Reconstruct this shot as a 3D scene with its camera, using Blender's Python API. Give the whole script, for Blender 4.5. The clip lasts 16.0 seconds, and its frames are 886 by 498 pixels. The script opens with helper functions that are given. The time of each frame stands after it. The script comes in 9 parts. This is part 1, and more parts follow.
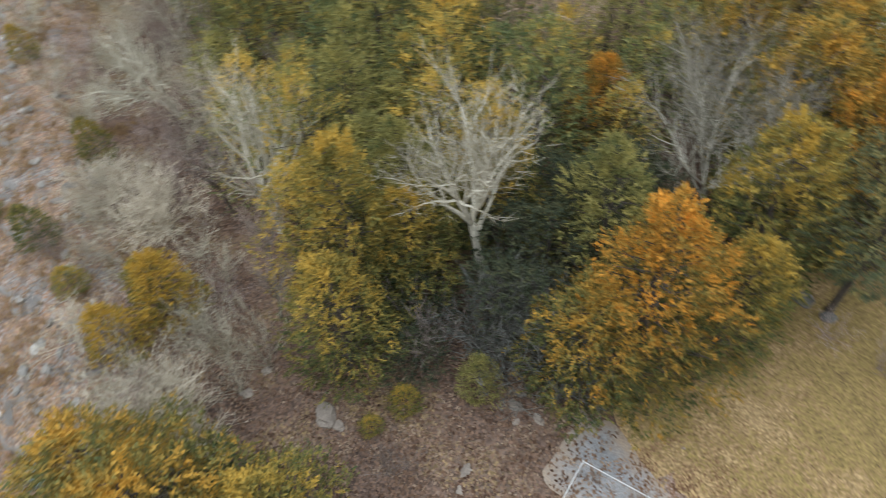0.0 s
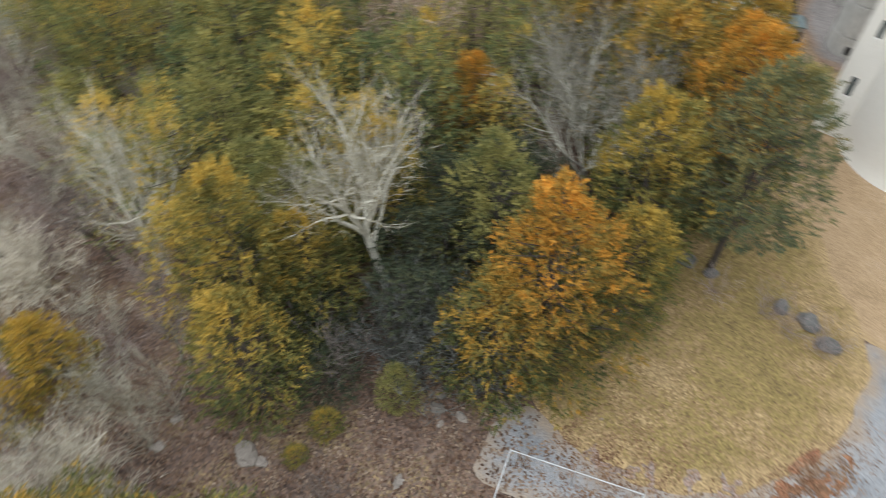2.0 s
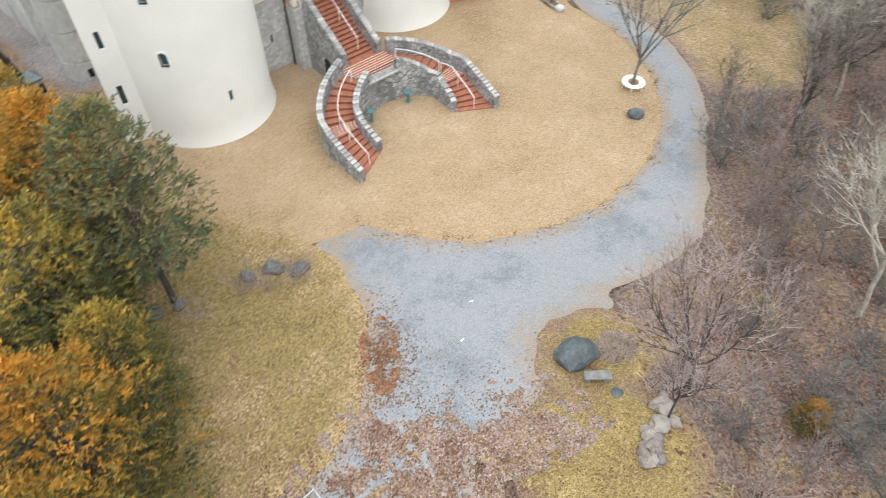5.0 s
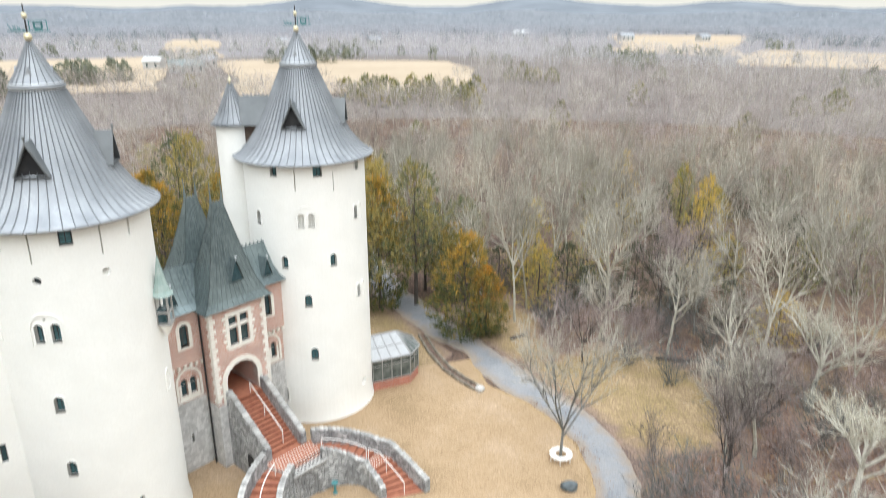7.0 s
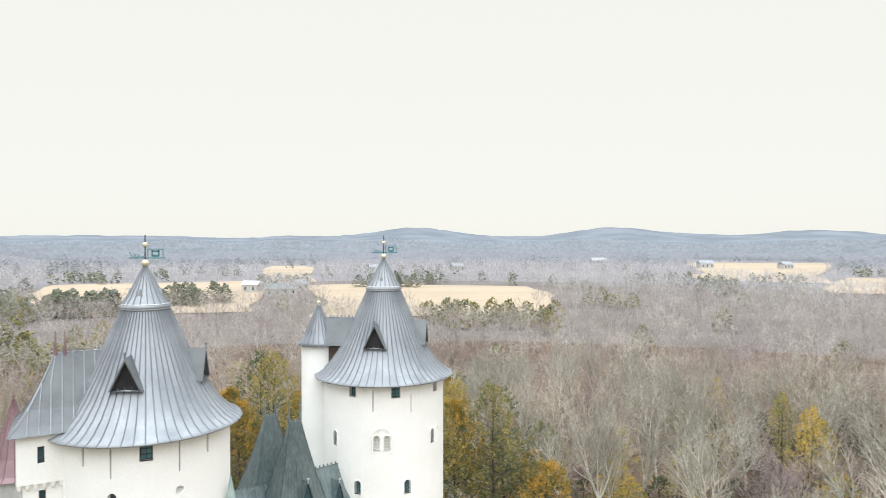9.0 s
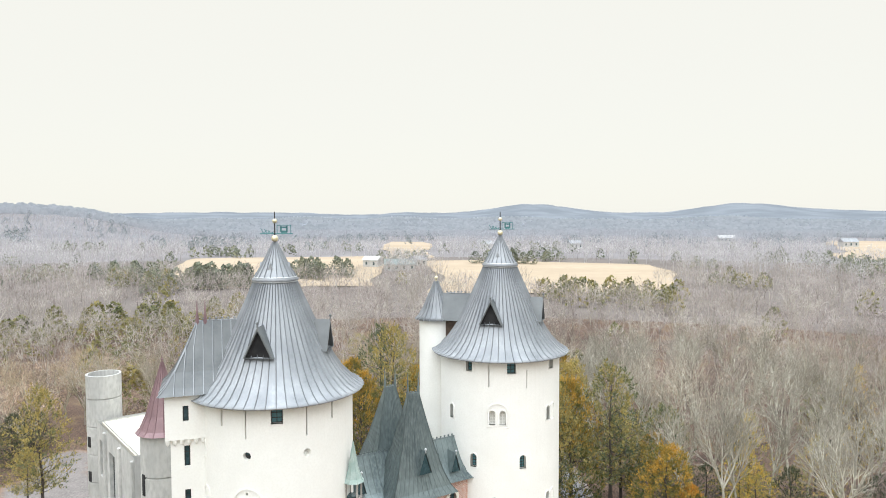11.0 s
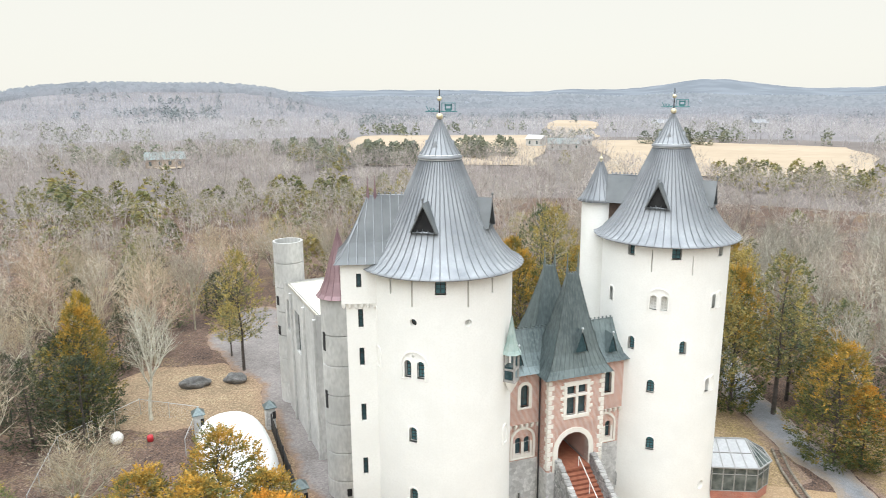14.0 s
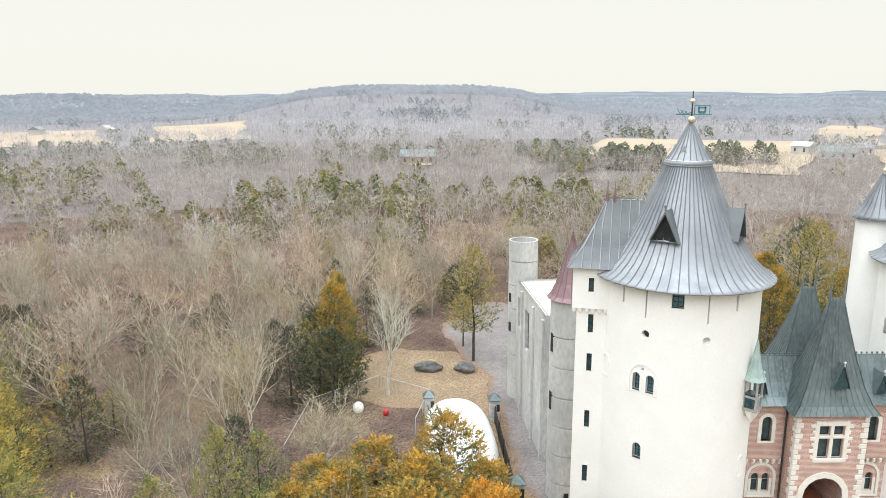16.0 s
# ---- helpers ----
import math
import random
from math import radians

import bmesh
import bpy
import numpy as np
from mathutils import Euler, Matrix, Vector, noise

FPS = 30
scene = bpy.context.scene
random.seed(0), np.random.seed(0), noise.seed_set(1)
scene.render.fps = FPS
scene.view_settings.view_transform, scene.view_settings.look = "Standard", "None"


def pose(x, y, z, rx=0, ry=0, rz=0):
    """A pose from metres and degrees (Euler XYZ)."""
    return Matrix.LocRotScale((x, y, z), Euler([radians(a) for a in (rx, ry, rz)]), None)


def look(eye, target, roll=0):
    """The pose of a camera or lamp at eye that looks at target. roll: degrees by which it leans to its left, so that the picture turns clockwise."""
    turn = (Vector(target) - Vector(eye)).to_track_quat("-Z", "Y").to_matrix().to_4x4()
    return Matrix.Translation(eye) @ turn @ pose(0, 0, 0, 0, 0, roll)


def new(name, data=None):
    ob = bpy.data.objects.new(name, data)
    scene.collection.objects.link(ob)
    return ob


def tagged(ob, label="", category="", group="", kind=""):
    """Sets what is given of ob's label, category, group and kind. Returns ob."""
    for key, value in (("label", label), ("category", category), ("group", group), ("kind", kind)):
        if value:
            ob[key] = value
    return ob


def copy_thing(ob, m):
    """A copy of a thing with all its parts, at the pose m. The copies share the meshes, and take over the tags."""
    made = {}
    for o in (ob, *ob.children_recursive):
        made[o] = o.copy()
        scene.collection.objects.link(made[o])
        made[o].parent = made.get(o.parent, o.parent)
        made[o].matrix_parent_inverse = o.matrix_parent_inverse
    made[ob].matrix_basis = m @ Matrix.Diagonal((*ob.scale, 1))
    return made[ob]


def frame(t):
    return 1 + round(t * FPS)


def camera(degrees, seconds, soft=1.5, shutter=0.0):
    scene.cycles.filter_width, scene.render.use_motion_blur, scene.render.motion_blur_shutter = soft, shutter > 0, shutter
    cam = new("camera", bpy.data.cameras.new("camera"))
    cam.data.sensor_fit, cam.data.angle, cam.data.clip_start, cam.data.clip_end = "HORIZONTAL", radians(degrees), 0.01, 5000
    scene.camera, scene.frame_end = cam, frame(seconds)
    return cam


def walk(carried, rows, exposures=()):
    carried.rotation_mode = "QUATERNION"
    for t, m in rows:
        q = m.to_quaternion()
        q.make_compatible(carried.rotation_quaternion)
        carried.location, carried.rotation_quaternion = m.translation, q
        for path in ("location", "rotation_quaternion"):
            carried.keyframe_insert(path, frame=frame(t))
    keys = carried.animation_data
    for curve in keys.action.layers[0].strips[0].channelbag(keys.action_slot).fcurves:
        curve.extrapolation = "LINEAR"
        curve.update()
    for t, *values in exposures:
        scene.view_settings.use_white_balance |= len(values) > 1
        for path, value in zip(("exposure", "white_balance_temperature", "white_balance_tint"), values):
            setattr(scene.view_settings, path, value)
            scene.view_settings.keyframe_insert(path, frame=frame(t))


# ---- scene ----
cam = camera(65.28, 16.0, soft=0.6, shutter=0.4)
EYE = (0.0, 0.0, 30.0)
walk(cam, [
    (0, pose(*EYE, 37.45, 2.72, 68.16)),
    (0.5, pose(*EYE, 38.11, 2.94, 78.90)),
    (1, pose(*EYE, 38.22, 2.75, 78.85)),
    (1.5, pose(*EYE, 38.02, 2.23, 71.95)),
    (2, pose(*EYE, 37.70, 1.30, 56.20)),
    (2.5, pose(*EYE, 37.43, 0.58, 35.10)),
    (3, pose(*EYE, 37.57, -0.34, 14.41)),
    (3.5, pose(*EYE, 37.80, -0.26, 5.40)),
    (3.7, pose(*EYE, 37.80, -0.26, 5.40)),
    (5.8, pose(*EYE, 45.98, -0.18, -16.79)),
    (6, pose(*EYE, 49.02, -0.21, -16.72)),
    (6.5, pose(*EYE, 58.81, -0.03, -16.62)),
    (7, pose(*EYE, 70.77, -0.07, -16.41)),
    (7.5, pose(*EYE, 79.94, -0.06, -16.36)),
    (8, pose(*EYE, 85.91, 0.06, -16.37)),
    (8.4, pose(*EYE, 88.46, 0.30, -16.14)),
    (8.5, pose(*EYE, 88.70, 0.36, -15.48)),
    (8.6, pose(*EYE, 88.95, 0.30, -13.59)),
    (8.7, pose(*EYE, 89.00, 0.24, -11.77)),
    (8.8, pose(*EYE, 89.03, 0.17, -10.78)),
    (8.9, pose(*EYE, 88.97, 0.11, -10.34)),
    (9, pose(*EYE, 89.04, 0.05, -9.85)),
    (9.1, pose(*EYE, 89.03, 0.06, -9.11)),
    (9.2, pose(*EYE, 89.02, 0.07, -8.32)),
    (9.3, pose(*EYE, 89.02, 0.09, -7.43)),
    (9.4, pose(*EYE, 89.01, 0.10, -6.59)),
    (9.5, pose(*EYE, 89.00, 0.11, -5.62)),
    (9.7, pose(*EYE, 88.99, -0.01, -3.45)),
    (11.8, pose(*EYE, 82.52, 0.13, -0.03)),
    (12, pose(*EYE, 80.79, 0.17, -0.06)),
    (12.5, pose(*EYE, 77.55, 0.22, -0.05)),
    (13, pose(*EYE, 77.06, 0.22, 0.05)),
    (13.1, pose(*EYE, 77.07, 0.25, 0.33)),
    (13.2, pose(*EYE, 77.08, 0.28, 1.25)),
    (13.3, pose(*EYE, 77.08, 0.31, 2.57)),
    (13.4, pose(*EYE, 77.09, 0.34, 3.75)),
    (13.5, pose(*EYE, 77.10, 0.37, 4.16)),
    (13.6, pose(*EYE, 77.12, 0.38, 5.12)),
    (13.7, pose(*EYE, 77.14, 0.38, 7.46)),
    (13.8, pose(*EYE, 77.17, 0.39, 10.85)),
    (13.9, pose(*EYE, 77.19, 0.39, 12.65)),
    (14, pose(*EYE, 77.21, 0.40, 13.16)),
    (14.1, pose(*EYE, 77.22, 0.40, 14.08)),
    (14.2, pose(*EYE, 77.23, 0.40, 15.70)),
    (14.3, pose(*EYE, 77.23, 0.40, 17.30)),
    (14.4, pose(*EYE, 77.24, 0.40, 17.75)),
    (14.5, pose(*EYE, 77.25, 0.40, 18.16)),
    (14.6, pose(*EYE, 77.29, 0.48, 18.92)),
    (14.7, pose(*EYE, 77.33, 0.55, 19.93)),
    (14.8, pose(*EYE, 77.37, 0.63, 20.84)),
    (14.9, pose(*EYE, 77.41, 0.70, 21.75)),
    (15, pose(*EYE, 77.45, 0.78, 23.38)),
    (15.1, pose(*EYE, 77.46, 0.72, 25.50)),
    (15.2, pose(*EYE, 77.47, 0.67, 26.50)),
    (15.3, pose(*EYE, 77.48, 0.61, 28.20)),
    (15.4, pose(*EYE, 77.49, 0.56, 30.60)),
    (15.5, pose(*EYE, 77.50, 0.50, 32.64)),
    (15.6, pose(*EYE, 77.50, 0.47, 32.95)),
    (15.7, pose(*EYE, 77.49, 0.45, 32.97)),
    (16, pose(*EYE, 77.48, 0.37, 32.90)),
], exposures=[(0.0, -0.1, 6500, 10), (2.0, -0.08, 6500, 10), (2.5, 0.04, 6500, 10), (3.0, 0.09, 6500, 10), (3.5, 0.14, 6490, 10), (6.0, 0.28, 6470, 10), (7.0, 0.44, 6430, 10), (8.5, 0.46, 6420, 10), (10.0, 0.46, 6450, 10), (12.0, 0.46, 6500, 10), (16.0, 0.46, 6490, 10)])

# ---- light: a bright overcast sky, whiter and stronger overhead ----
world = bpy.data.worlds.new("sky")
scene.world = world
world.use_nodes = True
wn, wl = world.node_tree.nodes, world.node_tree.links
wn.clear()
w_out = wn.new("ShaderNodeOutputWorld")
w_bg = wn.new("ShaderNodeBackground")
w_bg.inputs["Strength"].default_value = 1.0
w_sky = wn.new("ShaderNodeTexSky")
w_sky.sky_type, w_sky.sun_disc = "NISHITA", False
w_sky.sun_elevation, w_sky.sun_rotation = radians(49), radians(188)
w_scale = wn.new("ShaderNodeVectorMath")
w_scale.operation = "SCALE"
w_scale.inputs["Scale"].default_value = 0.10
w_mix = wn.new("ShaderNodeMix")
w_mix.data_type = "RGBA"
w_mix.inputs["Factor"].default_value = 0.95
w_co = wn.new("ShaderNodeTexCoord")
w_sep = wn.new("ShaderNodeSeparateXYZ")
w_ramp = wn.new("ShaderNodeValToRGB")
w_ramp.color_ramp.elements[0].position, w_ramp.color_ramp.elements[0].color = 0.42, (0.69, 0.685, 0.63, 1)
w_ramp.color_ramp.elements[1].position, w_ramp.color_ramp.elements[1].color = 0.95, (2.66, 2.86, 3.04, 1)
wl.new(w_co.outputs["Generated"], w_sep.inputs[0])
wl.new(w_sep.outputs["Z"], w_ramp.inputs[0])
wl.new(w_sky.outputs[0], w_scale.inputs[0])
wl.new(w_scale.outputs[0], w_mix.inputs["A"])
wl.new(w_ramp.outputs[0], w_mix.inputs["B"])
wl.new(w_mix.outputs["Result"], w_bg.inputs["Color"])
wl.new(w_bg.outputs[0], w_out.inputs[0])

sun_data = bpy.data.lights.new("sun", "SUN")
sun_data.energy, sun_data.angle, sun_data.color = 1.0, radians(60), (0.97, 0.985, 1.0)
sun = new("sun", sun_data)
sun.matrix_world = look((-8, -40, 70), (0, 20, 0))


# ---- materials ----
def material(name, a, b, scale=3.0, rough=0.85, bump=0.3, fine=30.0, c=None, metal=0.0, vary=0.0, stretch=(1, 1, 1), spec=0.5):
    """Two colours mixed by a coarse noise, a third by a fine one, relief from the fine noise; vary: brightness by object."""
    m = bpy.data.materials.new(name)
    m.use_nodes = True
    n, l = m.node_tree.nodes, m.node_tree.links
    bs = n["Principled BSDF"]
    bs.inputs["Roughness"].default_value = rough
    bs.inputs["Metallic"].default_value = metal
    bs.inputs["Specular IOR Level"].default_value = spec
    co = n.new("ShaderNodeTexCoord")
    mp = n.new("ShaderNodeMapping")
    mp.inputs["Scale"].default_value = stretch
    l.new(co.outputs["Object"], mp.inputs[0])
    n1 = n.new("ShaderNodeTexNoise")
    n1.inputs["Scale"].default_value, n1.inputs["Detail"].default_value = scale, 6
    n2 = n.new("ShaderNodeTexNoise")
    n2.inputs["Scale"].default_value, n2.inputs["Detail"].default_value = fine, 4
    l.new(mp.outputs[0], n1.inputs["Vector"])
    l.new(mp.outputs[0], n2.inputs["Vector"])
    r1 = n.new("ShaderNodeValToRGB")
    r1.color_ramp.elements[0].position, r1.color_ramp.elements[0].color = 0.35, (*a, 1)
    r1.color_ramp.elements[1].position, r1.color_ramp.elements[1].color = 0.65, (*b, 1)
    l.new(n1.outputs["Fac"], r1.inputs[0])
    mx = n.new("ShaderNodeMix")
    mx.data_type = "RGBA"
    r2 = n.new("ShaderNodeMapRange")
    r2.inputs["From Min"].default_value, r2.inputs["From Max"].default_value = 0.4, 0.7
    r2.inputs["To Max"].default_value = 0.6
    l.new(n2.outputs["Fac"], r2.inputs[0])
    l.new(r2.outputs[0], mx.inputs["Factor"])
    l.new(r1.outputs[0], mx.inputs["A"])
    mx.inputs["B"].default_value = (*(c or [0.5 * (p + q) * 0.8 for p, q in zip(a, b)]), 1)
    colour = mx.outputs["Result"]
    if vary:
        oi = n.new("ShaderNodeObjectInfo")
        hs = n.new("ShaderNodeHueSaturation")
        mr = n.new("ShaderNodeMapRange")
        mr.inputs["To Min"].default_value, mr.inputs["To Max"].default_value = 1 - vary, 1 + vary
        l.new(oi.outputs["Random"], mr.inputs[0])
        l.new(mr.outputs[0], hs.inputs["Value"])
        l.new(colour, hs.inputs["Color"])
        colour = hs.outputs[0]
    l.new(colour, bs.inputs["Base Color"])
    if bump:
        bp = n.new("ShaderNodeBump")
        bp.inputs["Strength"].default_value, bp.inputs["Distance"].default_value = bump, 0.03
        l.new(n2.outputs["Fac"], bp.inputs["Height"])
        l.new(bp.outputs[0], bs.inputs["Normal"])
    return m


def litter_material(name, colours, big=0.4, cell=8.0, contrast=0.35, edge=None, width=1.0, stretch=(1, 1, 1), bump=0.6, spread=0.18, rough=0.95, spec=0.15):
    """Grass, litter or gravel: colours in drifts, every tuft or leaf a little different; edge: what it thins out to at its border."""
    m = bpy.data.materials.new(name)
    m.use_nodes = True
    n, l = m.node_tree.nodes, m.node_tree.links
    bs = n["Principled BSDF"]
    bs.inputs["Roughness"].default_value = rough
    bs.inputs["Specular IOR Level"].default_value = spec
    co = n.new("ShaderNodeTexCoord")
    mp = n.new("ShaderNodeMapping")
    mp.inputs["Scale"].default_value = stretch
    l.new(co.outputs["Object"], mp.inputs[0])
    n1 = n.new("ShaderNodeTexNoise")
    n1.inputs["Scale"].default_value, n1.inputs["Detail"].default_value, n1.inputs["Roughness"].default_value = big, 10, 0.68
    l.new(mp.outputs[0], n1.inputs["Vector"])
    v = n.new("ShaderNodeTexVoronoi")
    v.inputs["Scale"].default_value = cell
    l.new(mp.outputs[0], v.inputs["Vector"])
    sc = n.new("ShaderNodeSeparateColor")
    l.new(v.outputs["Color"], sc.inputs[0])
    ad = n.new("ShaderNodeMath")
    ad.operation = "MULTIPLY_ADD"
    ad.inputs[1].default_value, = (spread,)
    l.new(sc.outputs[1], ad.inputs[0])
    l.new(n1.outputs["Fac"], ad.inputs[2])
    rp = n.new("ShaderNodeValToRGB")
    lo, hi = 0.36 + spread / 2, 0.64 + spread / 2
    el = rp.color_ramp.elements
    el[0].position, el[0].color = lo, (*colours[0], 1)
    el[1].position, el[1].color = hi, (*colours[-1], 1)
    for i in range(1, len(colours) - 1):
        el.new(lo + (hi - lo) * i / (len(colours) - 1)).color = (*colours[i], 1)
    l.new(ad.outputs[0], rp.inputs[0])
    colour = rp.outputs[0]
    if edge:
        at = n.new("ShaderNodeAttribute")
        at.attribute_name = "edge"
        n3 = n.new("ShaderNodeTexNoise")
        n3.inputs["Scale"].default_value, n3.inputs["Detail"].default_value, n3.inputs["Roughness"].default_value = 0.9, 8, 0.7
        l.new(co.outputs["Object"], n3.inputs["Vector"])
        e1 = n.new("ShaderNodeMath")
        e1.operation = "MULTIPLY_ADD"
        e1.inputs[1].default_value = 2.6 * width
        l.new(n3.outputs["Fac"], e1.inputs[0])
        l.new(at.outputs["Fac"], e1.inputs[2])
        mr = n.new("ShaderNodeMapRange")
        mr.inputs["From Min"].default_value, mr.inputs["From Max"].default_value = 1.3 * width, 2.1 * width
        l.new(e1.outputs[0], mr.inputs[0])
        me = n.new("ShaderNodeMix")
        me.data_type = "RGBA"
        me.inputs["A"].default_value = (*edge, 1)
        l.new(mr.outputs[0], me.inputs["Factor"])
        l.new(colour, me.inputs["B"])
        colour = me.outputs["Result"]
    n2 = n.new("ShaderNodeTexNoise")
    n2.inputs["Scale"].default_value, n2.inputs["Detail"].default_value = cell * 0.5, 6
    l.new(mp.outputs[0], n2.inputs["Vector"])
    sm = n.new("ShaderNodeMath")
    sm.operation = "ADD"
    l.new(sc.outputs[0], sm.inputs[0])
    l.new(n2.outputs["Fac"], sm.inputs[1])
    hv = n.new("ShaderNodeMapRange")
    hv.inputs["From Min"].default_value, hv.inputs["From Max"].default_value = 0.4, 1.6
    hv.inputs["To Min"].default_value, hv.inputs["To Max"].default_value = 1 - contrast, 1 + contrast
    l.new(sm.outputs[0], hv.inputs[0])
    hs = n.new("ShaderNodeHueSaturation")
    l.new(hv.outputs[0], hs.inputs["Value"])
    l.new(colour, hs.inputs["Color"])
    l.new(hs.outputs[0], bs.inputs["Base Color"])
    bp = n.new("ShaderNodeBump")
    bp.inputs["Strength"].default_value, bp.inputs["Distance"].default_value = bump, 0.05
    l.new(sm.outputs[0], bp.inputs["Height"])
    l.new(bp.outputs[0], bs.inputs["Normal"])
    return m


def stone_material(name, a, b, joint, scale, rough=0.9, low=0.6, high=1.35):
    """Irregular stones: cells with paler or darker joints."""
    m = material(name, a, b, 0.8, rough, 0.2, 14)
    n, l = m.node_tree.nodes, m.node_tree.links
    bs = n["Principled BSDF"]
    base = bs.inputs["Base Color"].links[0].from_socket
    co = n.new("ShaderNodeTexCoord")
    v = n.new("ShaderNodeTexVoronoi")
    v.inputs["Scale"].default_value = scale
    e = n.new("ShaderNodeTexVoronoi")
    e.feature = "DISTANCE_TO_EDGE"
    e.inputs["Scale"].default_value = scale
    for k in (v, e):
        l.new(co.outputs["Object"], k.inputs["Vector"])
    hs = n.new("ShaderNodeHueSaturation")
    bw = n.new("ShaderNodeSeparateColor")
    l.new(v.outputs["Color"], bw.inputs[0])
    mr = n.new("ShaderNodeMapRange")
    mr.inputs["To Min"].default_value, mr.inputs["To Max"].default_value = low, high
    l.new(bw.outputs[0], mr.inputs[0])
    l.new(mr.outputs[0], hs.inputs["Value"])
    l.new(base, hs.inputs["Color"])
    er = n.new("ShaderNodeMapRange")
    er.inputs["From Max"].default_value = 0.07
    l.new(e.outputs["Distance"], er.inputs[0])
    mx = n.new("ShaderNodeMix")
    mx.data_type = "RGBA"
    mx.inputs["A"].default_value = (*joint, 1)
    l.new(er.outputs[0], mx.inputs["Factor"])
    l.new(hs.outputs[0], mx.inputs["B"])
    l.new(mx.outputs["Result"], bs.inputs["Base Color"])
    bp = n.new("ShaderNodeBump")
    bp.inputs["Strength"].default_value, bp.inputs["Distance"].default_value = 0.8, 0.05
    l.new(er.outputs[0], bp.inputs["Height"])
    l.new(bp.outputs[0], bs.inputs["Normal"])
    return m


M_WHITE = material("white_render", (0.83, 0.828, 0.79), (0.88, 0.878, 0.84), 0.5, 0.9, 0.12, 9, (0.80, 0.795, 0.755))
M_TRIM = material("pale_limestone", (0.7392, 0.7119, 0.644), (0.8512, 0.8249, 0.759), 2, 0.85, 0.2, 25)
M_LEAD = material("grey_standing_seam_metal", (0.1891, 0.205, 0.222), (0.3355, 0.3538, 0.3721), 0.7, 0.5, 0.08, 8, (0.2562, 0.2684, 0.283), 0.25, 0.1, stretch=(1, 1, 0.25))
M_LEADD = material("dark_grey_metal_roof", (0.1092, 0.1207, 0.1265), (0.1782, 0.1898, 0.1955), 0.7, 0.55, 0.08, 8, (0.1495, 0.161, 0.161), 0.2, 0.06)
M_COPPER = material("weathered_copper_roof", (0.0938, 0.1225, 0.1288), (0.1812, 0.2225, 0.225), 0.6, 0.42, 0.08, 7, (0.2313, 0.2812, 0.2775), 0.45, 0.1, stretch=(1, 1, 0.3))
M_VERDIGRIS = material("pale_verdigris", (0.30, 0.40, 0.37), (0.42, 0.50, 0.47), 2, 0.7, 0.1, 12)
M_REDROOF = material("dull_red_metal_roof", (0.22, 0.14, 0.15), (0.29, 0.19, 0.20), 1, 0.5, 0.08, 9, None, 0.3)
M_CONCRETE = material("raw_concrete", (0.42, 0.42, 0.405), (0.60, 0.595, 0.57), 0.45, 0.9, 0.2, 5, (0.34, 0.34, 0.325), stretch=(1, 1, 0.4))
M_PALECON = material("cream_roof_membrane", (0.62, 0.58, 0.49), (0.70, 0.66, 0.57), 0.7, 0.8, 0.05, 8)
M_STONE = stone_material("grey_rubble_stone", (0.247, 0.2555, 0.2594), (0.429, 0.4323, 0.4256), (0.1105, 0.1114, 0.1131), 3.6, 0.9, 0.65, 1.4)
M_PALESTONE = stone_material("pale_ashlar_rubble", (0.5184, 0.5184, 0.5076), (0.648, 0.6426, 0.6264), (0.54, 0.5346, 0.5184), 4.2, 0.9, 0.8, 1.2)
M_CAP = material("rough_coping_stone", (0.33, 0.325, 0.31), (0.52, 0.51, 0.485), 5, 0.9, 0.6, 30, (0.22, 0.215, 0.205), 0, 0.35)
M_STEP = material("red_brick_paving", (0.30, 0.105, 0.06), (0.40, 0.16, 0.09), 3, 0.75, 0.2, 18, (0.24, 0.08, 0.05))
M_TILEW = material("white_tile_dot", (0.75, 0.70, 0.62), (0.8, 0.77, 0.7), 4, 0.7, 0.1, 20)
M_GLASS = material("dark_leaded_glass", (0.025, 0.055, 0.062), (0.055, 0.10, 0.115), 4, 0.1, 0.15, 12)
M_TEALGLASS = material("teal_leaded_glass", (0.07, 0.19, 0.215), (0.115, 0.27, 0.30), 3, 0.12, 0.1, 10)
M_BLIND = material("white_blind_panel", (0.66, 0.66, 0.62), (0.72, 0.72, 0.68), 2, 0.7, 0.05, 10)
M_RISER = material("brick_riser", (0.22, 0.08, 0.05), (0.30, 0.115, 0.07), 3, 0.85, 0.2, 18)
M_DARK = material("dark_interior", (0.012, 0.012, 0.014), (0.03, 0.03, 0.03), 2, 0.9, 0)
M_GBARK = material("dark_grey_bark", (0.11, 0.11, 0.10), (0.24, 0.235, 0.215), 2.5, 0.95, 0.5, 18, (0.33, 0.33, 0.30), 0, 0.2)
M_IRON = material("black_iron", (0.02, 0.02, 0.022), (0.045, 0.045, 0.045), 5, 0.6, 0.1, 30)
M_STEEL = material("galvanised_steel", (0.55, 0.58, 0.60), (0.68, 0.70, 0.72), 6, 0.35, 0.05, 40, None, 0.6)
M_RAIL = material("white_painted_rail", (0.78, 0.76, 0.72), (0.84, 0.82, 0.79), 6, 0.5, 0.05, 40)
M_GOLD = material("gilded_ball", (0.75, 0.66, 0.42), (0.85, 0.78, 0.58), 6, 0.35, 0.05, 40, None, 0.5)
M_WOOD = material("dark_stained_wood", (0.055, 0.035, 0.025), (0.11, 0.075, 0.055), 4, 0.7, 0.2, 30)
M_BARK = material("pale_lichen_bark", (0.40, 0.375, 0.30), (0.64, 0.61, 0.52), 2.2, 0.95, 0.4, 20, (0.22, 0.205, 0.165), 0, 0.2)
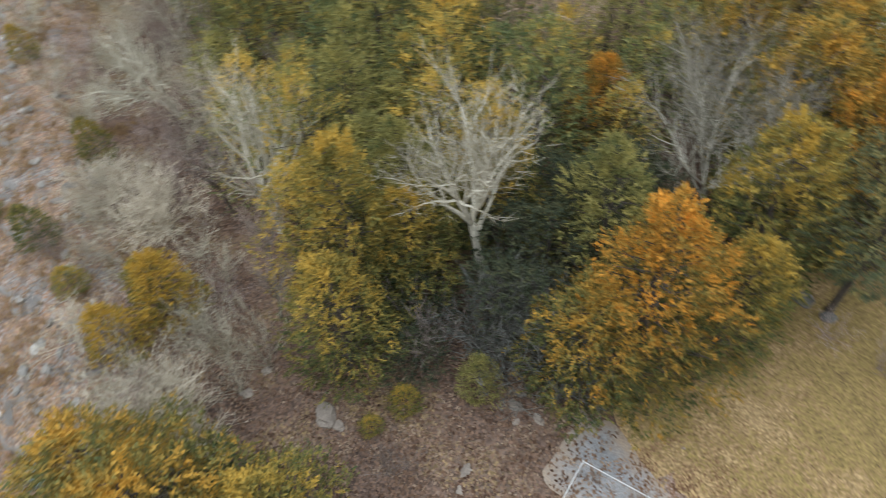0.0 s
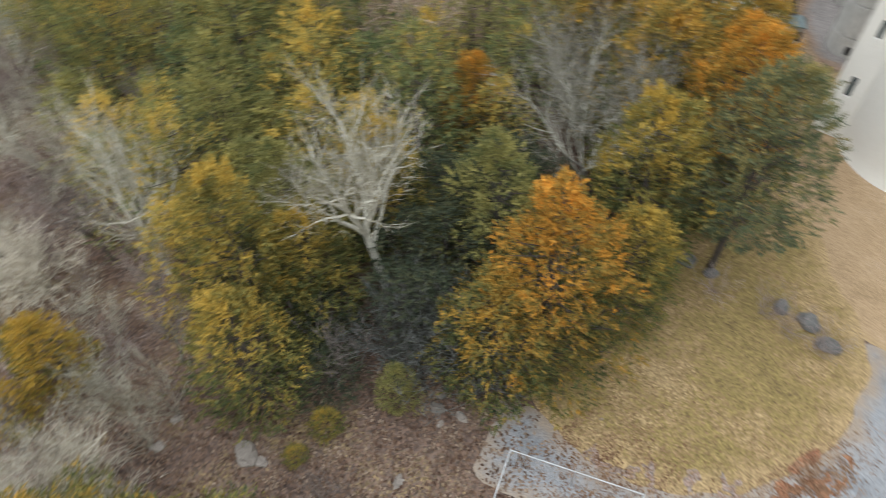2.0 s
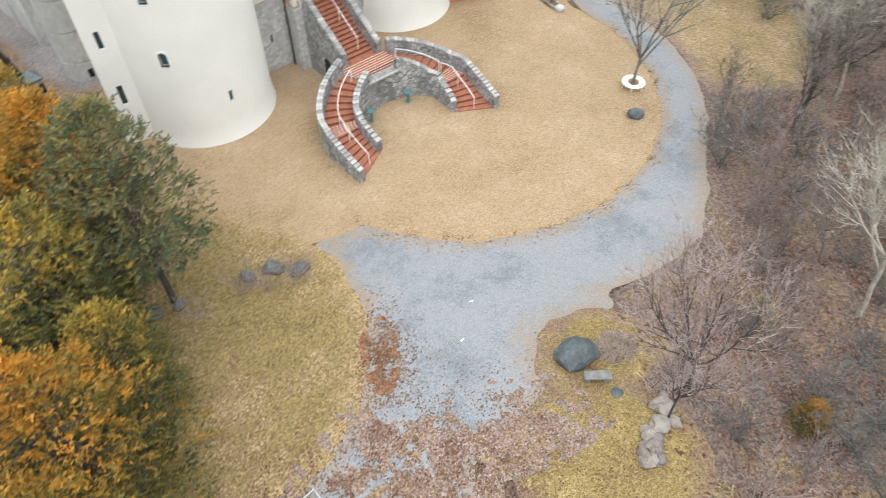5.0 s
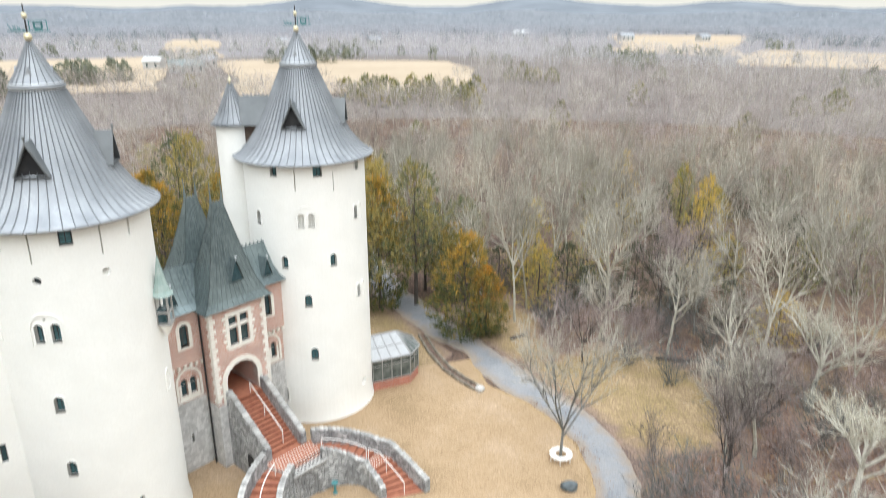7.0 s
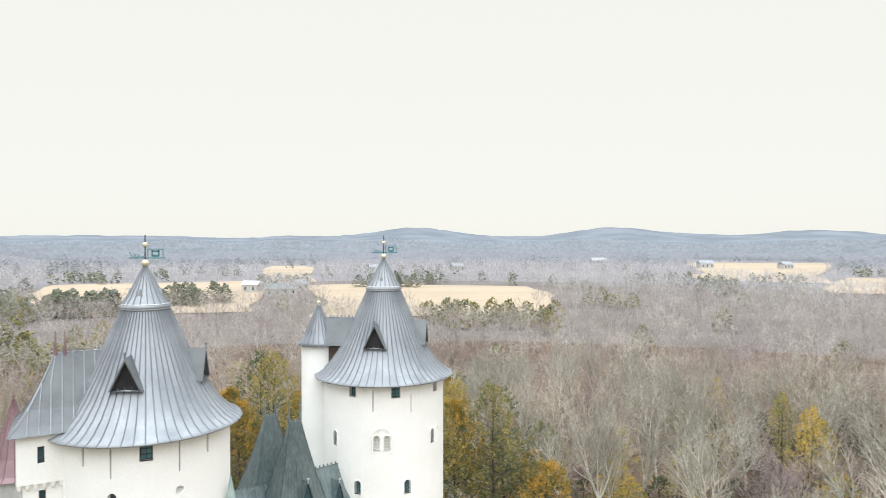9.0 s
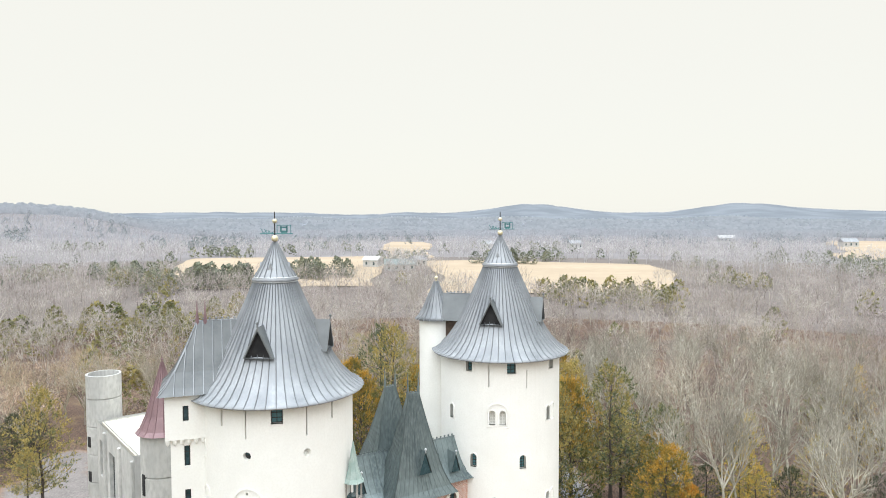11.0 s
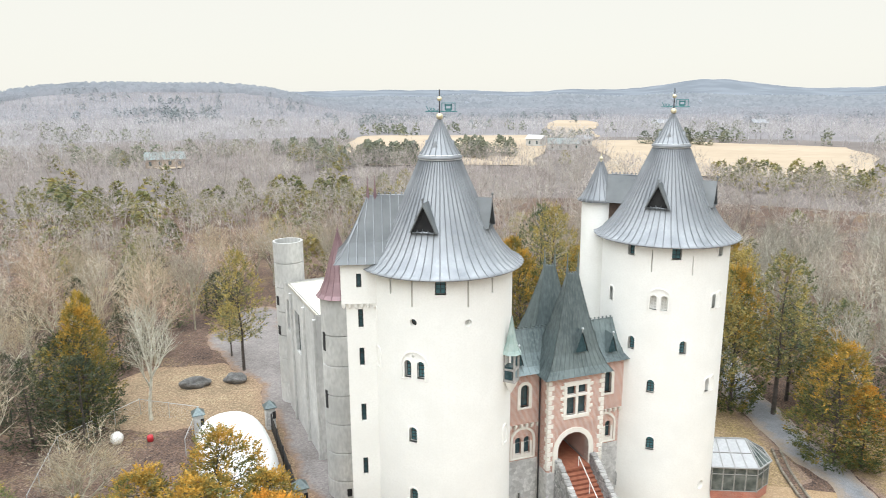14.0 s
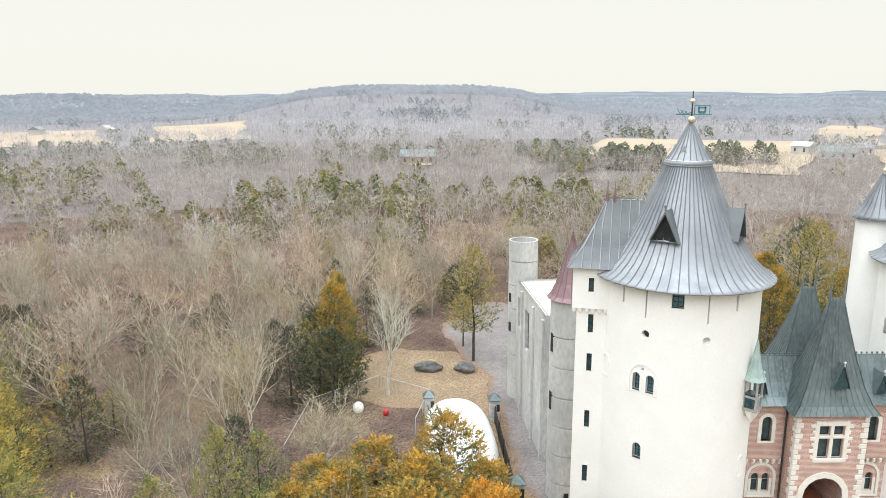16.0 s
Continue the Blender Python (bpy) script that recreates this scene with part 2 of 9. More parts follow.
M_TWIG = material("tan_bare_twigs", (0.34, 0.30, 0.24), (0.50, 0.45, 0.375), 0.6, 0.95, 0, 6, (0.26, 0.225, 0.18), 0, 0.38)
M_TWIGRED = material("mauve_bare_twigs", (0.27, 0.215, 0.19), (0.39, 0.32, 0.285), 0.6, 0.95, 0, 6, (0.20, 0.16, 0.14), 0, 0.38)
# grey twigs darkened: the shade under trees is put into this colour
M_DTWIG = material("shade_toned_grey_dead_twigs", (0.075, 0.08, 0.076), (0.15, 0.155, 0.145), 0.8, 0.95, 0, 6, (0.24, 0.24, 0.225), 0, 0.2)
M_EASTTWIG = material("dull_mauve_twigs", (0.17, 0.14, 0.13), (0.29, 0.245, 0.225), 0.6, 0.95, 0, 6, (0.13, 0.11, 0.10), 0, 0.2)
M_PINKBRUSH = material("pinkish_grey_brush", (0.2904, 0.2288, 0.2112), (0.4136, 0.3388, 0.3168), 0.6, 0.95, 0, 6, (0.22, 0.176, 0.1628), 0, 0.2)
M_DBARK = material("dark_cedar_bark", (0.05, 0.042, 0.036), (0.10, 0.085, 0.075), 3, 0.95, 0.4, 20)
M_ROCK = material("grey_limestone_rock", (0.21, 0.205, 0.195), (0.33, 0.32, 0.30), 1.5, 0.95, 0.8, 7, (0.13, 0.125, 0.12), 0, 0.2)
M_SLAB = material("dark_lichened_slab", (0.10, 0.098, 0.095), (0.20, 0.195, 0.185), 1.6, 0.95, 0.9, 7, (0.065, 0.063, 0.06))
M_DROCK = material("blue_grey_boulder", (0.085, 0.10, 0.105), (0.16, 0.18, 0.185), 1.6, 0.9, 0.9, 7, (0.055, 0.064, 0.068), spec=0.25)
M_GREYWOOD = material("weathered_grey_wood", (0.30, 0.29, 0.27), (0.42, 0.41, 0.39), 5, 0.8, 0.2, 25)
M_BUFF = material("buff_field_stone", (0.22, 0.19, 0.165), (0.35, 0.31, 0.27), 2, 0.95, 0.6, 14, (0.17, 0.145, 0.125), 0, 0.25)
M_WHITEBARK = material("bleached_pale_bark", (0.52, 0.50, 0.42), (0.76, 0.735, 0.64), 2.2, 0.95, 0.4, 20, (0.26, 0.25, 0.20), 0, 0.15)
M_WHITETWIG = material("bleached_pale_twigs", (0.41, 0.385, 0.305), (0.58, 0.55, 0.45), 0.6, 0.95, 0, 6, (0.30, 0.275, 0.215), 0, 0.15)
M_CREAMTWIG = material("cream_fine_twigs", (0.44, 0.395, 0.31), (0.60, 0.55, 0.45), 0.6, 0.95, 0, 6, (0.37, 0.33, 0.26), 0, 0.15)
M_YBARK = material("yellowish_lichen_bark", (0.38, 0.345, 0.25), (0.58, 0.53, 0.41), 2.2, 0.95, 0.4, 20, (0.20, 0.18, 0.135), 0, 0.2)
M_YTWIG = material("yellow_tan_twigs", (0.324, 0.2655, 0.1755), (0.468, 0.396, 0.2835), 0.6, 0.95, 0, 6, (0.243, 0.198, 0.135), 0, 0.38)
M_PINKTWIG = material("pinkish_tan_twigs", (0.41, 0.30, 0.215), (0.56, 0.43, 0.33), 0.6, 0.95, 0, 6, (0.30, 0.22, 0.16), 0, 0.2)
M_PLASTIC = material("white_plastic_skin", (0.80, 0.80, 0.77), (0.85, 0.85, 0.82), 0.8, 0.5, 0.05, 6)
M_TEAL = material("teal_painted_metal", (0.05, 0.18, 0.19), (0.08, 0.24, 0.245), 4, 0.6, 0.1, 20)


def brick_material(name, a, b, mortar):
    m = bpy.data.materials.new(name)
    m.use_nodes = True
    n, l = m.node_tree.nodes, m.node_tree.links
    bs = n["Principled BSDF"]
    bs.inputs["Roughness"].default_value = 0.9
    co = n.new("ShaderNodeTexCoord")
    sp = n.new("ShaderNodeSeparateXYZ")
    add = n.new("ShaderNodeMath")
    cb = n.new("ShaderNodeCombineXYZ")
    l.new(co.outputs["Object"], sp.inputs[0])
    l.new(sp.outputs["X"], add.inputs[0])
    l.new(sp.outputs["Y"], add.inputs[1])
    l.new(add.outputs[0], cb.inputs["X"])
    l.new(sp.outputs["Z"], cb.inputs["Y"])
    bt = n.new("ShaderNodeTexBrick")
    bt.inputs["Scale"].default_value = 1.0
    bt.inputs["Brick Width"].default_value, bt.inputs["Row Height"].default_value = 0.225, 0.08
    bt.inputs["Mortar Size"].default_value = 0.012
    bt.inputs["Color1"].default_value, bt.inputs["Color2"].default_value = (*a, 1), (*b, 1)
    bt.inputs["Mortar"].default_value = (*mortar, 1)
    l.new(cb.outputs[0], bt.inputs["Vector"])
    ns = n.new("ShaderNodeTexNoise")
    ns.inputs["Scale"].default_value = 1.3
    l.new(co.outputs["Object"], ns.inputs["Vector"])
    hs = n.new("ShaderNodeHueSaturation")
    mr = n.new("ShaderNodeMapRange")
    mr.inputs["To Min"].default_value, mr.inputs["To Max"].default_value = 0.7, 1.3
    l.new(ns.outputs["Fac"], mr.inputs[0])
    l.new(mr.outputs[0], hs.inputs["Value"])
    l.new(bt.outputs["Color"], hs.inputs["Color"])
    l.new(hs.outputs[0], bs.inputs["Base Color"])
    bp = n.new("ShaderNodeBump")
    bp.inputs["Strength"].default_value, bp.inputs["Distance"].default_value = 0.5, 0.01
    bp.invert = True
    l.new(bt.outputs["Fac"], bp.inputs["Height"])
    l.new(bp.outputs[0], bs.inputs["Normal"])
    return m


M_BRICK = brick_material("red_brick", (0.427, 0.2096, 0.156), (0.5368, 0.2984, 0.2275), (0.6588, 0.6096, 0.559))


def leaf_material(name, a, b, c, by_object=True, patch_size=0.8, island=0.6, top=0.0, see=0.35):
    """Foliage: colour by clump, by tree and by place in the crown."""
    m = bpy.data.materials.new(name)
    m.use_nodes = True
    n, l = m.node_tree.nodes, m.node_tree.links
    bs = n["Principled BSDF"]
    bs.inputs["Roughness"].default_value = 0.8
    bs.inputs["Specular IOR Level"].default_value = 0.2
    ge = n.new("ShaderNodeNewGeometry")
    oi = n.new("ShaderNodeObjectInfo")
    co = n.new("ShaderNodeTexCoord")
    ns = n.new("ShaderNodeTexNoise")
    ns.inputs["Scale"].default_value = patch_size
    l.new(co.outputs["Object"], ns.inputs["Vector"])
    ad = n.new("ShaderNodeMath")
    ad.operation = "MULTIPLY_ADD"
    ad.inputs[1].default_value = island
    l.new(ge.outputs["Random Per Island"], ad.inputs[0])
    # the share that the clump has: wider as the share of single blades falls
    sb = n.new("ShaderNodeMath")
    sb.operation = "MULTIPLY_ADD"
    sb.inputs[1].default_value = 1 + 2.2 * (0.6 - island)
    sb.inputs[2].default_value = 0.5 - island / 2 - 0.5 * (1 + 2.2 * (0.6 - island))
    l.new(ns.outputs["Fac"], sb.inputs[0])
    l.new(sb.outputs[0], ad.inputs[2])
    last = ad.outputs[0]
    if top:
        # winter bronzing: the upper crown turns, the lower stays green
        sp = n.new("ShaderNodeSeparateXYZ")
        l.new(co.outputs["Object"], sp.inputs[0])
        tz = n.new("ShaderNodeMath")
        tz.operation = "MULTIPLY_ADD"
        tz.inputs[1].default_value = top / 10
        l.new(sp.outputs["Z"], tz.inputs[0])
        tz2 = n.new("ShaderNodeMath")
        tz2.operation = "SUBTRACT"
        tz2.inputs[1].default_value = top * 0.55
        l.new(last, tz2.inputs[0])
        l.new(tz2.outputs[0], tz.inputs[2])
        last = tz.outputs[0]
    if by_object:
        a2 = n.new("ShaderNodeMath")
        a2.operation = "MULTIPLY_ADD"
        a2.inputs[1].default_value = 0.6
        l.new(oi.outputs["Random"], a2.inputs[0])
        s2 = n.new("ShaderNodeMath")
        s2.operation = "SUBTRACT"
        s2.inputs[1].default_value = 0.28
        l.new(last, s2.inputs[0])
        l.new(s2.outputs[0], a2.inputs[2])
        last = a2.outputs[0]
    rp = n.new("ShaderNodeValToRGB")
    rp.color_ramp.elements[0].position, rp.color_ramp.elements[0].color = 0.15, (*a, 1)
    rp.color_ramp.elements[1].position, rp.color_ramp.elements[1].color = 0.9, (*c, 1)
    e = rp.color_ramp.elements.new(0.5)
    e.color = (*b, 1)
    l.new(last, rp.inputs[0])
    l.new(rp.outputs[0], bs.inputs["Base Color"])
    tr = n.new("ShaderNodeBsdfTranslucent")
    l.new(rp.outputs[0], tr.inputs["Color"])
    ms = n.new("ShaderNodeMixShader")
    ms.inputs[0].default_value = see
    l.new(bs.outputs[0], ms.inputs[1])
    l.new(tr.outputs[0], ms.inputs[2])
    l.new(ms.outputs[0], n["Material Output"].inputs["Surface"])
    return m


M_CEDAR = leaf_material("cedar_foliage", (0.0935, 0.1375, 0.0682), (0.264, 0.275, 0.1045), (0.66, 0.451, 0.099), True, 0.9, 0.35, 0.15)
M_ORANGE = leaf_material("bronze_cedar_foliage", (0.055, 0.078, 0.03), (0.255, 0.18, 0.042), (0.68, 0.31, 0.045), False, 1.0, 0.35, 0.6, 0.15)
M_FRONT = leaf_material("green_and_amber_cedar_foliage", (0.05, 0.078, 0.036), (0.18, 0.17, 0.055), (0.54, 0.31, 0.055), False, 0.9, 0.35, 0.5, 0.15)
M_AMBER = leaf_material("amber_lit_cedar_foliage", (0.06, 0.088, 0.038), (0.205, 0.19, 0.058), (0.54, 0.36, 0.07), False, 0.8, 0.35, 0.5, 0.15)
# green darkened to hold the shade beneath the wood
M_SHADEGREEN = leaf_material("shade_toned_green_foliage", (0.03, 0.043, 0.032), (0.06, 0.076, 0.045), (0.12, 0.12, 0.06), False, 0.8, 0.5, 0.0, 0.1)
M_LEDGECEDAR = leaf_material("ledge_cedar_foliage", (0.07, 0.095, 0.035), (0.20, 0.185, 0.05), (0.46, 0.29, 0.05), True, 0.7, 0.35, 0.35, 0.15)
M_OLIVE = leaf_material("olive_cedar_foliage", (0.10, 0.125, 0.052), (0.26, 0.25, 0.09), (0.50, 0.44, 0.15), False, 0.9, 0.4)
M_SPRUCE = leaf_material("blue_spruce_foliage", (0.08, 0.125, 0.11), (0.125, 0.175, 0.155), (0.19, 0.235, 0.21), False)
M_PINE = leaf_material("dark_pine_foliage", (0.06, 0.09, 0.06), (0.145, 0.165, 0.085), (0.40, 0.31, 0.10), True, 0.8, 0.35, 0.2, 0.15)
M_FALLEN = leaf_material("fallen_brown_leaves", (0.14, 0.075, 0.045), (0.24, 0.14, 0.085), (0.36, 0.24, 0.15), False)
M_FLOWERSTALK = leaf_material("dry_pinkish_stalks", (0.42, 0.33, 0.30), (0.54, 0.45, 0.42), (0.66, 0.58, 0.55), False)


# ---- mesh helpers ----
def part(name, bm, mat, parent=None, label=""):
    """Links a bmesh as one mesh object, under a thing or a part if one is given."""
    me = bpy.data.meshes.new(name)
    bm.to_mesh(me)
    bm.free()
    me.materials.append(mat)
    ob = new(name, me)
    ob.parent = parent
    if label:
        tagged(ob, label)
    return ob


def share(name, me, parent, m=None):
    """Another object on the same mesh."""
    ob = new(name, me)
    ob.parent = parent
    if m is not None:
        ob.matrix_basis = m
    return ob


def thing(name, label, category, at=(0, 0, 0), turn=0.0, group="", kind=""):
    ob = new(name)
    ob.empty_display_size = 0.3
    ob.matrix_basis = pose(*at, 0, 0, turn)
    return tagged(ob, label, category, group, kind)


def box(bm, c, s, turn=0.0, bevel=0.0):
    """A box with centre c and size s, turned about z by degrees."""
    r = bmesh.ops.create_cube(bm, size=1.0, matrix=Matrix.Translation(c) @ Matrix.Rotation(radians(turn), 4, "Z") @ Matrix.Diagonal((*s, 1)))
    if bevel:
        es = list({e for v in r["verts"] for e in v.link_edges})
        bmesh.ops.bevel(bm, geom=es, offset=bevel, segments=1, affect="EDGES")


def tube(bm, a, b, r0, r1, n=6, caps=True):
    a, b = Vector(a), Vector(b)
    z = (b - a).normalized()
    x = z.orthogonal().normalized()
    y = z.cross(x)
    ra = [bm.verts.new(a + (x * math.cos(k * math.tau / n) + y * math.sin(k * math.tau / n)) * r0) for k in range(n)]
    rb = [bm.verts.new(b + (x * math.cos(k * math.tau / n) + y * math.sin(k * math.tau / n)) * r1) for k in range(n)]
    for k in range(n):
        bm.faces.new((ra[k], ra[(k + 1) % n], rb[(k + 1) % n], rb[k]))
    if caps:
        bm.faces.new(ra[::-1])
        bm.faces.new(rb)


def lathe(bm, prof, n=48, c=(0, 0), closed=False):
    """Turns a profile of (r, z) about the upright axis through c."""
    rings = []
    for r, z in prof:
        if r < 1e-4:
            rings.append([bm.verts.new((c[0], c[1], z))])
        else:
            rings.append([bm.verts.new((c[0] + r * math.cos(k * math.tau / n), c[1] + r * math.sin(k * math.tau / n), z)) for k in range(n)])
    for p, q in zip(rings, rings[1:]):
        for k in range(n):
            k2 = (k + 1) % n
            if len(p) == 1 and len(q) == 1:
                continue
            if len(p) == 1:
                f = (p[0], q[k2], q[k])
            elif len(q) == 1:
                f = (p[k], p[k2], q[0])
            else:
                f = (p[k], p[k2], q[k2], q[k])
            bm.faces.new(f)


def smooth(ob):
    for p in ob.data.polygons:
        p.use_smooth = True
    return ob


def arch_pts(o, k=8):
    """The outline of an opening (x, z, width, height, arched), from low left round to low right; x, z: middle of its sill."""
    x, z, w, h, arched = o
    if arched == 2:
        r = w / 2
        return [(x - r * math.cos(math.tau * i / 16), z + r + r * math.sin(math.tau * i / 16)) for i in range(16)]
    if not arched:
        return [(x - w / 2, z), (x - w / 2, z + h), (x + w / 2, z + h), (x + w / 2, z)]
    r = w / 2
    zs = z + h - r
    return [(x - r, z)] + [(x - r * math.cos(math.pi * i / k), zs + r * math.sin(math.pi * i / k)) for i in range(k + 1)] + [(x + r, z)]


def wall_with_openings(bm, put, x0, x1, z0, z1, openings, depth, xs=(), zs=(), back=True):
    """A wall over x0..x1, z0..z1 with real openings; put(x, z, d) places a point d behind the face."""
    bx = sorted({x0, x1, *xs, *(o[0] - o[2] / 2 for o in openings), *(o[0] + o[2] / 2 for o in openings)})
    bz = sorted({z0, z1, *zs, *(o[1] for o in openings), *(o[1] + o[3] for o in openings), *(o[1] + o[3] - o[2] / 2 for o in openings if o[4])})
    bx = [b for i, b in enumerate(bx) if i == 0 or b - bx[i - 1] > 1e-5]
    bz = [b for i, b in enumerate(bz) if i == 0 or b - bz[i - 1] > 1e-5]
    cache = {}

    def v(x, z, d=0.0):
        key = (round(x, 4), round(z, 4), round(d, 4))
        if key not in cache:
            cache[key] = bm.verts.new(put(x, z, d))
        return cache[key]

    for xa, xb in zip(bx, bx[1:]):
        for za, zb in zip(bz, bz[1:]):
            mx, mz = (xa + xb) / 2, (za + zb) / 2
            if any(abs(mx - o[0]) < o[2] / 2 and o[1] < mz < o[1] + o[3] for o in openings):
                continue
            bm.faces.new((v(xa, za), v(xb, za), v(xb, zb), v(xa, zb)))
            if back:
                bm.faces.new((v(xa, zb, depth), v(xb, zb, depth), v(xb, za, depth), v(xa, za, depth)))
    for o in openings:
        pts = arch_pts(o)
        for (xa, za), (xb, zb) in zip(pts + pts[:1], pts[1:] + pts[:1]):
            if (xa, za) != (xb, zb):
                bm.faces.new((v(xa, za), v(xb, zb), v(xb, zb, depth), v(xa, za, depth)))
        if o[4] == 2:
            x, z, w, h, _ = o
            for sx in (-1, 1):
                for sz in (-1, 1):
                    corner = (x + sx * w / 2, z + h / 2 + sz * h / 2)
                    arc = sorted([p for p in pts if (p[0] - x) * sx >= -1e-6 and (p[1] - z - h / 2) * sz >= -1e-6], key=lambda p: p[0])
                    for p, q in zip(arc, arc[1:]):
                        bm.faces.new((v(*corner), v(*p), v(*q)))
        elif o[4]:
            x, z, w, h, _ = o
            for sgn in (-1, 1):
                corner = (x + sgn * w / 2, z + h)
                arc = [p for p in pts[1:-1] if (p[0] - x) * sgn >= -1e-6]
                for p, q in zip(arc, arc[1:]):
                    bm.faces.new((v(*corner), v(*p), v(*q)))
                    if back:
                        bm.faces.new((v(*corner, depth), v(*q, depth), v(*p, depth)))


def pane_mesh(bm, put, o, d, thick=0.02):
    pts = arch_pts(o)
    a = [bm.verts.new(put(x, z, d)) for x, z in pts]
    bm.faces.new(a[::-1])


def surround(bm, put, o, band, d0, d1):
    """A raised band round an opening, from d0 (proud) to d1 (in the reveal)."""
    x, z, w, h, arched = o
    inner = arch_pts(o)
    outer = arch_pts((x, z - (0 if arched is None else band * 0.6), w + 2 * band, h + band * 1.6, arched))
    k = min(len(inner), len(outer))
    vi0 = [bm.verts.new(put(p[0], p[1], d0)) for p in inner]
    vo0 = [bm.verts.new(put(p[0], p[1], d0)) for p in outer]
    vi1 = [bm.verts.new(put(p[0], p[1], d1)) for p in inner]
    vo1 = [bm.verts.new(put(p[0], p[1], 0.02)) for p in outer]
    for i in range(k):
        j = (i + 1) % k
        bm.faces.new((vo0[i], vo0[j], vi0[j], vi0[i]))
        bm.faces.new((vi0[i], vi0[j], vi1[j], vi1[i]))
        bm.faces.new((vo1[i], vo1[j], vo0[j], vo0[i]))


def add_window(parent, put, o, band=0.0, mat=None, proud=-0.04, depth=0.28, bars=(1, 2), glass=None):
    """A window in an opening: pane, glazing bars, and a stone surround if band is given."""
    x, z, w, h, arched = o
    bm = bmesh.new()
    pane_mesh(bm, put, o, depth)
    win = part("window", bm, glass or M_GLASS, parent)
    bm = bmesh.new()
    fr = 0.05
    inner = arch_pts((x, z + fr, w - 2 * fr, h - 2 * fr, arched))
    outer = arch_pts(o)
    for d in (depth - 0.03,):
        vi = [bm.verts.new(put(*p, d)) for p in inner]
        vo = [bm.verts.new(put(*p, d)) for p in outer]
        for i in range(len(vi)):
            j = (i + 1) % len(vi)
            bm.faces.new((vo[i], vo[j], vi[j], vi[i]))
    hh = h - (w / 2 if arched else 0)
    for i in range(1, bars[0] + 1):
        xx = x - w / 2 + w * i / (bars[0] + 1)
        vs = [bm.verts.new(put(p, q, depth - 0.025)) for p, q in ((xx - 0.02, z), (xx + 0.02, z), (xx + 0.02, z + hh), (xx - 0.02, z + hh))]
        bm.faces.new(vs)
    for i in range(1, bars[1] + 1):
        zz = z + hh * i / (bars[1] + 0.5)
        vs = [bm.verts.new(put(p, q, depth - 0.022)) for p, q in ((x - w / 2, zz - 0.02), (x + w / 2, zz - 0.02), (x + w / 2, zz + 0.02), (x - w / 2, zz + 0.02))]
        bm.faces.new(vs)
    part("window_frame", bm, M_WHITE if glass is M_BLIND else M_IRON, win)
    if band:
        bm = bmesh.new()
        surround(bm, put, o, band, proud, 0.2)
        part("surround", bm, mat or M_TRIM, win)
    return win


def blob(bm, c, s, seed, sub=2, rough=0.25):
    """A lumpy stone."""
    r = bmesh.ops.create_icosphere(bm, subdivisions=sub, radius=1.0)
    for v in r["verts"]:
        k = 1 + rough * noise.noise(v.co * 1.3 + Vector((seed * 7.1, seed * 3.3, seed))) + rough * 0.5 * noise.noise(v.co * 3.1 + Vector((seed, 0, 5)))
        v.co = Vector((v.co.x * s[0], v.co.y * s[1], v.co.z * s[2])) * k + Vector(c)


def two_tone(ob, side):
    """Gives the upright faces of a mesh a second material."""
    ob.data.materials.append(side)
    for p in ob.data.polygons:
        if abs(p.normal.z) < 0.5:
            p.material_index = 1
    return ob


# ---- ground ----
def fbm(x, y, s, seed=0.0):
    return noise.noise((x / s + seed, y / s, seed * 1.7)) + 0.5 * noise.noise((2 * x / s, 2 * y / s + seed, 3.1))


def polar(az, r):
    return r * math.sin(radians(az)), r * math.cos(radians(az))


def terrain(x, y):
    """The height of the land: level round the castle, rolling woods, then ridges on the horizon."""
    r = math.hypot(x, y)
    if r < 250:
        return 0.0
    az = math.degrees(math.atan2(x, y))
    k = min(1.0, (r - 250) / 400)
    z = k * 2.5 * fbm(x, y, 260, 2.0)
    z += 42 * math.exp(-((az + 35.5) / 12.5) ** 4) * math.exp(-((r - 1180) / 370) ** 2)
    z += 30 * math.exp(-((az + 60) / 12) ** 2) * math.exp(-((r - 2300) / 500) ** 2)
    ridge = 25 + 8 * noise.noise((az / 7.0, 0.3, 1.0)) + 34 * math.exp(-((az - 7.5) / 4.2) ** 2) + 30 * math.exp(-((az - 24) / 4.5) ** 2) + 16 * math.exp(-((az - 38) / 5.0) ** 2)
    z += max(0.0, ridge) * math.exp(-((r - 3300) / 650) ** 2) * 1.34
    if r > 2000:
        z += 5.5 * min(1.0, (r - 2000) / 400) * (fbm(x, y, 130, 6.0) + 0.6 * noise.noise((x / 60, y / 60, 2.0)))
    z += (14 + 10 * noise.noise((az / 5.0, 4.3, 2.0))) * math.exp(-((r - 1900) / 330) ** 2)
    return z


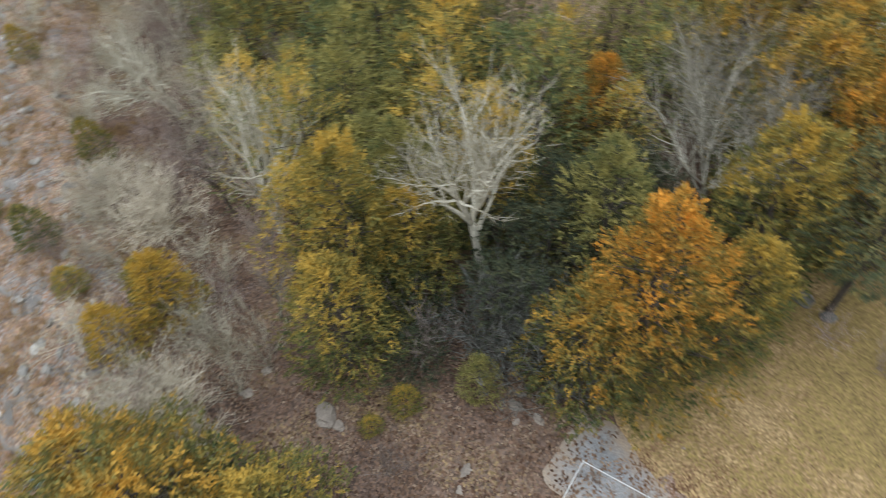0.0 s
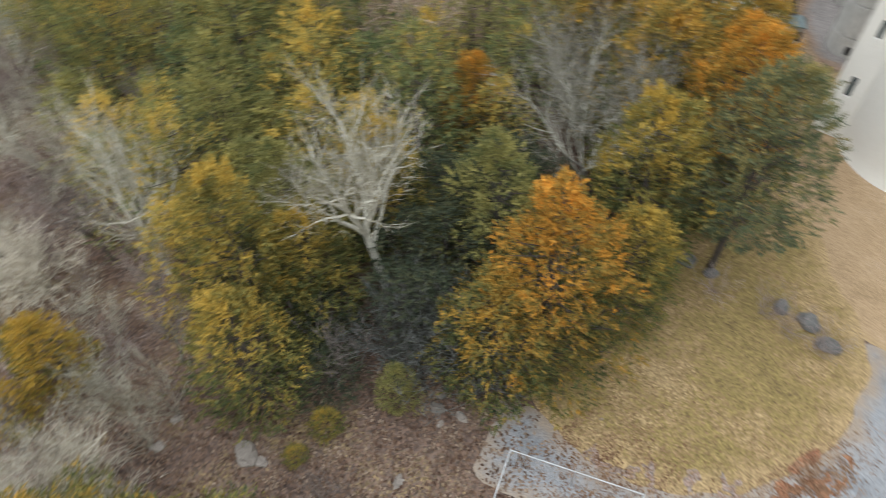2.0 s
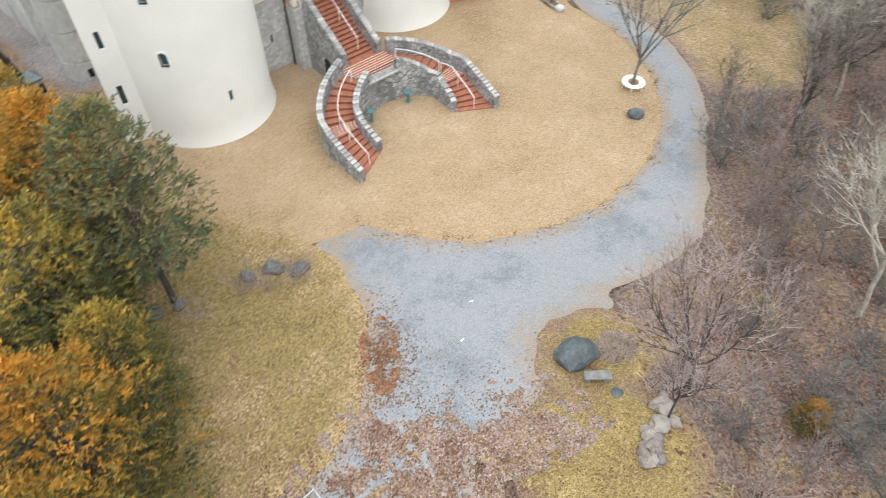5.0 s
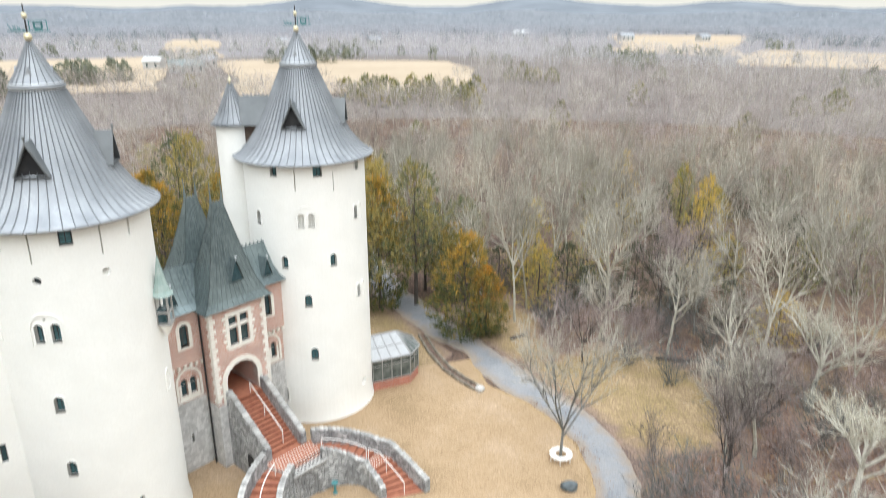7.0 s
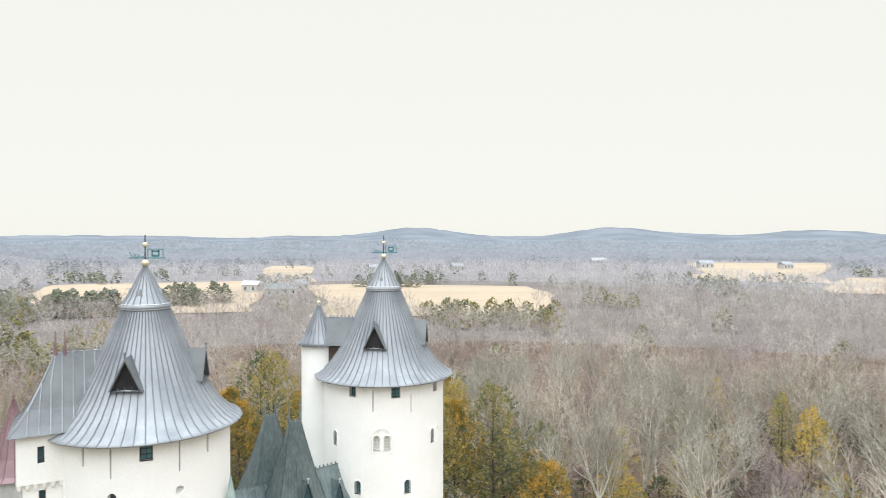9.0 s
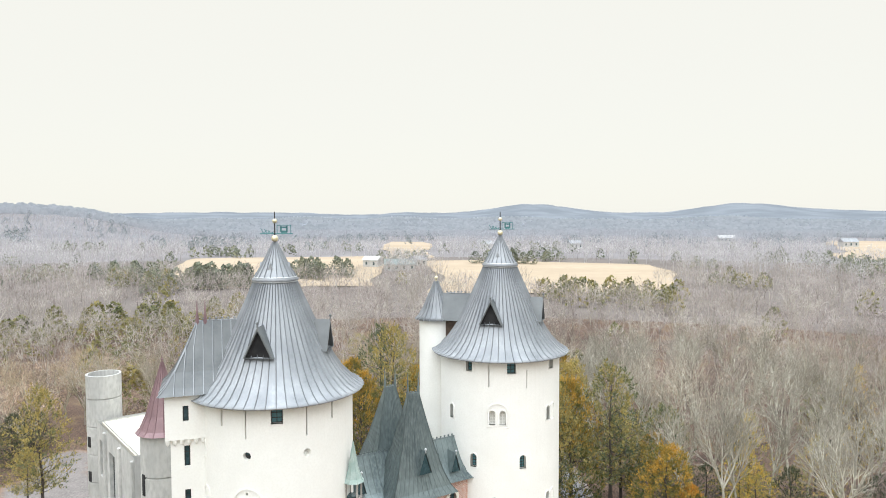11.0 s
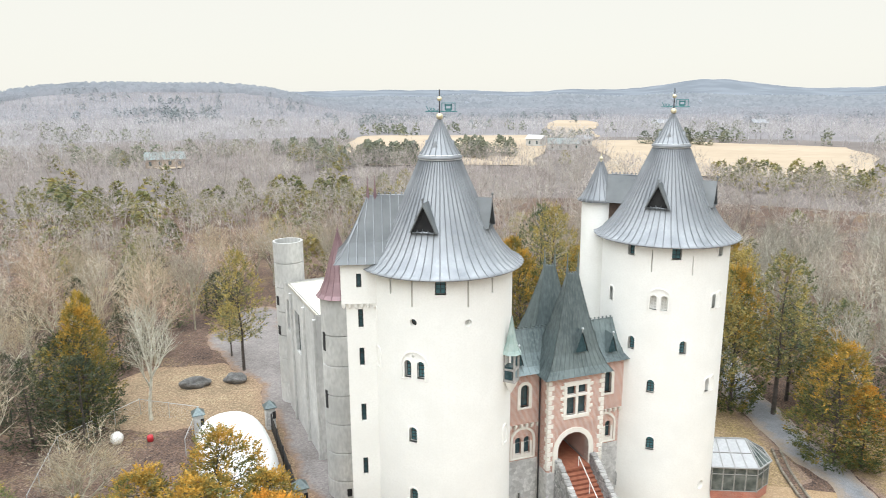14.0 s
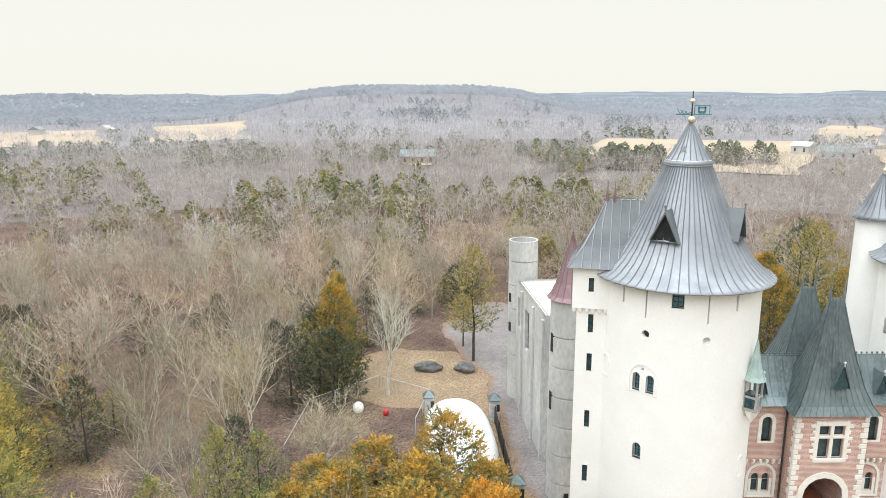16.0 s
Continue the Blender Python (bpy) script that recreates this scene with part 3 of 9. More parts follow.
def patch(name, f, x0, x1, y0, y1, step, mat, z=0.01, height=None):
    """The area where f(x, y) > 0, cut out of a fine grid with clean edges."""
    bm = bmesh.new()
    nx, ny = int((x1 - x0) / step), int((y1 - y0) / step)
    val = [[f(x0 + i * step, y0 + j * step) for j in range(ny + 1)] for i in range(nx + 1)]
    vs = {}

    def vert(key, x, y):
        if key not in vs:
            vs[key] = bm.verts.new((x, y, z + (height(x, y) if height else 0)))
        return vs[key]

    for i in range(nx):
        for j in range(ny):
            cs = [(i, j), (i + 1, j), (i + 1, j + 1), (i, j + 1)]
            fv = [val[a][b] for a, b in cs]
            if max(fv) <= 0:
                continue
            poly = []
            for k in range(4):
                (a, b), (c, d) = cs[k], cs[(k + 1) % 4]
                p, q = fv[k], fv[(k + 1) % 4]
                if p > 0:
                    poly.append(vert((a, b), x0 + a * step, y0 + b * step))
                if (p > 0) != (q > 0):
                    t = min(0.98, max(0.02, p / (p - q)))
                    key = (min((a, b), (c, d)), max((a, b), (c, d)))
                    poly.append(vert(key, x0 + (a + (c - a) * t) * step, y0 + (b + (d - b) * t) * step))
            if len(poly) >= 3:
                bm.faces.new(poly)
    lay = bm.verts.layers.float.new("edge")
    for v in bm.verts:
        v[lay] = max(0.0, f(v.co.x, v.co.y))
    return part(name, bm, mat)


def circ(x, y, cx, cy, rx, ry=None):
    ry = ry or rx
    return (1 - math.hypot((x - cx) / rx, (y - cy) / ry)) * min(rx, ry)


def strip(x, y, ax, ay, bx, by, w):
    t = max(0.0, min(1.0, ((x - ax) * (bx - ax) + (y - ay) * (by - ay)) / ((bx - ax) ** 2 + (by - ay) ** 2)))
    return w / 2 - math.hypot(x - ax - t * (bx - ax), y - ay - t * (by - ay))


def wob(x, y, a=0.22, s=1.6):
    return a * noise.noise((x / s, y / s, 0.7)) + a * 0.5 * noise.noise((x / s * 3, y / s * 3, 4.7))


def lawn_front(x, y):
    return max(circ(x, y, 7.4, 38.9, 14.0), circ(x, y, -5.5, 38.5, 12.0, 12.6), min(circ(x, y, 12.0, 50.0, 6.8, 9.0), 18.2 - x))


def lawn_west(x, y):
    return max(min(circ(x, y, -8.2, 19.6, 7.6, 8.8), x * -1 - 0.6), circ(x, y, -11, 25.5, 5))


def lawn_island(x, y):
    return max(circ(x, y, 10.9, 16.7, 3.5, 2.7), circ(x, y, 9.6, 11.2, 4.5, 4.3))


def lawn_east(x, y):
    return max(circ(x, y, 29.0, 44, 7.5, 9), circ(x, y, 23.5, 57, 4.0, 9), circ(x, y, 12.5, 60, 4.5, 9))


def drive_shape(x, y):
    outer = 17.0 + 2.4 * min(1.0, max(0.0, (30 - y) / 7)) * min(1.0, max(0.0, (x + 4) / 6))
    ring = min(math.hypot(x - 7.5, y - 39) - 13.3, outer - math.hypot(x - 7.5, y - 39))
    if y > 45:
        ring = -99
    tip = min((x + 10.63) * 0.644 - (y - 9.56) * 0.764, (x + 10.63) * 0.855 + (y - 9.56) * 0.52, strip(x, y, 2.0, 14.5, -10.0, 8.3, 4.6))
    court = circ(x, y, 4.0, 19.2, 8.5, 7.0)
    strips = max(strip(x, y, 22.6, 41, 19.2, 53, 3.6), strip(x, y, 19.2, 53, 14.5, 70, 3.8), strip(x, y, 14.5, 70, 13, 100, 4.0),
                 tip, strip(x, y, 2, 14, 1.2, 4, 3.2), strip(x, y, 1, 24.9, -3.4, 26.4, 1.7), strip(x, y, -3.0, 26.2, -7.0, 29.6, 1.0))
    return max(ring, court, strips)


def f_front(x, y):
    return lawn_front(x, y) + wob(x, y)


def f_west(x, y):
    return lawn_west(x, y) + wob(x, y, 0.3)


def f_island(x, y):
    return lawn_island(x, y) + wob(x, y, 0.3)


def f_east(x, y):
    return min(lawn_east(x, y) + 1.8 * fbm(x, y, 5.5, 8.0) + wob(x, y, 0.6, 1.2), -drive_shape(x, y) + wob(x, y))


def f_drive(x, y):
    return min(drive_shape(x, y) + wob(x, y, 0.25), -f_front(x, y), -f_west(x, y), -f_island(x, y))


def in_lot(x, y):
    return max(strip(x, y, -32, 66, -43, 75, 10), strip(x, y, -31, 62, -18, 46, 7), strip(x, y, -43, 75, -46, 84, 7))


def f_lot(x, y):
    return in_lot(x, y) + wob(x, y, 0.8, 3)


def f_lotgrass(x, y):
    return min(max(circ(x, y, -41, 58, 9, 8), circ(x, y, -34, 66, 4, 3), strip(x, y, -22, 44, -31, 57, 9)) + wob(x, y, 1.0, 3), -f_lot(x, y))


def castle_local(x, y):
    dx, dy = x + 2.57, y - 45.37
    return 0.7857 * dx + 0.6187 * dy, 0.6187 * dx - 0.7857 * dy


def occupied(x, y):
    """True where no wild tree may stand."""
    if max(lawn_front(x, y), lawn_west(x, y) - 1.0, lawn_island(x, y), lawn_east(x, y), drive_shape(x, y) + 0.8, in_lot(x, y) + 1.5,
           circ(x, y, -41, 58, 9, 8), strip(x, y, -22, 44, -31, 57, 10), circ(x, y, -4, 6, 9, 9), circ(x, y, 4, 8, 9, 9)) > -0.5:
        return True
    u, n = castle_local(x, y)
    if -17 < u < 14 and -30 < n < 16:
        return True
    return y < -7 and x < 5


M_GROUND = litter_material("leaf_littered_forest_floor", [(0.065, 0.047, 0.04), (0.115, 0.082, 0.068), (0.155, 0.098, 0.068), (0.13, 0.098, 0.083), (0.215, 0.155, 0.085)], 0.16, 10.0, 0.55)
M_LAWN = litter_material("dry_straw_lawn", [(0.279, 0.1962, 0.1125), (0.387, 0.2718, 0.1665), (0.351, 0.2502, 0.1485), (0.432, 0.315, 0.2115)], 0.16, 17, 0.26, (0.36, 0.255, 0.14), 0.6)
M_LAWNW = litter_material("olive_and_tan_grass", [(0.1757, 0.1256, 0.0605), (0.2517, 0.1953, 0.0734), (0.209, 0.1395, 0.0734), (0.3515, 0.2558, 0.1339)], 0.22, 12, 0.40, (0.3325, 0.2372, 0.1253), 1.7)
M_LAWNE = litter_material("thin_tan_grass", [(0.21, 0.15, 0.085), (0.285, 0.215, 0.10), (0.27, 0.19, 0.12), (0.36, 0.265, 0.15)], 0.3, 11, 0.38, (0.225, 0.16, 0.125), 1.9)
M_ISLAND = litter_material("mossy_yellow_grass", [(0.20, 0.125, 0.075), (0.285, 0.21, 0.08), (0.235, 0.17, 0.075), (0.34, 0.25, 0.105)], 0.45, 17, 0.42, (0.225, 0.155, 0.105), 1.5)
M_DRIVE = litter_material("worn_grey_gravel", [(0.165, 0.172, 0.182), (0.215, 0.223, 0.236), (0.265, 0.268, 0.275), (0.25, 0.24, 0.235)], 0.22, 22, 0.2, (0.27, 0.215, 0.165), 1.3, bump=0.2, rough=0.6, spec=0.45)
M_YARD = litter_material("brownish_gravel_yard", [(0.185, 0.165, 0.155), (0.225, 0.205, 0.195), (0.25, 0.225, 0.21)], 0.2, 7, 0.18, (0.24, 0.165, 0.12), 1.2, bump=0.3)
M_FIELD = material("tan_hay_field", (0.35, 0.275, 0.19), (0.42, 0.335, 0.24), 0.012, 0.95, 0.1, 0.15, (0.31, 0.24, 0.17), stretch=(1, 2.5, 1))
M_HIGHWAY = material("grey_highway_asphalt", (0.27, 0.275, 0.29), (0.33, 0.335, 0.345), 0.3, 0.85, 0.2, 20)
M_VERGE = litter_material("russet_mown_verge", [(0.125, 0.07, 0.045), (0.18, 0.11, 0.062), (0.225, 0.145, 0.078), (0.185, 0.11, 0.066), (0.25, 0.175, 0.105)], 0.2, 17, 0.3, None, 1, (0.6, 1.3, 1))


def far_material(name, a, b):
    """Wooded distance, far behind everything else; thin mist is put into its colours."""
    m = bpy.data.materials.new(name)
    m.use_nodes = True
    n, l = m.node_tree.nodes, m.node_tree.links
    bs = n["Principled BSDF"]
    bs.inputs["Roughness"].default_value = 1.0
    bs.inputs["Specular IOR Level"].default_value = 0.0
    co = n.new("ShaderNodeTexCoord")
    n1 = n.new("ShaderNodeTexNoise")
    n1.inputs["Scale"].default_value, n1.inputs["Detail"].default_value = 0.006, 8
    l.new(co.outputs["Object"], n1.inputs["Vector"])
    rp = n.new("ShaderNodeValToRGB")
    rp.color_ramp.elements[0].position, rp.color_ramp.elements[0].color = 0.4, (*a, 1)
    rp.color_ramp.elements[1].position, rp.color_ramp.elements[1].color = 0.62, (*b, 1)
    l.new(n1.outputs["Fac"], rp.inputs[0])
    l.new(rp.outputs[0], bs.inputs["Base Color"])
    return m


# blue-grey and lavender are distance haze mixed into the base colour
M_FAR = far_material("hazed_far_ridges", (0.155, 0.172, 0.192), (0.20, 0.219, 0.242))
M_FARNEAR = far_material("hazed_wooded_hills", (0.175, 0.19, 0.212), (0.22, 0.236, 0.26))


def land(name, r0, r1, rings, sectors, mat, z=0.0):
    bm = bmesh.new()
    prev = None
    for i in range(rings + 1):
        r = r0 + (r1 - r0) * (i / rings) ** 1.3
        ring = []
        for k in range(sectors):
            a = k * math.tau / sectors
            x, y = r * math.sin(a), r * math.cos(a)
            ring.append(bm.verts.new((x, y, terrain(x, y) + z)))
        if prev:
            for k in range(sectors):
                bm.faces.new((prev[k], prev[(k + 1) % sectors], ring[(k + 1) % sectors], ring[k]))
        prev = ring
    return smooth(part(name, bm, mat))


# the far floor is greyed: haze is put into its base colour
M_GROUNDF = material("hazed_far_wood_floor", (0.17, 0.158, 0.16), (0.23, 0.215, 0.22), 0.02, 0.95, 0, 0.3)
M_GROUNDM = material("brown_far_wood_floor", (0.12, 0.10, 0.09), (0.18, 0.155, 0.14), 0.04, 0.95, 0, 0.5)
tagged(land("ground", 0.01, 200, 30, 120, M_GROUND), "brown leaf-littered ground sheet under the woods", "ground", kind="structure")
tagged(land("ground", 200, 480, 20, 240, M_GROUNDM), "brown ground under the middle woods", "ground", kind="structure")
tagged(land("ground", 480, 1000, 30, 240, M_GROUNDF), "ground under the far woods, haze in its grey-brown colour", "ground", kind="structure")
tagged(land("backdrop", 1000, 2050, 34, 480, M_FARNEAR, -1.0), "wooded hills with lavender haze in their colour", "hills", kind="structure")
tagged(land("backdrop", 2050, 4300, 56, 900, M_FAR, -1.0), "wooded ridges with mist put into their blue-grey colour", "hills", kind="structure")
tagged(patch("lawn", f_front, -19, 22, 24, 53, 0.4, M_LAWN), "dry straw-coloured lawn round the castle", "lawn", kind="structure")
tagged(patch("lawn", f_west, -18, 0.4, 9, 32, 0.4, M_LAWNW, 0.012), "dull olive and tan grass beside the drive", "lawn", kind="structure")
tagged(patch("lawn", f_island, 2, 17, 6, 21, 0.3, M_ISLAND, 0.014), "mossy yellow-green grass round the boulder", "lawn", kind="structure")
tagged(patch("lawn", f_east, 6, 40, 30, 72, 0.4, M_LAWNE, 0.008), "dry grass beyond the curving drive", "lawn", kind="structure")
tagged(patch("driveway", f_drive, -14, 28, 2, 102, 0.4, M_DRIVE, 0.02), "worn grey gravel driveway curving round the lawn", "driveway", kind="structure")


def f_dirt(x, y):
    """Drifts of brown litter and mud over the south end of the drive."""
    k = 0.8 * noise.noise((x / 1.5, y / 1.5, 2.2)) + 0.55 * noise.noise((x / 0.6, y / 0.6, 7.7)) + 0.5 * noise.noise((x / 0.28, y / 0.28, 1.2))
    return min(k + 0.30 - 0.26 * max(0.0, y - 13.6) - 0.17 * max(0.0, -1.5 - x) - 0.12 * max(0.0, x - 7), drive_shape(x, y) + 1.2)


def f_red(x, y):
    return min(noise.noise((x / 0.7, y / 0.7, 4.2)) + 0.5 * noise.noise((x / 0.25, y / 0.25, 9.7)) + 0.1, 1.0 - math.hypot((x + 0.1) / 1.0, (y - 18.4) / 2.4))


M_DIRT = litter_material("brown_leaf_mud", [(0.165, 0.095, 0.07), (0.235, 0.16, 0.125), (0.285, 0.23, 0.20), (0.225, 0.14, 0.10), (0.29, 0.205, 0.11)], 0.6, 13, 0.45, (0.24, 0.20, 0.175), 0.15)
M_REDDIRT = litter_material("russet_leaf_drift", [(0.21, 0.10, 0.06), (0.29, 0.14, 0.08), (0.27, 0.17, 0.11)], 1.0, 11, 0.4)
tagged(patch("leaf_drift", f_dirt, -12, 12, 3, 20, 0.13, M_DIRT, 0.026), "brown leaf mud drifted over the old drive", "dirt", kind="structure")
tagged(patch("leaf_drift", f_red, -2, 2.4, 15, 22, 0.12, M_REDDIRT, 0.028), "russet leaf drift at the edge of the drive", "dirt", kind="structure")


def f_carpet(x, y):
    """The lighter carpet of litter under the open eastern trees."""
    return min(max(circ(x, y, 28, 22, 17, 20), circ(x, y, 31, 44, 11, 16)) + 3.0 * fbm(x, y, 7, 3.0), -drive_shape(x, y) + wob(x, y), -f_island(x, y), -f_east(x, y))


M_CARPET = litter_material("russet_and_straw_litter", [(0.0877, 0.0621, 0.0541), (0.1571, 0.1133, 0.0987), (0.1717, 0.106, 0.0731), (0.1827, 0.1389, 0.1242), (0.1681, 0.106, 0.0731), (0.2412, 0.1754, 0.0914)], 0.28, 10, 0.5, (0.1653, 0.1218, 0.1001), 2.0)
tagged(patch("leaf_carpet", f_carpet, 9, 47, 1, 62, 0.5, M_CARPET, 0.006), "russet and straw-coloured leaf carpet under the open trees", "leaf litter", kind="structure")
M_LOTGRASS = litter_material("leaf_strewn_tan_grass", [(0.2149, 0.1592, 0.102), (0.302, 0.2299, 0.1503), (0.2672, 0.1828, 0.1181), (0.3485, 0.2771, 0.1771)], 0.25, 10, 0.42, (0.2788, 0.1946, 0.1288), 1.5)
tagged(patch("parking_lot", f_lot, -70, -12, 38, 106, 0.8, M_YARD, 0.02), "grey gravel yard beside the concrete building", "yard", kind="structure")
tagged(patch("lawn", f_lotgrass, -54, -16, 38, 70, 0.6, M_LOTGRASS, 0.01), "tan grass beside the gravel yard", "lawn", kind="structure")


def ledge_height(x, y):
    """Broken shelves of limestone rising from the verge to the wood."""
    q = y + 17.1 + 0.9 * noise.noise((x / 3.4, 0.3, 1.0)) + 0.5 * noise.noise((x / 1.1, 0.7, 4.0))
    if q < 0:
        return -0.15
    z = 0.55 * min(1.0, q / 0.22)
    q2 = q - 1.9 - 1.1 * noise.noise((x / 2.6, 2.3, 6.0))
    z += 0.5 * min(1.0, max(0.0, q2) / 0.3)
    cell = noise.cell((x * 0.9 + 0.4 * noise.noise((x, y, 2.0)), y * 1.2, 3.0))
    z += 0.16 * cell * min(1.0, q / 0.5) + 0.12 * noise.noise((x / 0.5, y / 0.5, 5.0)) * min(1.0, q)
    fade = min(1.0, max(0.0, (-9.2 - y) / 2.2)) * min(1.0, max(0.0, (-14.0 - x) / 4))
    return z * fade - 0.15 * (1 - fade)


def sector(a0, a1, r0, r1, wobble=4.0):
    def f(x, y):
        az, r = math.degrees(math.atan2(x, y)), math.hypot(x, y)
        return min((az - a0) * r * 0.0175, (a1 - az) * r * 0.0175, r - r0, r1 - r) + 1.6 * wobble * fbm(x, y, 90, 1.0)
    return f


FIELDS = [sector(-20.5, -5.0, 285, 505, 9.0), sector(-4.6, -1.0, 470, 760, 9.0), sector(-0.5, 18.0, 262, 430, 9.0), sector(30.0, 39.0, 520, 860, 10.0),
          sector(-67, -59.0, 500, 760, 8.0), sector(-55.3, -49.0, 520, 800, 8.0), sector(-36.2, -33.4, 296, 330, 4.0), sector(39.5, 49.0, 430, 600, 8.0)]
for f_field, (bx0, bx1, by0, by1) in zip(FIELDS, [(-215, -10, 190, 560), (-110, 40, 360, 820), (-40, 190, 150, 480), (120, 580, 200, 780), (-760, -240, 80, 440), (-690, -220, 160, 580), (-250, -90, 130, 340), (130, 520, 130, 530)]):
    tagged(patch("field", f_field, bx0, bx1, by0, by1, 6.0, M_FIELD, 0.4, terrain), "pale straw-coloured hay field among the woods", "field", kind="structure")


# ---- the castle ----
def radial(c, r, z0=0.0):
    """A round wall: x runs along the face in metres, to the right as seen from the drive; x = 0 faces the court."""
    e = Vector((-c[0], -c[1], 0)).normalized()
    rt = Vector((-e.y, e.x, 0))

    def put(x, z, d):
        a = x / r(2.0)
        q = (r(z) - d)
        return Vector((q * (math.cos(a) * e.x + math.sin(a) * rt.x), q * (math.cos(a) * e.y + math.sin(a) * rt.y), z))
    return put


TR = 4.36


def tower_radius(z):
    return TR + 0.14 * max(0.0, 1 - z / 1.3) ** 2


CONE = [(5.02, 20.05), (4.72, 20.17), (4.35, 20.42), (3.80, 20.98), (3.33, 21.65), (2.76, 22.7), (2.20, 23.87), (1.66, 25.05), (1.14, 26.25)]
SPIRE = [(1.30, 26.22), (1.33, 26.32), (1.18, 26.42), (0.84, 26.95), (0.52, 27.55), (0.25, 28.1), (0.09, 28.42)]


def cone_radius(z):
    for (r0, z0), (r1, z1) in zip(CONE, CONE[1:]):
        if z0 <= z <= z1:
            return r0 + (r1 - r0) * (z - z0) / (z1 - z0)
    return 1.0


def seam_mesh(name, prof, w, h, mat):
    """One standing seam that follows a roof profile, at angle zero."""
    bm = bmesh.new()
    rows = []
    for r, z in prof:
        rows.append([bm.verts.new((r - 0.01, -w, z)), bm.verts.new((r + h, 0, z + h * 0.5)), bm.verts.new((r - 0.01, w, z))])
    for p, q in zip(rows, rows[1:]):
        bm.faces.new((p[0], q[0], q[1], p[1]))
        bm.faces.new((p[1], q[1], q[2], p[2]))
    bm.faces.new(rows[0])
    me = bpy.data.meshes.new(name)
    bm.to_mesh(me)
    bm.free()
    me.materials.append(mat)
    return me


SEAM = seam_mesh("seam", CONE, 0.03, 0.07, M_LEAD)
SEAM_TOP = seam_mesh("seam", SPIRE[2:], 0.025, 0.05, M_LEAD)


def dormer(parent, ang, mat, z=22.3, w=1.5, h=1.55):
    """A triangular dormer standing out of the cone at an angle in degrees."""
    r = cone_radius(z) + 0.12
    rb = cone_radius(z + h) - 0.25
    dz = z + h
    bm = bmesh.new()
    a = math.radians(ang)
    ca, sa = math.cos(a), math.sin(a)

    def p(f, s, zz):
        return Vector((f * ca - s * sa, f * sa + s * ca, zz))

    o = 0.09
    apex, apex_b = p(r + 0.10, 0, dz + 0.12), p(rb - 0.4, 0, dz + 0.12)
    for sgn in (-1, 1):
        foot, foot_b = p(r + 0.10, sgn * (w / 2 + o), z - 0.05), p(r - 1.3, sgn * (w / 2 + o), z - 0.05)
        i_foot, i_apex = p(r + 0.10, sgn * (w / 2 - 0.02), z), p(r + 0.10, 0, dz - 0.06)
        vs = [bm.verts.new(q) for q in (apex, apex_b, foot_b, foot)]
        bm.faces.new(vs)
        vs = [bm.verts.new(q) for q in (apex, foot, i_foot, i_apex)]
        bm.faces.new(vs)
        vs = [bm.verts.new(q) for q in (i_apex, i_foot, p(r - 0.5, sgn * (w / 2 - 0.02), z), p(r - 0.5, 0, dz - 0.12))]
        bm.faces.new(vs)
    vs = [bm.verts.new(q) for q in (p(r + 0.12, -w / 2, z - 0.02), p(r + 0.12, w / 2, z - 0.02), p(r - 0.5, w / 2, z - 0.02), p(r - 0.5, -w / 2, z - 0.02))]
    bm.faces.new(vs)
    roof = part("dormer", bm, mat, parent)
    bm = bmesh.new()
    vs = [bm.verts.new(q) for q in (p(r - 0.14, -w / 2, z), p(r - 0.14, w / 2, z), p(r - 0.14, 0, dz - 0.1))]
    bm.faces.new(vs)
    part("louvre", bm, M_DARK, roof)
    bm = bmesh.new()
    tube(bm, apex, apex + Vector((0, 0, 0.16)), 0.05, 0.03, 6)
    bmesh.ops.create_icosphere(bm, subdivisions=1, radius=0.09, matrix=Matrix.Translation(apex + Vector((0, 0, 0.22))))
    part("finial", bm, mat, roof)


def weather_vane(parent, z):
    bm = bmesh.new()
    tube(bm, (0, 0, z - 0.3), (0, 0, z + 1.75), 0.05, 0.03, 8)
    part("vane_pole", bm, M_IRON, parent)
    for dz, r in ((0.22, 0.20), (1.22, 0.14)):
        bm = bmesh.new()
        bmesh.ops.create_uvsphere(bm, u_segments=14, v_segments=8, radius=r, matrix=Matrix.Translation((0, 0, z + dz)))
        smooth(part("ball", bm, M_GOLD, parent, "gilded ball on the pole"))
    bm = bmesh.new()
    tube(bm, (-0.85, 0, z + 0.5), (1.05, 0, z + 0.5), 0.03, 0.03, 5)
    tube(bm, (0.12, 0, z + 0.98), (0.95, 0, z + 0.98), 0.025, 0.025, 5)
    for x in (0.14, 0.93):
        tube(bm, (x, 0, z + 0.5), (x, 0, z + 0.98), 0.025, 0.025, 5)
    # an open shield in the banner and a barbed arrow on the other side
    for x, h in ((0.36, 0.34), (0.70, 0.34), (0.53, 0.14)):
        box(bm, (x, 0, z + (0.76 if h > 0.2 else 0.60)), (0.09 if h > 0.2 else 0.34, 0.03, h))
    box(bm, (0.53, 0, z + 0.86), (0.42, 0.03, 0.09))
    for k in range(3):
        tube(bm, (-0.62 + 0.2 * k, 0, z + 0.5), (-0.80 + 0.2 * k, 0, z + 0.80 - 0.05 * k), 0.028, 0.02, 5)
        tube(bm, (-0.62 + 0.2 * k, 0, z + 0.5), (-0.46 + 0.2 * k, 0, z + 0.72 - 0.05 * k), 0.028, 0.02, 5)
    part("vane_banner", bm, M_TEAL, parent, "dark green copper weather vane")


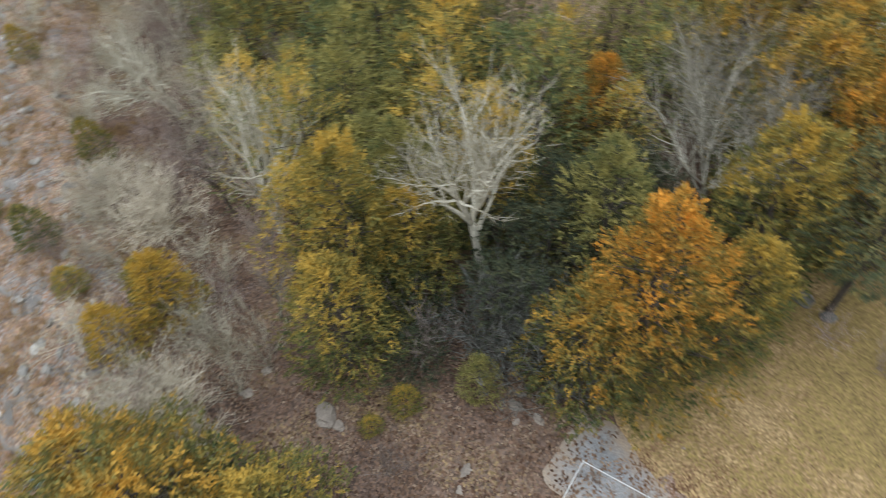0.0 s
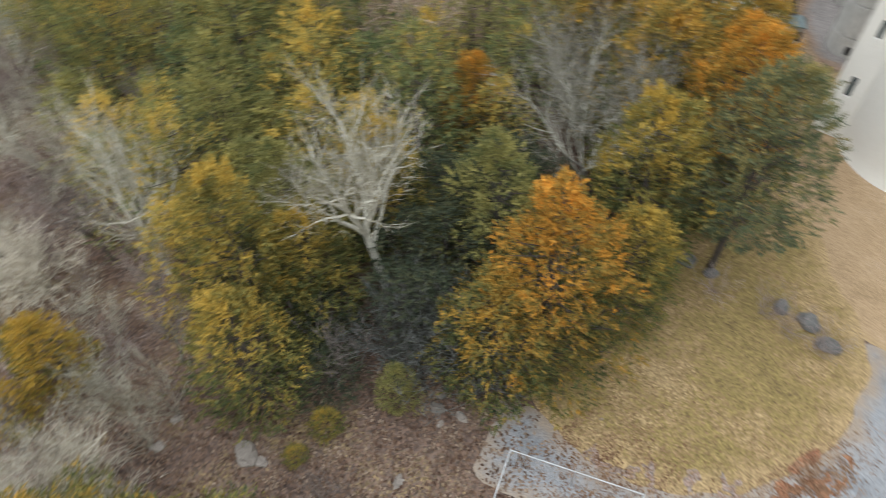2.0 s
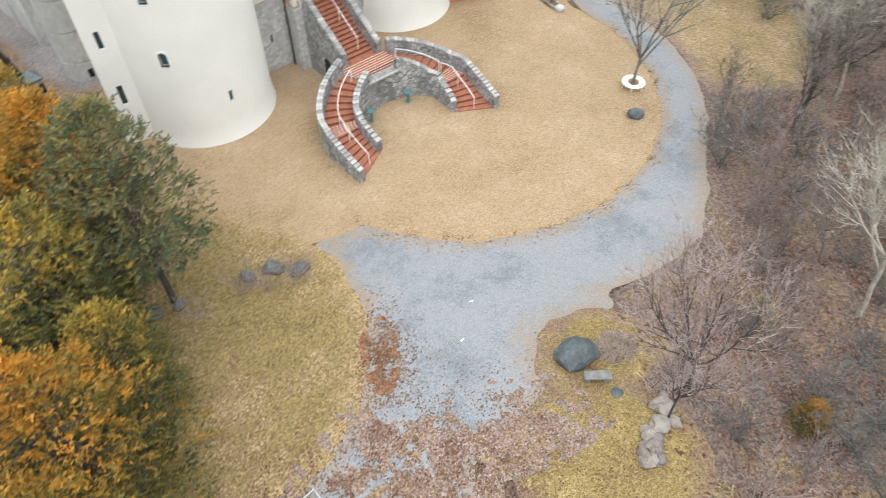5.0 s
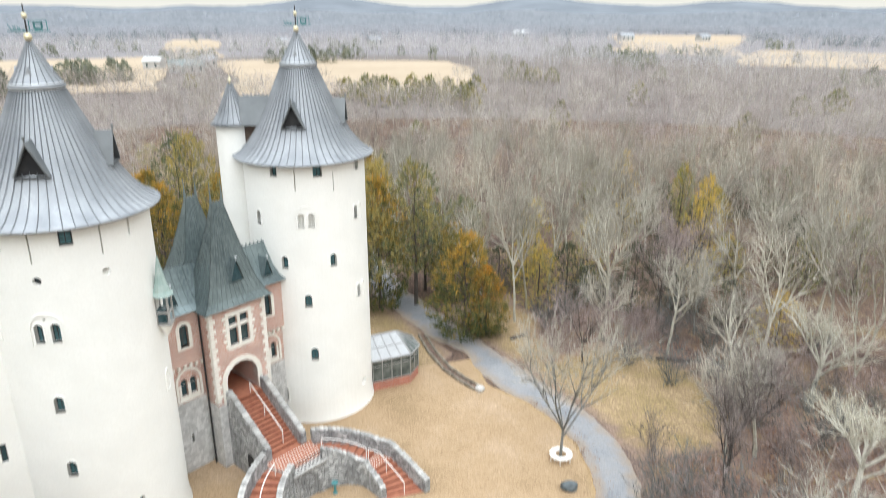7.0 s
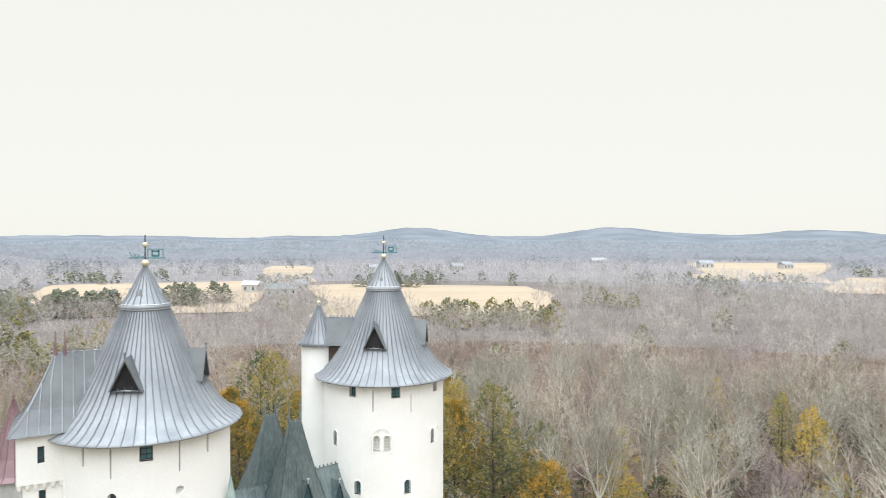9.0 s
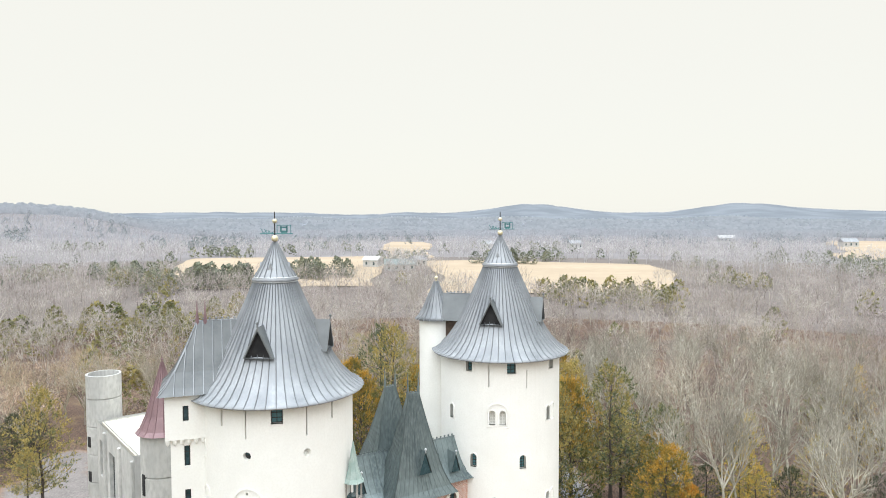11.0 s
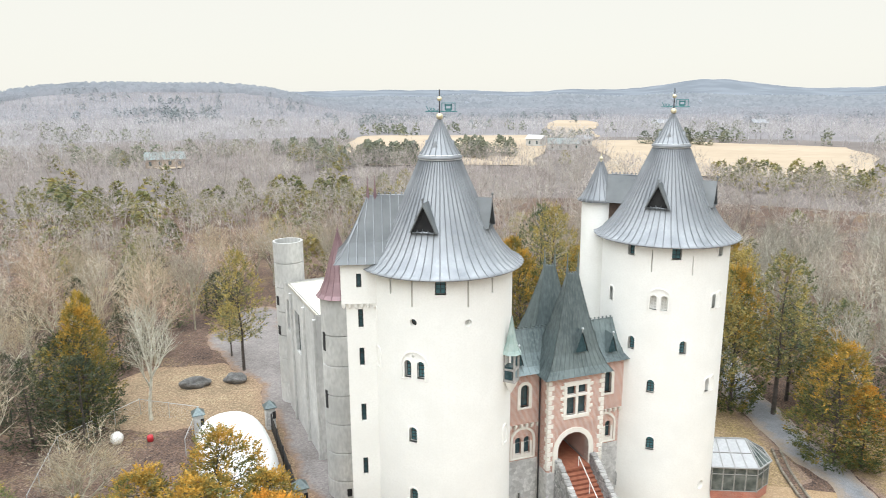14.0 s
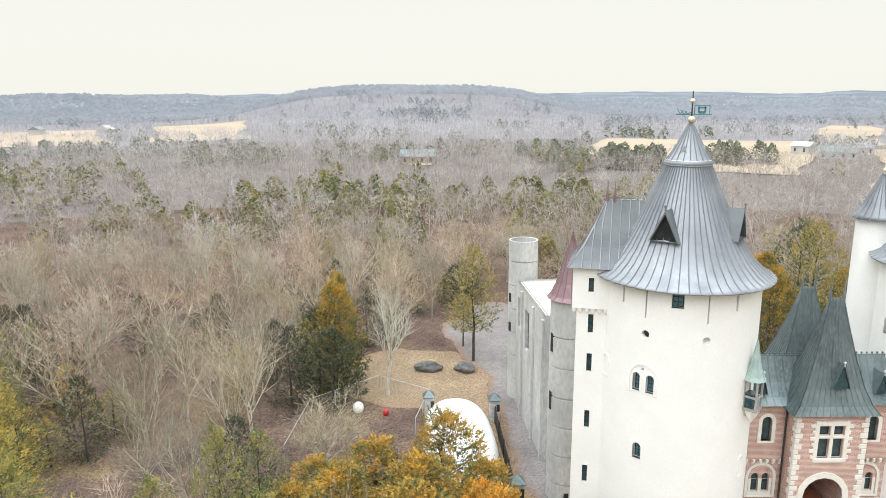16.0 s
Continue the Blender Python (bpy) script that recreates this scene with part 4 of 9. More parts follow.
def cresting(bm, a, b, step=0.32, h=0.2):
    """A row of little fleurons along a ridge."""
    a, b = Vector(a), Vector(b)
    k = max(2, int((b - a).length / step))
    tube(bm, a, b, 0.05, 0.05, 5)
    for i in range(k + 1):
        p = a.lerp(b, i / k)
        tube(bm, p, p + Vector((0, 0, h)), 0.05, 0.015, 4)
        box(bm, p + Vector((0, 0, h * 0.65)), (0.11, 0.11, 0.05), 45)


bm = bmesh.new()
bmesh.ops.create_icosphere(bm, subdivisions=1, radius=0.075)
BEAD = bpy.data.meshes.new("bead")
bm.to_mesh(BEAD)
bm.free()
BEAD.materials.append(M_STEEL)


def tower(at, label, openings, slits, blind, dormers, pale=()):
    t = thing("castle_tower", label, "tower", (*at, 0), 0, "pair of castle towers")
    put = radial(at, tower_radius)
    bm = bmesh.new()
    half = math.pi * TR
    cells = [(math.radians(a) * TR, z - h / 2, w, h, arched) for a, z, w, h, arched in openings + slits]
    n = 72
    wall_with_openings(bm, put, -half, half, -0.3, 20.3, cells, 0.5, [-half + 2 * half * i / n for i in range(1, n)],
                       [0, 0.15, 0.35, 0.6, 0.9, 1.3], back=False)
    bmesh.ops.remove_doubles(bm, verts=bm.verts, dist=0.0005)
    part("wall", bm, M_WHITE, t)
    for i, c in enumerate(cells):
        big = i < len(openings)
        add_window(t, put, c, 0.0 if not big or c[2] < 0.3 else 0.10, M_WHITE, -0.03, 0.30, (1, 3) if c[2] > 0.4 else (0, 0), M_BLIND if i in pale else (M_TEALGLASS if big else M_GLASS))
    for a, z, w, h, arched in blind:
        bm = bmesh.new()
        surround(bm, put, (math.radians(a) * TR, z - h / 2, w, h, arched), 0.09, -0.05, 0.03)
        part("moulding", bm, M_WHITE, t)
    bm = bmesh.new()
    lathe(bm, [(TR - 0.2, 20.0)] + [(4.98, 19.98)] + CONE + [(1.14, 26.25)], 64)
    bmesh.ops.remove_doubles(bm, verts=bm.verts, dist=0.0005)
    roof = smooth(part("roof", bm, M_LEAD, t, "grey standing-seam metal bell-cast cone"))
    for k in range(56):
        share("seam", SEAM, roof, Matrix.Rotation(k * math.tau / 56, 4, "Z"))
    bm = bmesh.new()
    lathe(bm, SPIRE, 40)
    spire = smooth(part("spire", bm, M_LEAD, t))
    for k in range(20):
        share("seam", SEAM_TOP, spire, Matrix.Rotation(k * math.tau / 20, 4, "Z"))
    bm = bmesh.new()
    lathe(bm, [(1.14, 26.12), (1.25, 26.13), (1.28, 26.18), (1.25, 26.23), (1.19, 26.25), (1.17, 26.38), (1.22, 26.40), (1.22, 26.44), (1.05, 26.47)], 40)
    collar = smooth(part("collar", bm, M_STEEL, spire, "pale beaded metal collar"))
    for k in range(32):
        share("bead", BEAD, collar, Matrix.Rotation(k * math.tau / 32, 4, "Z") @ Matrix.Translation((1.21, 0, 26.32)))
    face = math.degrees(math.atan2(-at[1], -at[0]))
    for a in dormers:
        dormer(t, face + a, M_LEADD)
    for k in range(4):
        a = math.radians(face + dormers[0] + 90 * k)
        bm = bmesh.new()
        r = 0.88
        q = [Vector((r * math.cos(a) - s * math.sin(a), r * math.sin(a) + s * math.cos(a), z)) for s, z in ((-0.22, 26.75), (0.22, 26.75), (0.0, 27.25))]
        bk = Vector((0.45 * math.cos(a), 0.45 * math.sin(a), 27.25))
        vs = [bm.verts.new(p) for p in q] + [bm.verts.new(bk)]
        bm.faces.new((vs[0], vs[2], vs[3]))
        bm.faces.new((vs[1], vs[3], vs[2]))
        f = bm.faces.new((vs[0], vs[1], vs[2]))
        part("lucarne", bm, M_LEAD, spire)
    weather_vane(t, 28.4)
    return t, put, face


LC, RC = (-9.54, 39.88), (4.40, 50.86)
tower_l, put_l, face_l = tower(
    LC, "white round castle tower with grey cone roof and square annex",
    [(-0.3, 20.0 - 0.45, 0.62, 0.95, False), (-26.2, 14.58, 0.44, 1.05, True), (-15.8, 14.58, 0.44, 1.05, True), (-22.8, 10.5, 0.50, 0.95, True),
     (-23.0, 6.55, 0.52, 0.95, True), (18.6, 3.2, 0.26, 0.85, False), (-41, 19.45, 0.14, 1.2, False), (42, 19.45, 0.14, 1.2, False)],
    [(-21.8, 19.05, 0.08, 1.55, False), (20.3, 19.05, 0.08, 1.55, False), (-21.2, 17.38, 0.44, 0.44, 2), (20.5, 17.34, 0.44, 0.44, 2), (-21.7, 15.36, 0.16, 0.16, 2)],
    [(-21.0, 14.78, 1.55, 1.65, True), (-59, 14.7, 0.45, 1.2, True), (-63, 17.4, 0.35, 0.9, True), (-66, 10.4, 0.45, 1.2, True), (62, 9.5, 0.45, 1.2, True), (-66, 6.0, 0.45, 1.2, True)],
    [-18, 72, 162], (8, 9, 11))
tower_r, put_r, face_r = tower(
    RC, "white round castle tower with grey cone roof and stair turret",
    [(-29.1, 19.6, 0.5, 0.85, False), (10.5, 19.6, 0.62, 0.95, False), (55, 19.6, 0.5, 0.85, False), (-6.7, 16.1, 0.44, 1.0, True), (2.6, 16.1, 0.44, 1.0, True),
     (-24.4, 13.0, 0.48, 0.95, True), (21.3, 13.0, 0.48, 0.95, True), (-4.7, 10.08, 0.52, 0.95, True), (-2.0, 5.8, 0.55, 1.0, True), (-35.3, 2.3, 0.55, 1.2, True),
     (50.4, 16.1, 0.4, 1.0, True), (50.5, 10.0, 0.4, 1.0, True), (-50.7, 16.1, 0.4, 1.0, True)],
    [(-9.8, 18.95, 0.08, 1.5, False), (25, 18.7, 0.06, 1.3, False), (53.6, 2.2, 0.7, 0.7, 2)],
    [(-2.0, 16.25, 1.4, 1.6, True), (58, 16.1, 0.4, 1.1, True), (58, 10, 0.4, 1.1, True)],
    [-12, 78, 168], (3, 4, 13, 14, 15))


def annex():
    """The square stair wing of the nearer tower, with its own hipped roof that runs into the cone."""
    w = Vector((-0.95, -0.312, 0))
    f = Vector((0.312, -0.95, 0))
    hw, l0, l1 = 1.7, 3.4, 5.85

    def face(origin, along):
        nrm = Vector((along.y, -along.x, 0))

        def put(x, z, d):
            return origin + along * x - nrm * d + Vector((0, 0, z))
        return put

    top = 20.45
    wins = [(19.35, 0.30, 0.85), (17.0, 0.30, 1.15), (14.6, 0.30, 1.15), (11.0, 0.30, 1.15), (7.4, 0.30, 1.15), (3.6, 0.34, 1.4)]
    # front, turned to the court
    put = face(f * hw + w * l1, -w)
    bm = bmesh.new()
    lower = [(0.95, z - h / 2, ww, h, False) for z, ww, h in wins[1:]]
    wall_with_openings(bm, put, 0.12, l1 - l0, -0.3, 18.0, lower, 0.35, back=False)
    side = face(-f * hw + w * (l1 - 0.12), f)
    wall_with_openings(bm, side, 0.0, 2 * hw, -0.3, 18.0, [], 0.35, back=False)
    put_t = face(f * (hw + 0.14) + w * (l1 + 0.14), -w)
    upper = [(1.05, wins[0][0] - wins[0][2] / 2, wins[0][1], wins[0][2], False)]
    wall_with_openings(bm, put_t, 0, l1 - l0, 17.95, top, upper, 0.4, back=False)
    side_t = face(-f * (hw + 0.14) + w * (l1 + 0.14), f)
    wall_with_openings(bm, side_t, 0.0, 2 * hw + 0.28, 17.95, top, [], 0.35, back=False)
    q = [f * (hw + 0.14) + w * (l1 + 0.14), f * (hw + 0.14) + w * l0, -f * (hw + 0.14) + w * l0, -f * (hw + 0.14) + w * (l1 + 0.14)]
    bm.faces.new([bm.verts.new(p + Vector((0, 0, 17.96))) for p in q])
    bk = [-f * hw + w * l0, -f * hw + w * (l1 - 0.12)]
    bm.faces.new([bm.verts.new(p) for p in (bk[0], bk[1], bk[1] + Vector((0, 0, top)), bk[0] + Vector((0, 0, top)))])
    body = part("annex_wall", bm, M_WHITE, tower_l)
    for o in lower:
        add_window(body, put, o, 0, None, 0, 0.22, (0, 1))
    add_window(body, put_t, upper[0], 0, None, 0, 0.22, (0, 0))
    for i in range(7):
        bm = bmesh.new()
        p = put_t(0.12 + 0.36 * i, 17.82, 0.07)
        lathe(bm, [(0.02, -0.18), (0.09, -0.08), (0.13, 0.14)], 8)
        ob = part("corbel", bm, M_WHITE, body)
        ob.location = p
    # roof
    bm = bmesh.new()
    eave, ridge = 20.38, 24.05
    o = 0.32
    steps = [(0.0, 0.0), (0.18, 0.10), (0.42, 0.30), (0.7, 0.62), (1.0, 1.0)]

    def row(k):
        s, hgt = steps[k]
        half = (hw + o + 0.14) * (1 - s)
        end = (l1 + o + 0.14) + (l1 - 1.55 - (l1 + o + 0.14)) * min(1.0, s * 1.0)
        return half, end, eave + (ridge - eave) * hgt

    rows = []
    for k in range(len(steps)):
        h, e, z = row(k)
        h = max(h, 0.03)
        up = Vector((0, 0, z))
        rows.append([bm.verts.new(f * h + w * 1.2 + up), bm.verts.new(f * h + w * e + up), bm.verts.new(-f * h + w * e + up), bm.verts.new(-f * h + w * 1.2 + up)])
    for p, r in zip(rows, rows[1:]):
        for i in range(3):
            bm.faces.new((p[i], r[i], r[i + 1], p[i + 1]))
    roof = part("annex_roof", bm, M_LEADD, tower_l, "hipped grey metal roof with cresting")
    bm = bmesh.new()
    for i in range(9):
        d = 1.5 + 0.5 * i
        pts = []
        for k in range(len(steps)):
            h, e, z = row(k)
            pts.append(f * (h + 0.02) + w * min(d, e + 0.0) + Vector((0, 0, z + 0.02)))
        for a, b in zip(pts, pts[1:]):
            if (b - a).length > 0.02:
                tube(bm, a, b, 0.03, 0.03, 4, False)
    for i in range(5):
        s = -1 + 0.5 * i
        pts = []
        for k in range(len(steps)):
            h, e, z = row(k)
            pts.append(f * h * s + w * (e + 0.02) + Vector((0, 0, z + 0.02)))
        for a, b in zip(pts, pts[1:]):
            tube(bm, a, b, 0.03, 0.03, 4, False)
    part("seam", bm, M_LEAD, roof)
    bm = bmesh.new()
    h, e, z = row(4)
    cresting(bm, w * 1.3 + Vector((0, 0, z)), w * e + Vector((0, 0, z)))
    part("cresting", bm, M_LEAD, roof)
    for s in (0.0, 0.42):
        bm = bmesh.new()
        p = w * (e - s) + Vector((0, 0, z - 0.6))
        tube(bm, p, p + Vector((0, 0, 1.0)), 0.16, 0.08, 6)
        tube(bm, p + Vector((0, 0, 1.0)), p + Vector((0, 0, 1.75)), 0.06, 0.015, 6)
        part("finial", bm, M_REDROOF, roof)


annex()


def stair_turret():
    c = (-0.33 - RC[0], 52.55 - RC[1])
    bm = bmesh.new()
    lathe(bm, [(1.28, -0.3), (1.28, 22.2)], 28, c)
    body = smooth(part("turret_wall", bm, M_WHITE, tower_r, "slim white stair turret"))
    for z in (18.0, 15.0):
        bm = bmesh.new()
        box(bm, (c[0] + 0.55, c[1] - 1.14, z), (0.3, 0.12, 1.0), -25)
        part("window", bm, M_GLASS, body)
    bm = bmesh.new()
    prof = [(1.2, 22.05), (1.62, 22.05), (1.35, 22.3), (0.95, 22.95), (0.55, 23.9), (0.12, 24.9)]
    lathe(bm, prof, 28, c)
    roof = smooth(part("turret_roof", bm, M_LEAD, tower_r))
    me = seam_mesh("seam", prof[1:], 0.025, 0.05, M_LEAD)
    for k in range(20):
        share("seam", me, roof, Matrix.Translation((*c, 0)) @ Matrix.Rotation(k * math.tau / 20, 4, "Z"))
    bm = bmesh.new()
    tube(bm, (*c, 24.8), (*c, 25.5), 0.06, 0.03, 6)
    bmesh.ops.create_icosphere(bm, subdivisions=2, radius=0.14, matrix=Matrix.Translation((*c, 25.15)))
    part("finial", bm, M_GOLD, roof)
    # the link roof to the cone
    bm = bmesh.new()
    a, b = Vector((*c, 0)), Vector((0, 0, 0))
    d = (b - a).normalized()
    s = Vector((-d.y, d.x, 0))
    for k in (-1, 1):
        vs = [bm.verts.new(q) for q in (a + Vector((0, 0, 24.05)), b + Vector((0, 0, 24.05)), b + s * k * 1.15 + Vector((0, 0, 22.1)), a + s * k * 1.15 + Vector((0, 0, 22.1)))]
        bm.faces.new(vs)
    link = part("link_roof", bm, M_LEADD, tower_r)
    bm = bmesh.new()
    cresting(bm, a + d * 0.9 + Vector((0, 0, 24.05)), a + d * 3.2 + Vector((0, 0, 24.05)), 0.26, 0.18)
    part("cresting", bm, M_LEAD, link)
    bm = bmesh.new()
    box(bm, a + d * 2.2 + Vector((0, 0, 21.1)), (2.4, 1.5, 2.0), math.degrees(math.atan2(d.y, d.x)))
    part("link_wall", bm, M_WOOD, tower_r)


stair_turret()


# ---- gatehouse between the towers ----
MID = (-2.57, 45.37)
GX = 0.32
gate = thing("gatehouse", "red brick gatehouse with limestone quoins, stone base and steep copper roofs", "gatehouse", (*MID, 0), 33.2)


def flat(x0, y0, dx, dy):
    """A flat wall that starts at (x0, y0) and runs along (dx, dy); depth goes to the left of its run."""
    def put(x, z, d):
        return Vector((x0 + dx * x - dy * d, y0 + dy * x + dx * d, z))
    return put


FLOOR = 4.95
EAVE = 11.75


def gate_walls():
    put = flat(GX - 2.1, -2.0, 1, 0)
    arch = (1.97, FLOOR, 2.4, 2.55, True)
    win = [(2.1 + s * 0.42, z, 0.62, h, False) for s in (-1, 1) for z, h in ((8.8, 1.25), (10.25, 0.62))]
    bm = bmesh.new()
    wall_with_openings(bm, put, 0, 4.2, FLOOR - 0.2, EAVE, [arch] + win, 0.5)
    part("front_wall", bm, M_BRICK, gate)
    for o in win:
        add_window(gate, put, o, 0, None, 0, 0.2, (0, 0))
    for x, z, w, h in ((2.1, 8.66, 2.0, 0.28), (2.1, 11.02, 2.0, 0.30), (1.22, 9.85, 0.24, 2.1), (2.98, 9.85, 0.24, 2.1), (2.1, 9.85, 0.20, 2.1), (2.1, 10.16, 1.6, 0.17)):
        bm = bmesh.new()
        box(bm, put(x, z, 0.02), (w, 0.2, h), 0, 0.02)
        part("window_surround", bm, M_TRIM, gate)
    for i in range(6):
        for s in (-1, 1):
            bm = bmesh.new()
            box(bm, put(2.1 + s * (1.08 if i % 2 else 1.02), 8.85 + 0.4 * i, 0.01), (0.34 if i % 2 else 0.2, 0.16, 0.2), 0, 0.015)
            part("block", bm, M_TRIM, gate)
    bm = bmesh.new()
    surround(bm, put, arch, 0.36, -0.07, 0.5)
    part("arch_surround", bm, M_TRIM, gate, "pale limestone arch round the gateway")
    # quoins
    z = FLOOR
    i = 0
    while z < EAVE - 0.3:
        for s in (-1, 1):
            for side in (0, 1):
                bm = bmesh.new()
                w = 0.42 if (i + side) % 2 else 0.26
                if side == 0:
                    box(bm, put(2.1 + s * (2.13 - w / 2), z + 0.17, 0.06), (w, 0.2, 0.3), 0, 0.02)
                else:
                    box(bm, put(2.1 + s * 2.06, z + 0.17, w / 2 - 0.03), (0.2, w, 0.3), 0, 0.02)
                part("quoin", bm, M_TRIM, gate)
        z += 0.34
        i += 1
    # sides, inner passage and stone base
    bm = bmesh.new()
    for x0, d in ((GX - 2.1, 1), (GX + 2.1, -1)):
        for yb in (0.0,):
            vs = [bm.verts.new((x0, y, zz)) for y, zz in ((-1.998, FLOOR - 0.2), (4.5, FLOOR - 0.2), (4.5, EAVE), (-1.998, EAVE))]
            bm.faces.new(vs if d > 0 else vs[::-1])
    part("side_wall", bm, M_BRICK, gate)
    bm = bmesh.new()
    box(bm, (GX, 1.2, FLOOR / 2 - 0.2), (4.25, 6.5, FLOOR + 0.1))
    part("stone_base", bm, M_PALESTONE, gate, "pale rubble stone base")
    bm = bmesh.new()
    box(bm, (GX - 0.12, 0.3, FLOOR - 0.045), (2.38, 5.3, 0.12))
    part("passage_floor", bm, M_STEP, gate)
    bm = bmesh.new()
    for s in (-1, 1):
        box(bm, (GX + s * 1.45, 0.6, FLOOR + 1.5), (0.5, 4.0, 3.0))
    box(bm, (GX, 2.9, FLOOR + 1.5), (3.4, 0.4, 3.0))
    box(bm, (GX, 0.6, FLOOR + 2.85), (3.0, 4.2, 0.3))
    part("passage_wall", bm, M_BRICK, gate)
    bm = bmesh.new()
    box(bm, (GX, 2.66, FLOOR + 1.1), (1.5, 0.1, 2.2), 0, 0.02)
    for s in (-1, 1):
        box(bm, (GX + s * 0.37, 2.6, FLOOR + 1.1), (0.6, 0.06, 1.9), 0, 0.02)
    part("door", bm, M_WOOD, gate, "dark panelled door inside the passage")


gate_walls()


def wing(x0, x1, wx, zdouble):
    """A side wing: brick above corbels, a lower storey, rubble stone below."""
    put = flat(x0, -0.8, 1, 0)
    w = x1 - x0
    top = (wx - x0, 9.3, 0.62, 1.6, True)
    dbl = [(wx - x0 + s * 0.33, 5.75, 0.46, 1.25, True) for s in (-1, 1)]
    bm = bmesh.new()
    wall_with_openings(bm, put, 0, w, 8.05, EAVE, [top], 0.4)
    part("wing_wall", bm, M_BRICK, gate)
    add_window(gate, put, top, 0.22, M_TRIM, -0.05, 0.25, (1, 2))
    put2 = flat(x0, -0.6, 1, 0)
    bm = bmesh.new()
    wall_with_openings(bm, put2, 0, w, 5.3, 8.06, dbl, 0.35)
    part("wing_wall", bm, M_BRICK, gate)
    for o in dbl:
        add_window(gate, put2, o, 0.0, None, 0, 0.22, (0, 0))
    bm = bmesh.new()
    big = (wx - x0, 5.5, 1.55, 2.1, True)
    inner = arch_pts(big, 12)
    # tympanum with the two lights left open
    wall_with_openings(bm, flat(x0, -0.64, 1, 0), big[0] - 0.72, big[0] + 0.72, 5.45, 6.5, [(o[0], 5.75, 0.46, 0.9, False) for o in dbl][:2], 0.03, back=False)
    surround(bm, put2, big, 0.16, -0.09, 0.05)
    part("tympanum", bm, M_TRIM, gate)
    bm = bmesh.new()
    wall_with_openings(bm, put2, 0, w, -0.3, 5.3, [(wx - x0 - 0.2, 2.2, 0.16, 0.6, False)], 0.4)
    part("wing_base", bm, M_PALESTONE, gate)
    add_window(gate, put2, (wx - x0 - 0.2, 2.2, 0.16, 0.6, False), 0.12, M_PALESTONE, -0.03, 0.2, (0, 0))
    k = max(3, int(w / 0.36))
    for i in range(k):
        bm = bmesh.new()
        box(bm, put(0.2 + i * (w - 0.3) / (k - 1), 7.95, 0.08), (0.17, 0.3, 0.24), 0, 0.04)
        box(bm, put(0.2 + i * (w - 0.3) / (k - 1), 7.75, 0.16), (0.13, 0.16, 0.2), 0, 0.03)
        part("corbel", bm, M_TRIM, gate)


wing(-5.0, GX - 2.1, -2.95, 6)
wing(GX + 2.1, 5.6, 3.5, 6)


def hip_roof(cx, y0, y1, hx, apex_y, apex_z, ridge, parent, dorm=True):
    """A steep bell-cast pyramid with a short ridge, seams and two finials."""
    steps = [(0.0, 0.0), (0.18, 0.075), (0.38, 0.22), (0.62, 0.48), (0.84, 0.77), (1.0, 1.0)]
    z0 = EAVE - 0.12

    def ring(k):
        s, h = steps[k]
        z = z0 + (apex_z - z0) * h
        xa = hx * (1 - s) + ridge / 2 * s
        ya, yb = y0 + (apex_y - 0.05 - y0) * s, y1 + (apex_y + 0.05 - y1) * s
        return [Vector((cx - xa, ya, z)), Vector((cx + xa, ya, z)), Vector((cx + xa, yb, z)), Vector((cx - xa, yb, z))]

    bm = bmesh.new()
    rows = [[bm.verts.new(p) for p in ring(k)] for k in range(len(steps))]
    for p, q in zip(rows, rows[1:]):
        for i in range(4):
            bm.faces.new((p[i], p[(i + 1) % 4], q[(i + 1) % 4], q[i]))
    bm.faces.new(rows[-1])
    bm.faces.new(rows[0][::-1])
    roof = part("roof", bm, M_COPPER, parent)
    for i in range(4):
        n = max(5, int((ring(0)[(i + 1) % 4] - ring(0)[i]).length / 0.42))
        for j in range(n + 1):
            bm = bmesh.new()
            pts = [ring(k)[i].lerp(ring(k)[(i + 1) % 4], j / n) for k in range(len(steps))]
            for a, b in zip(pts, pts[1:]):
                tube(bm, a, b, 0.03, 0.03, 4, False)
            part("seam", bm, M_COPPER, roof)
    for s in (-1, 1):
        bm = bmesh.new()
        p = Vector((cx + s * ridge / 2, apex_y, apex_z - 0.1))
        tube(bm, p, p + Vector((0, 0, 0.5)), 0.10, 0.07, 6)
        tube(bm, p + Vector((0, 0, 0.5)), p + Vector((0, 0, 1.5)), 0.055, 0.012, 6)
        part("finial", bm, M_COPPER, roof)
    bm = bmesh.new()
    cresting(bm, (cx - ridge / 2, apex_y, apex_z), (cx + ridge / 2, apex_y, apex_z), 0.2, 0.14)
    part("cresting", bm, M_COPPER, roof)
    return roof


roof_front = hip_roof(GX, -2.4, 1.0, 2.55, -0.9, 18.3, 0.8, gate)
roof_back = hip_roof(GX, 0.6, 4.6, 2.55, 2.2, 18.1, 0.8, gate)


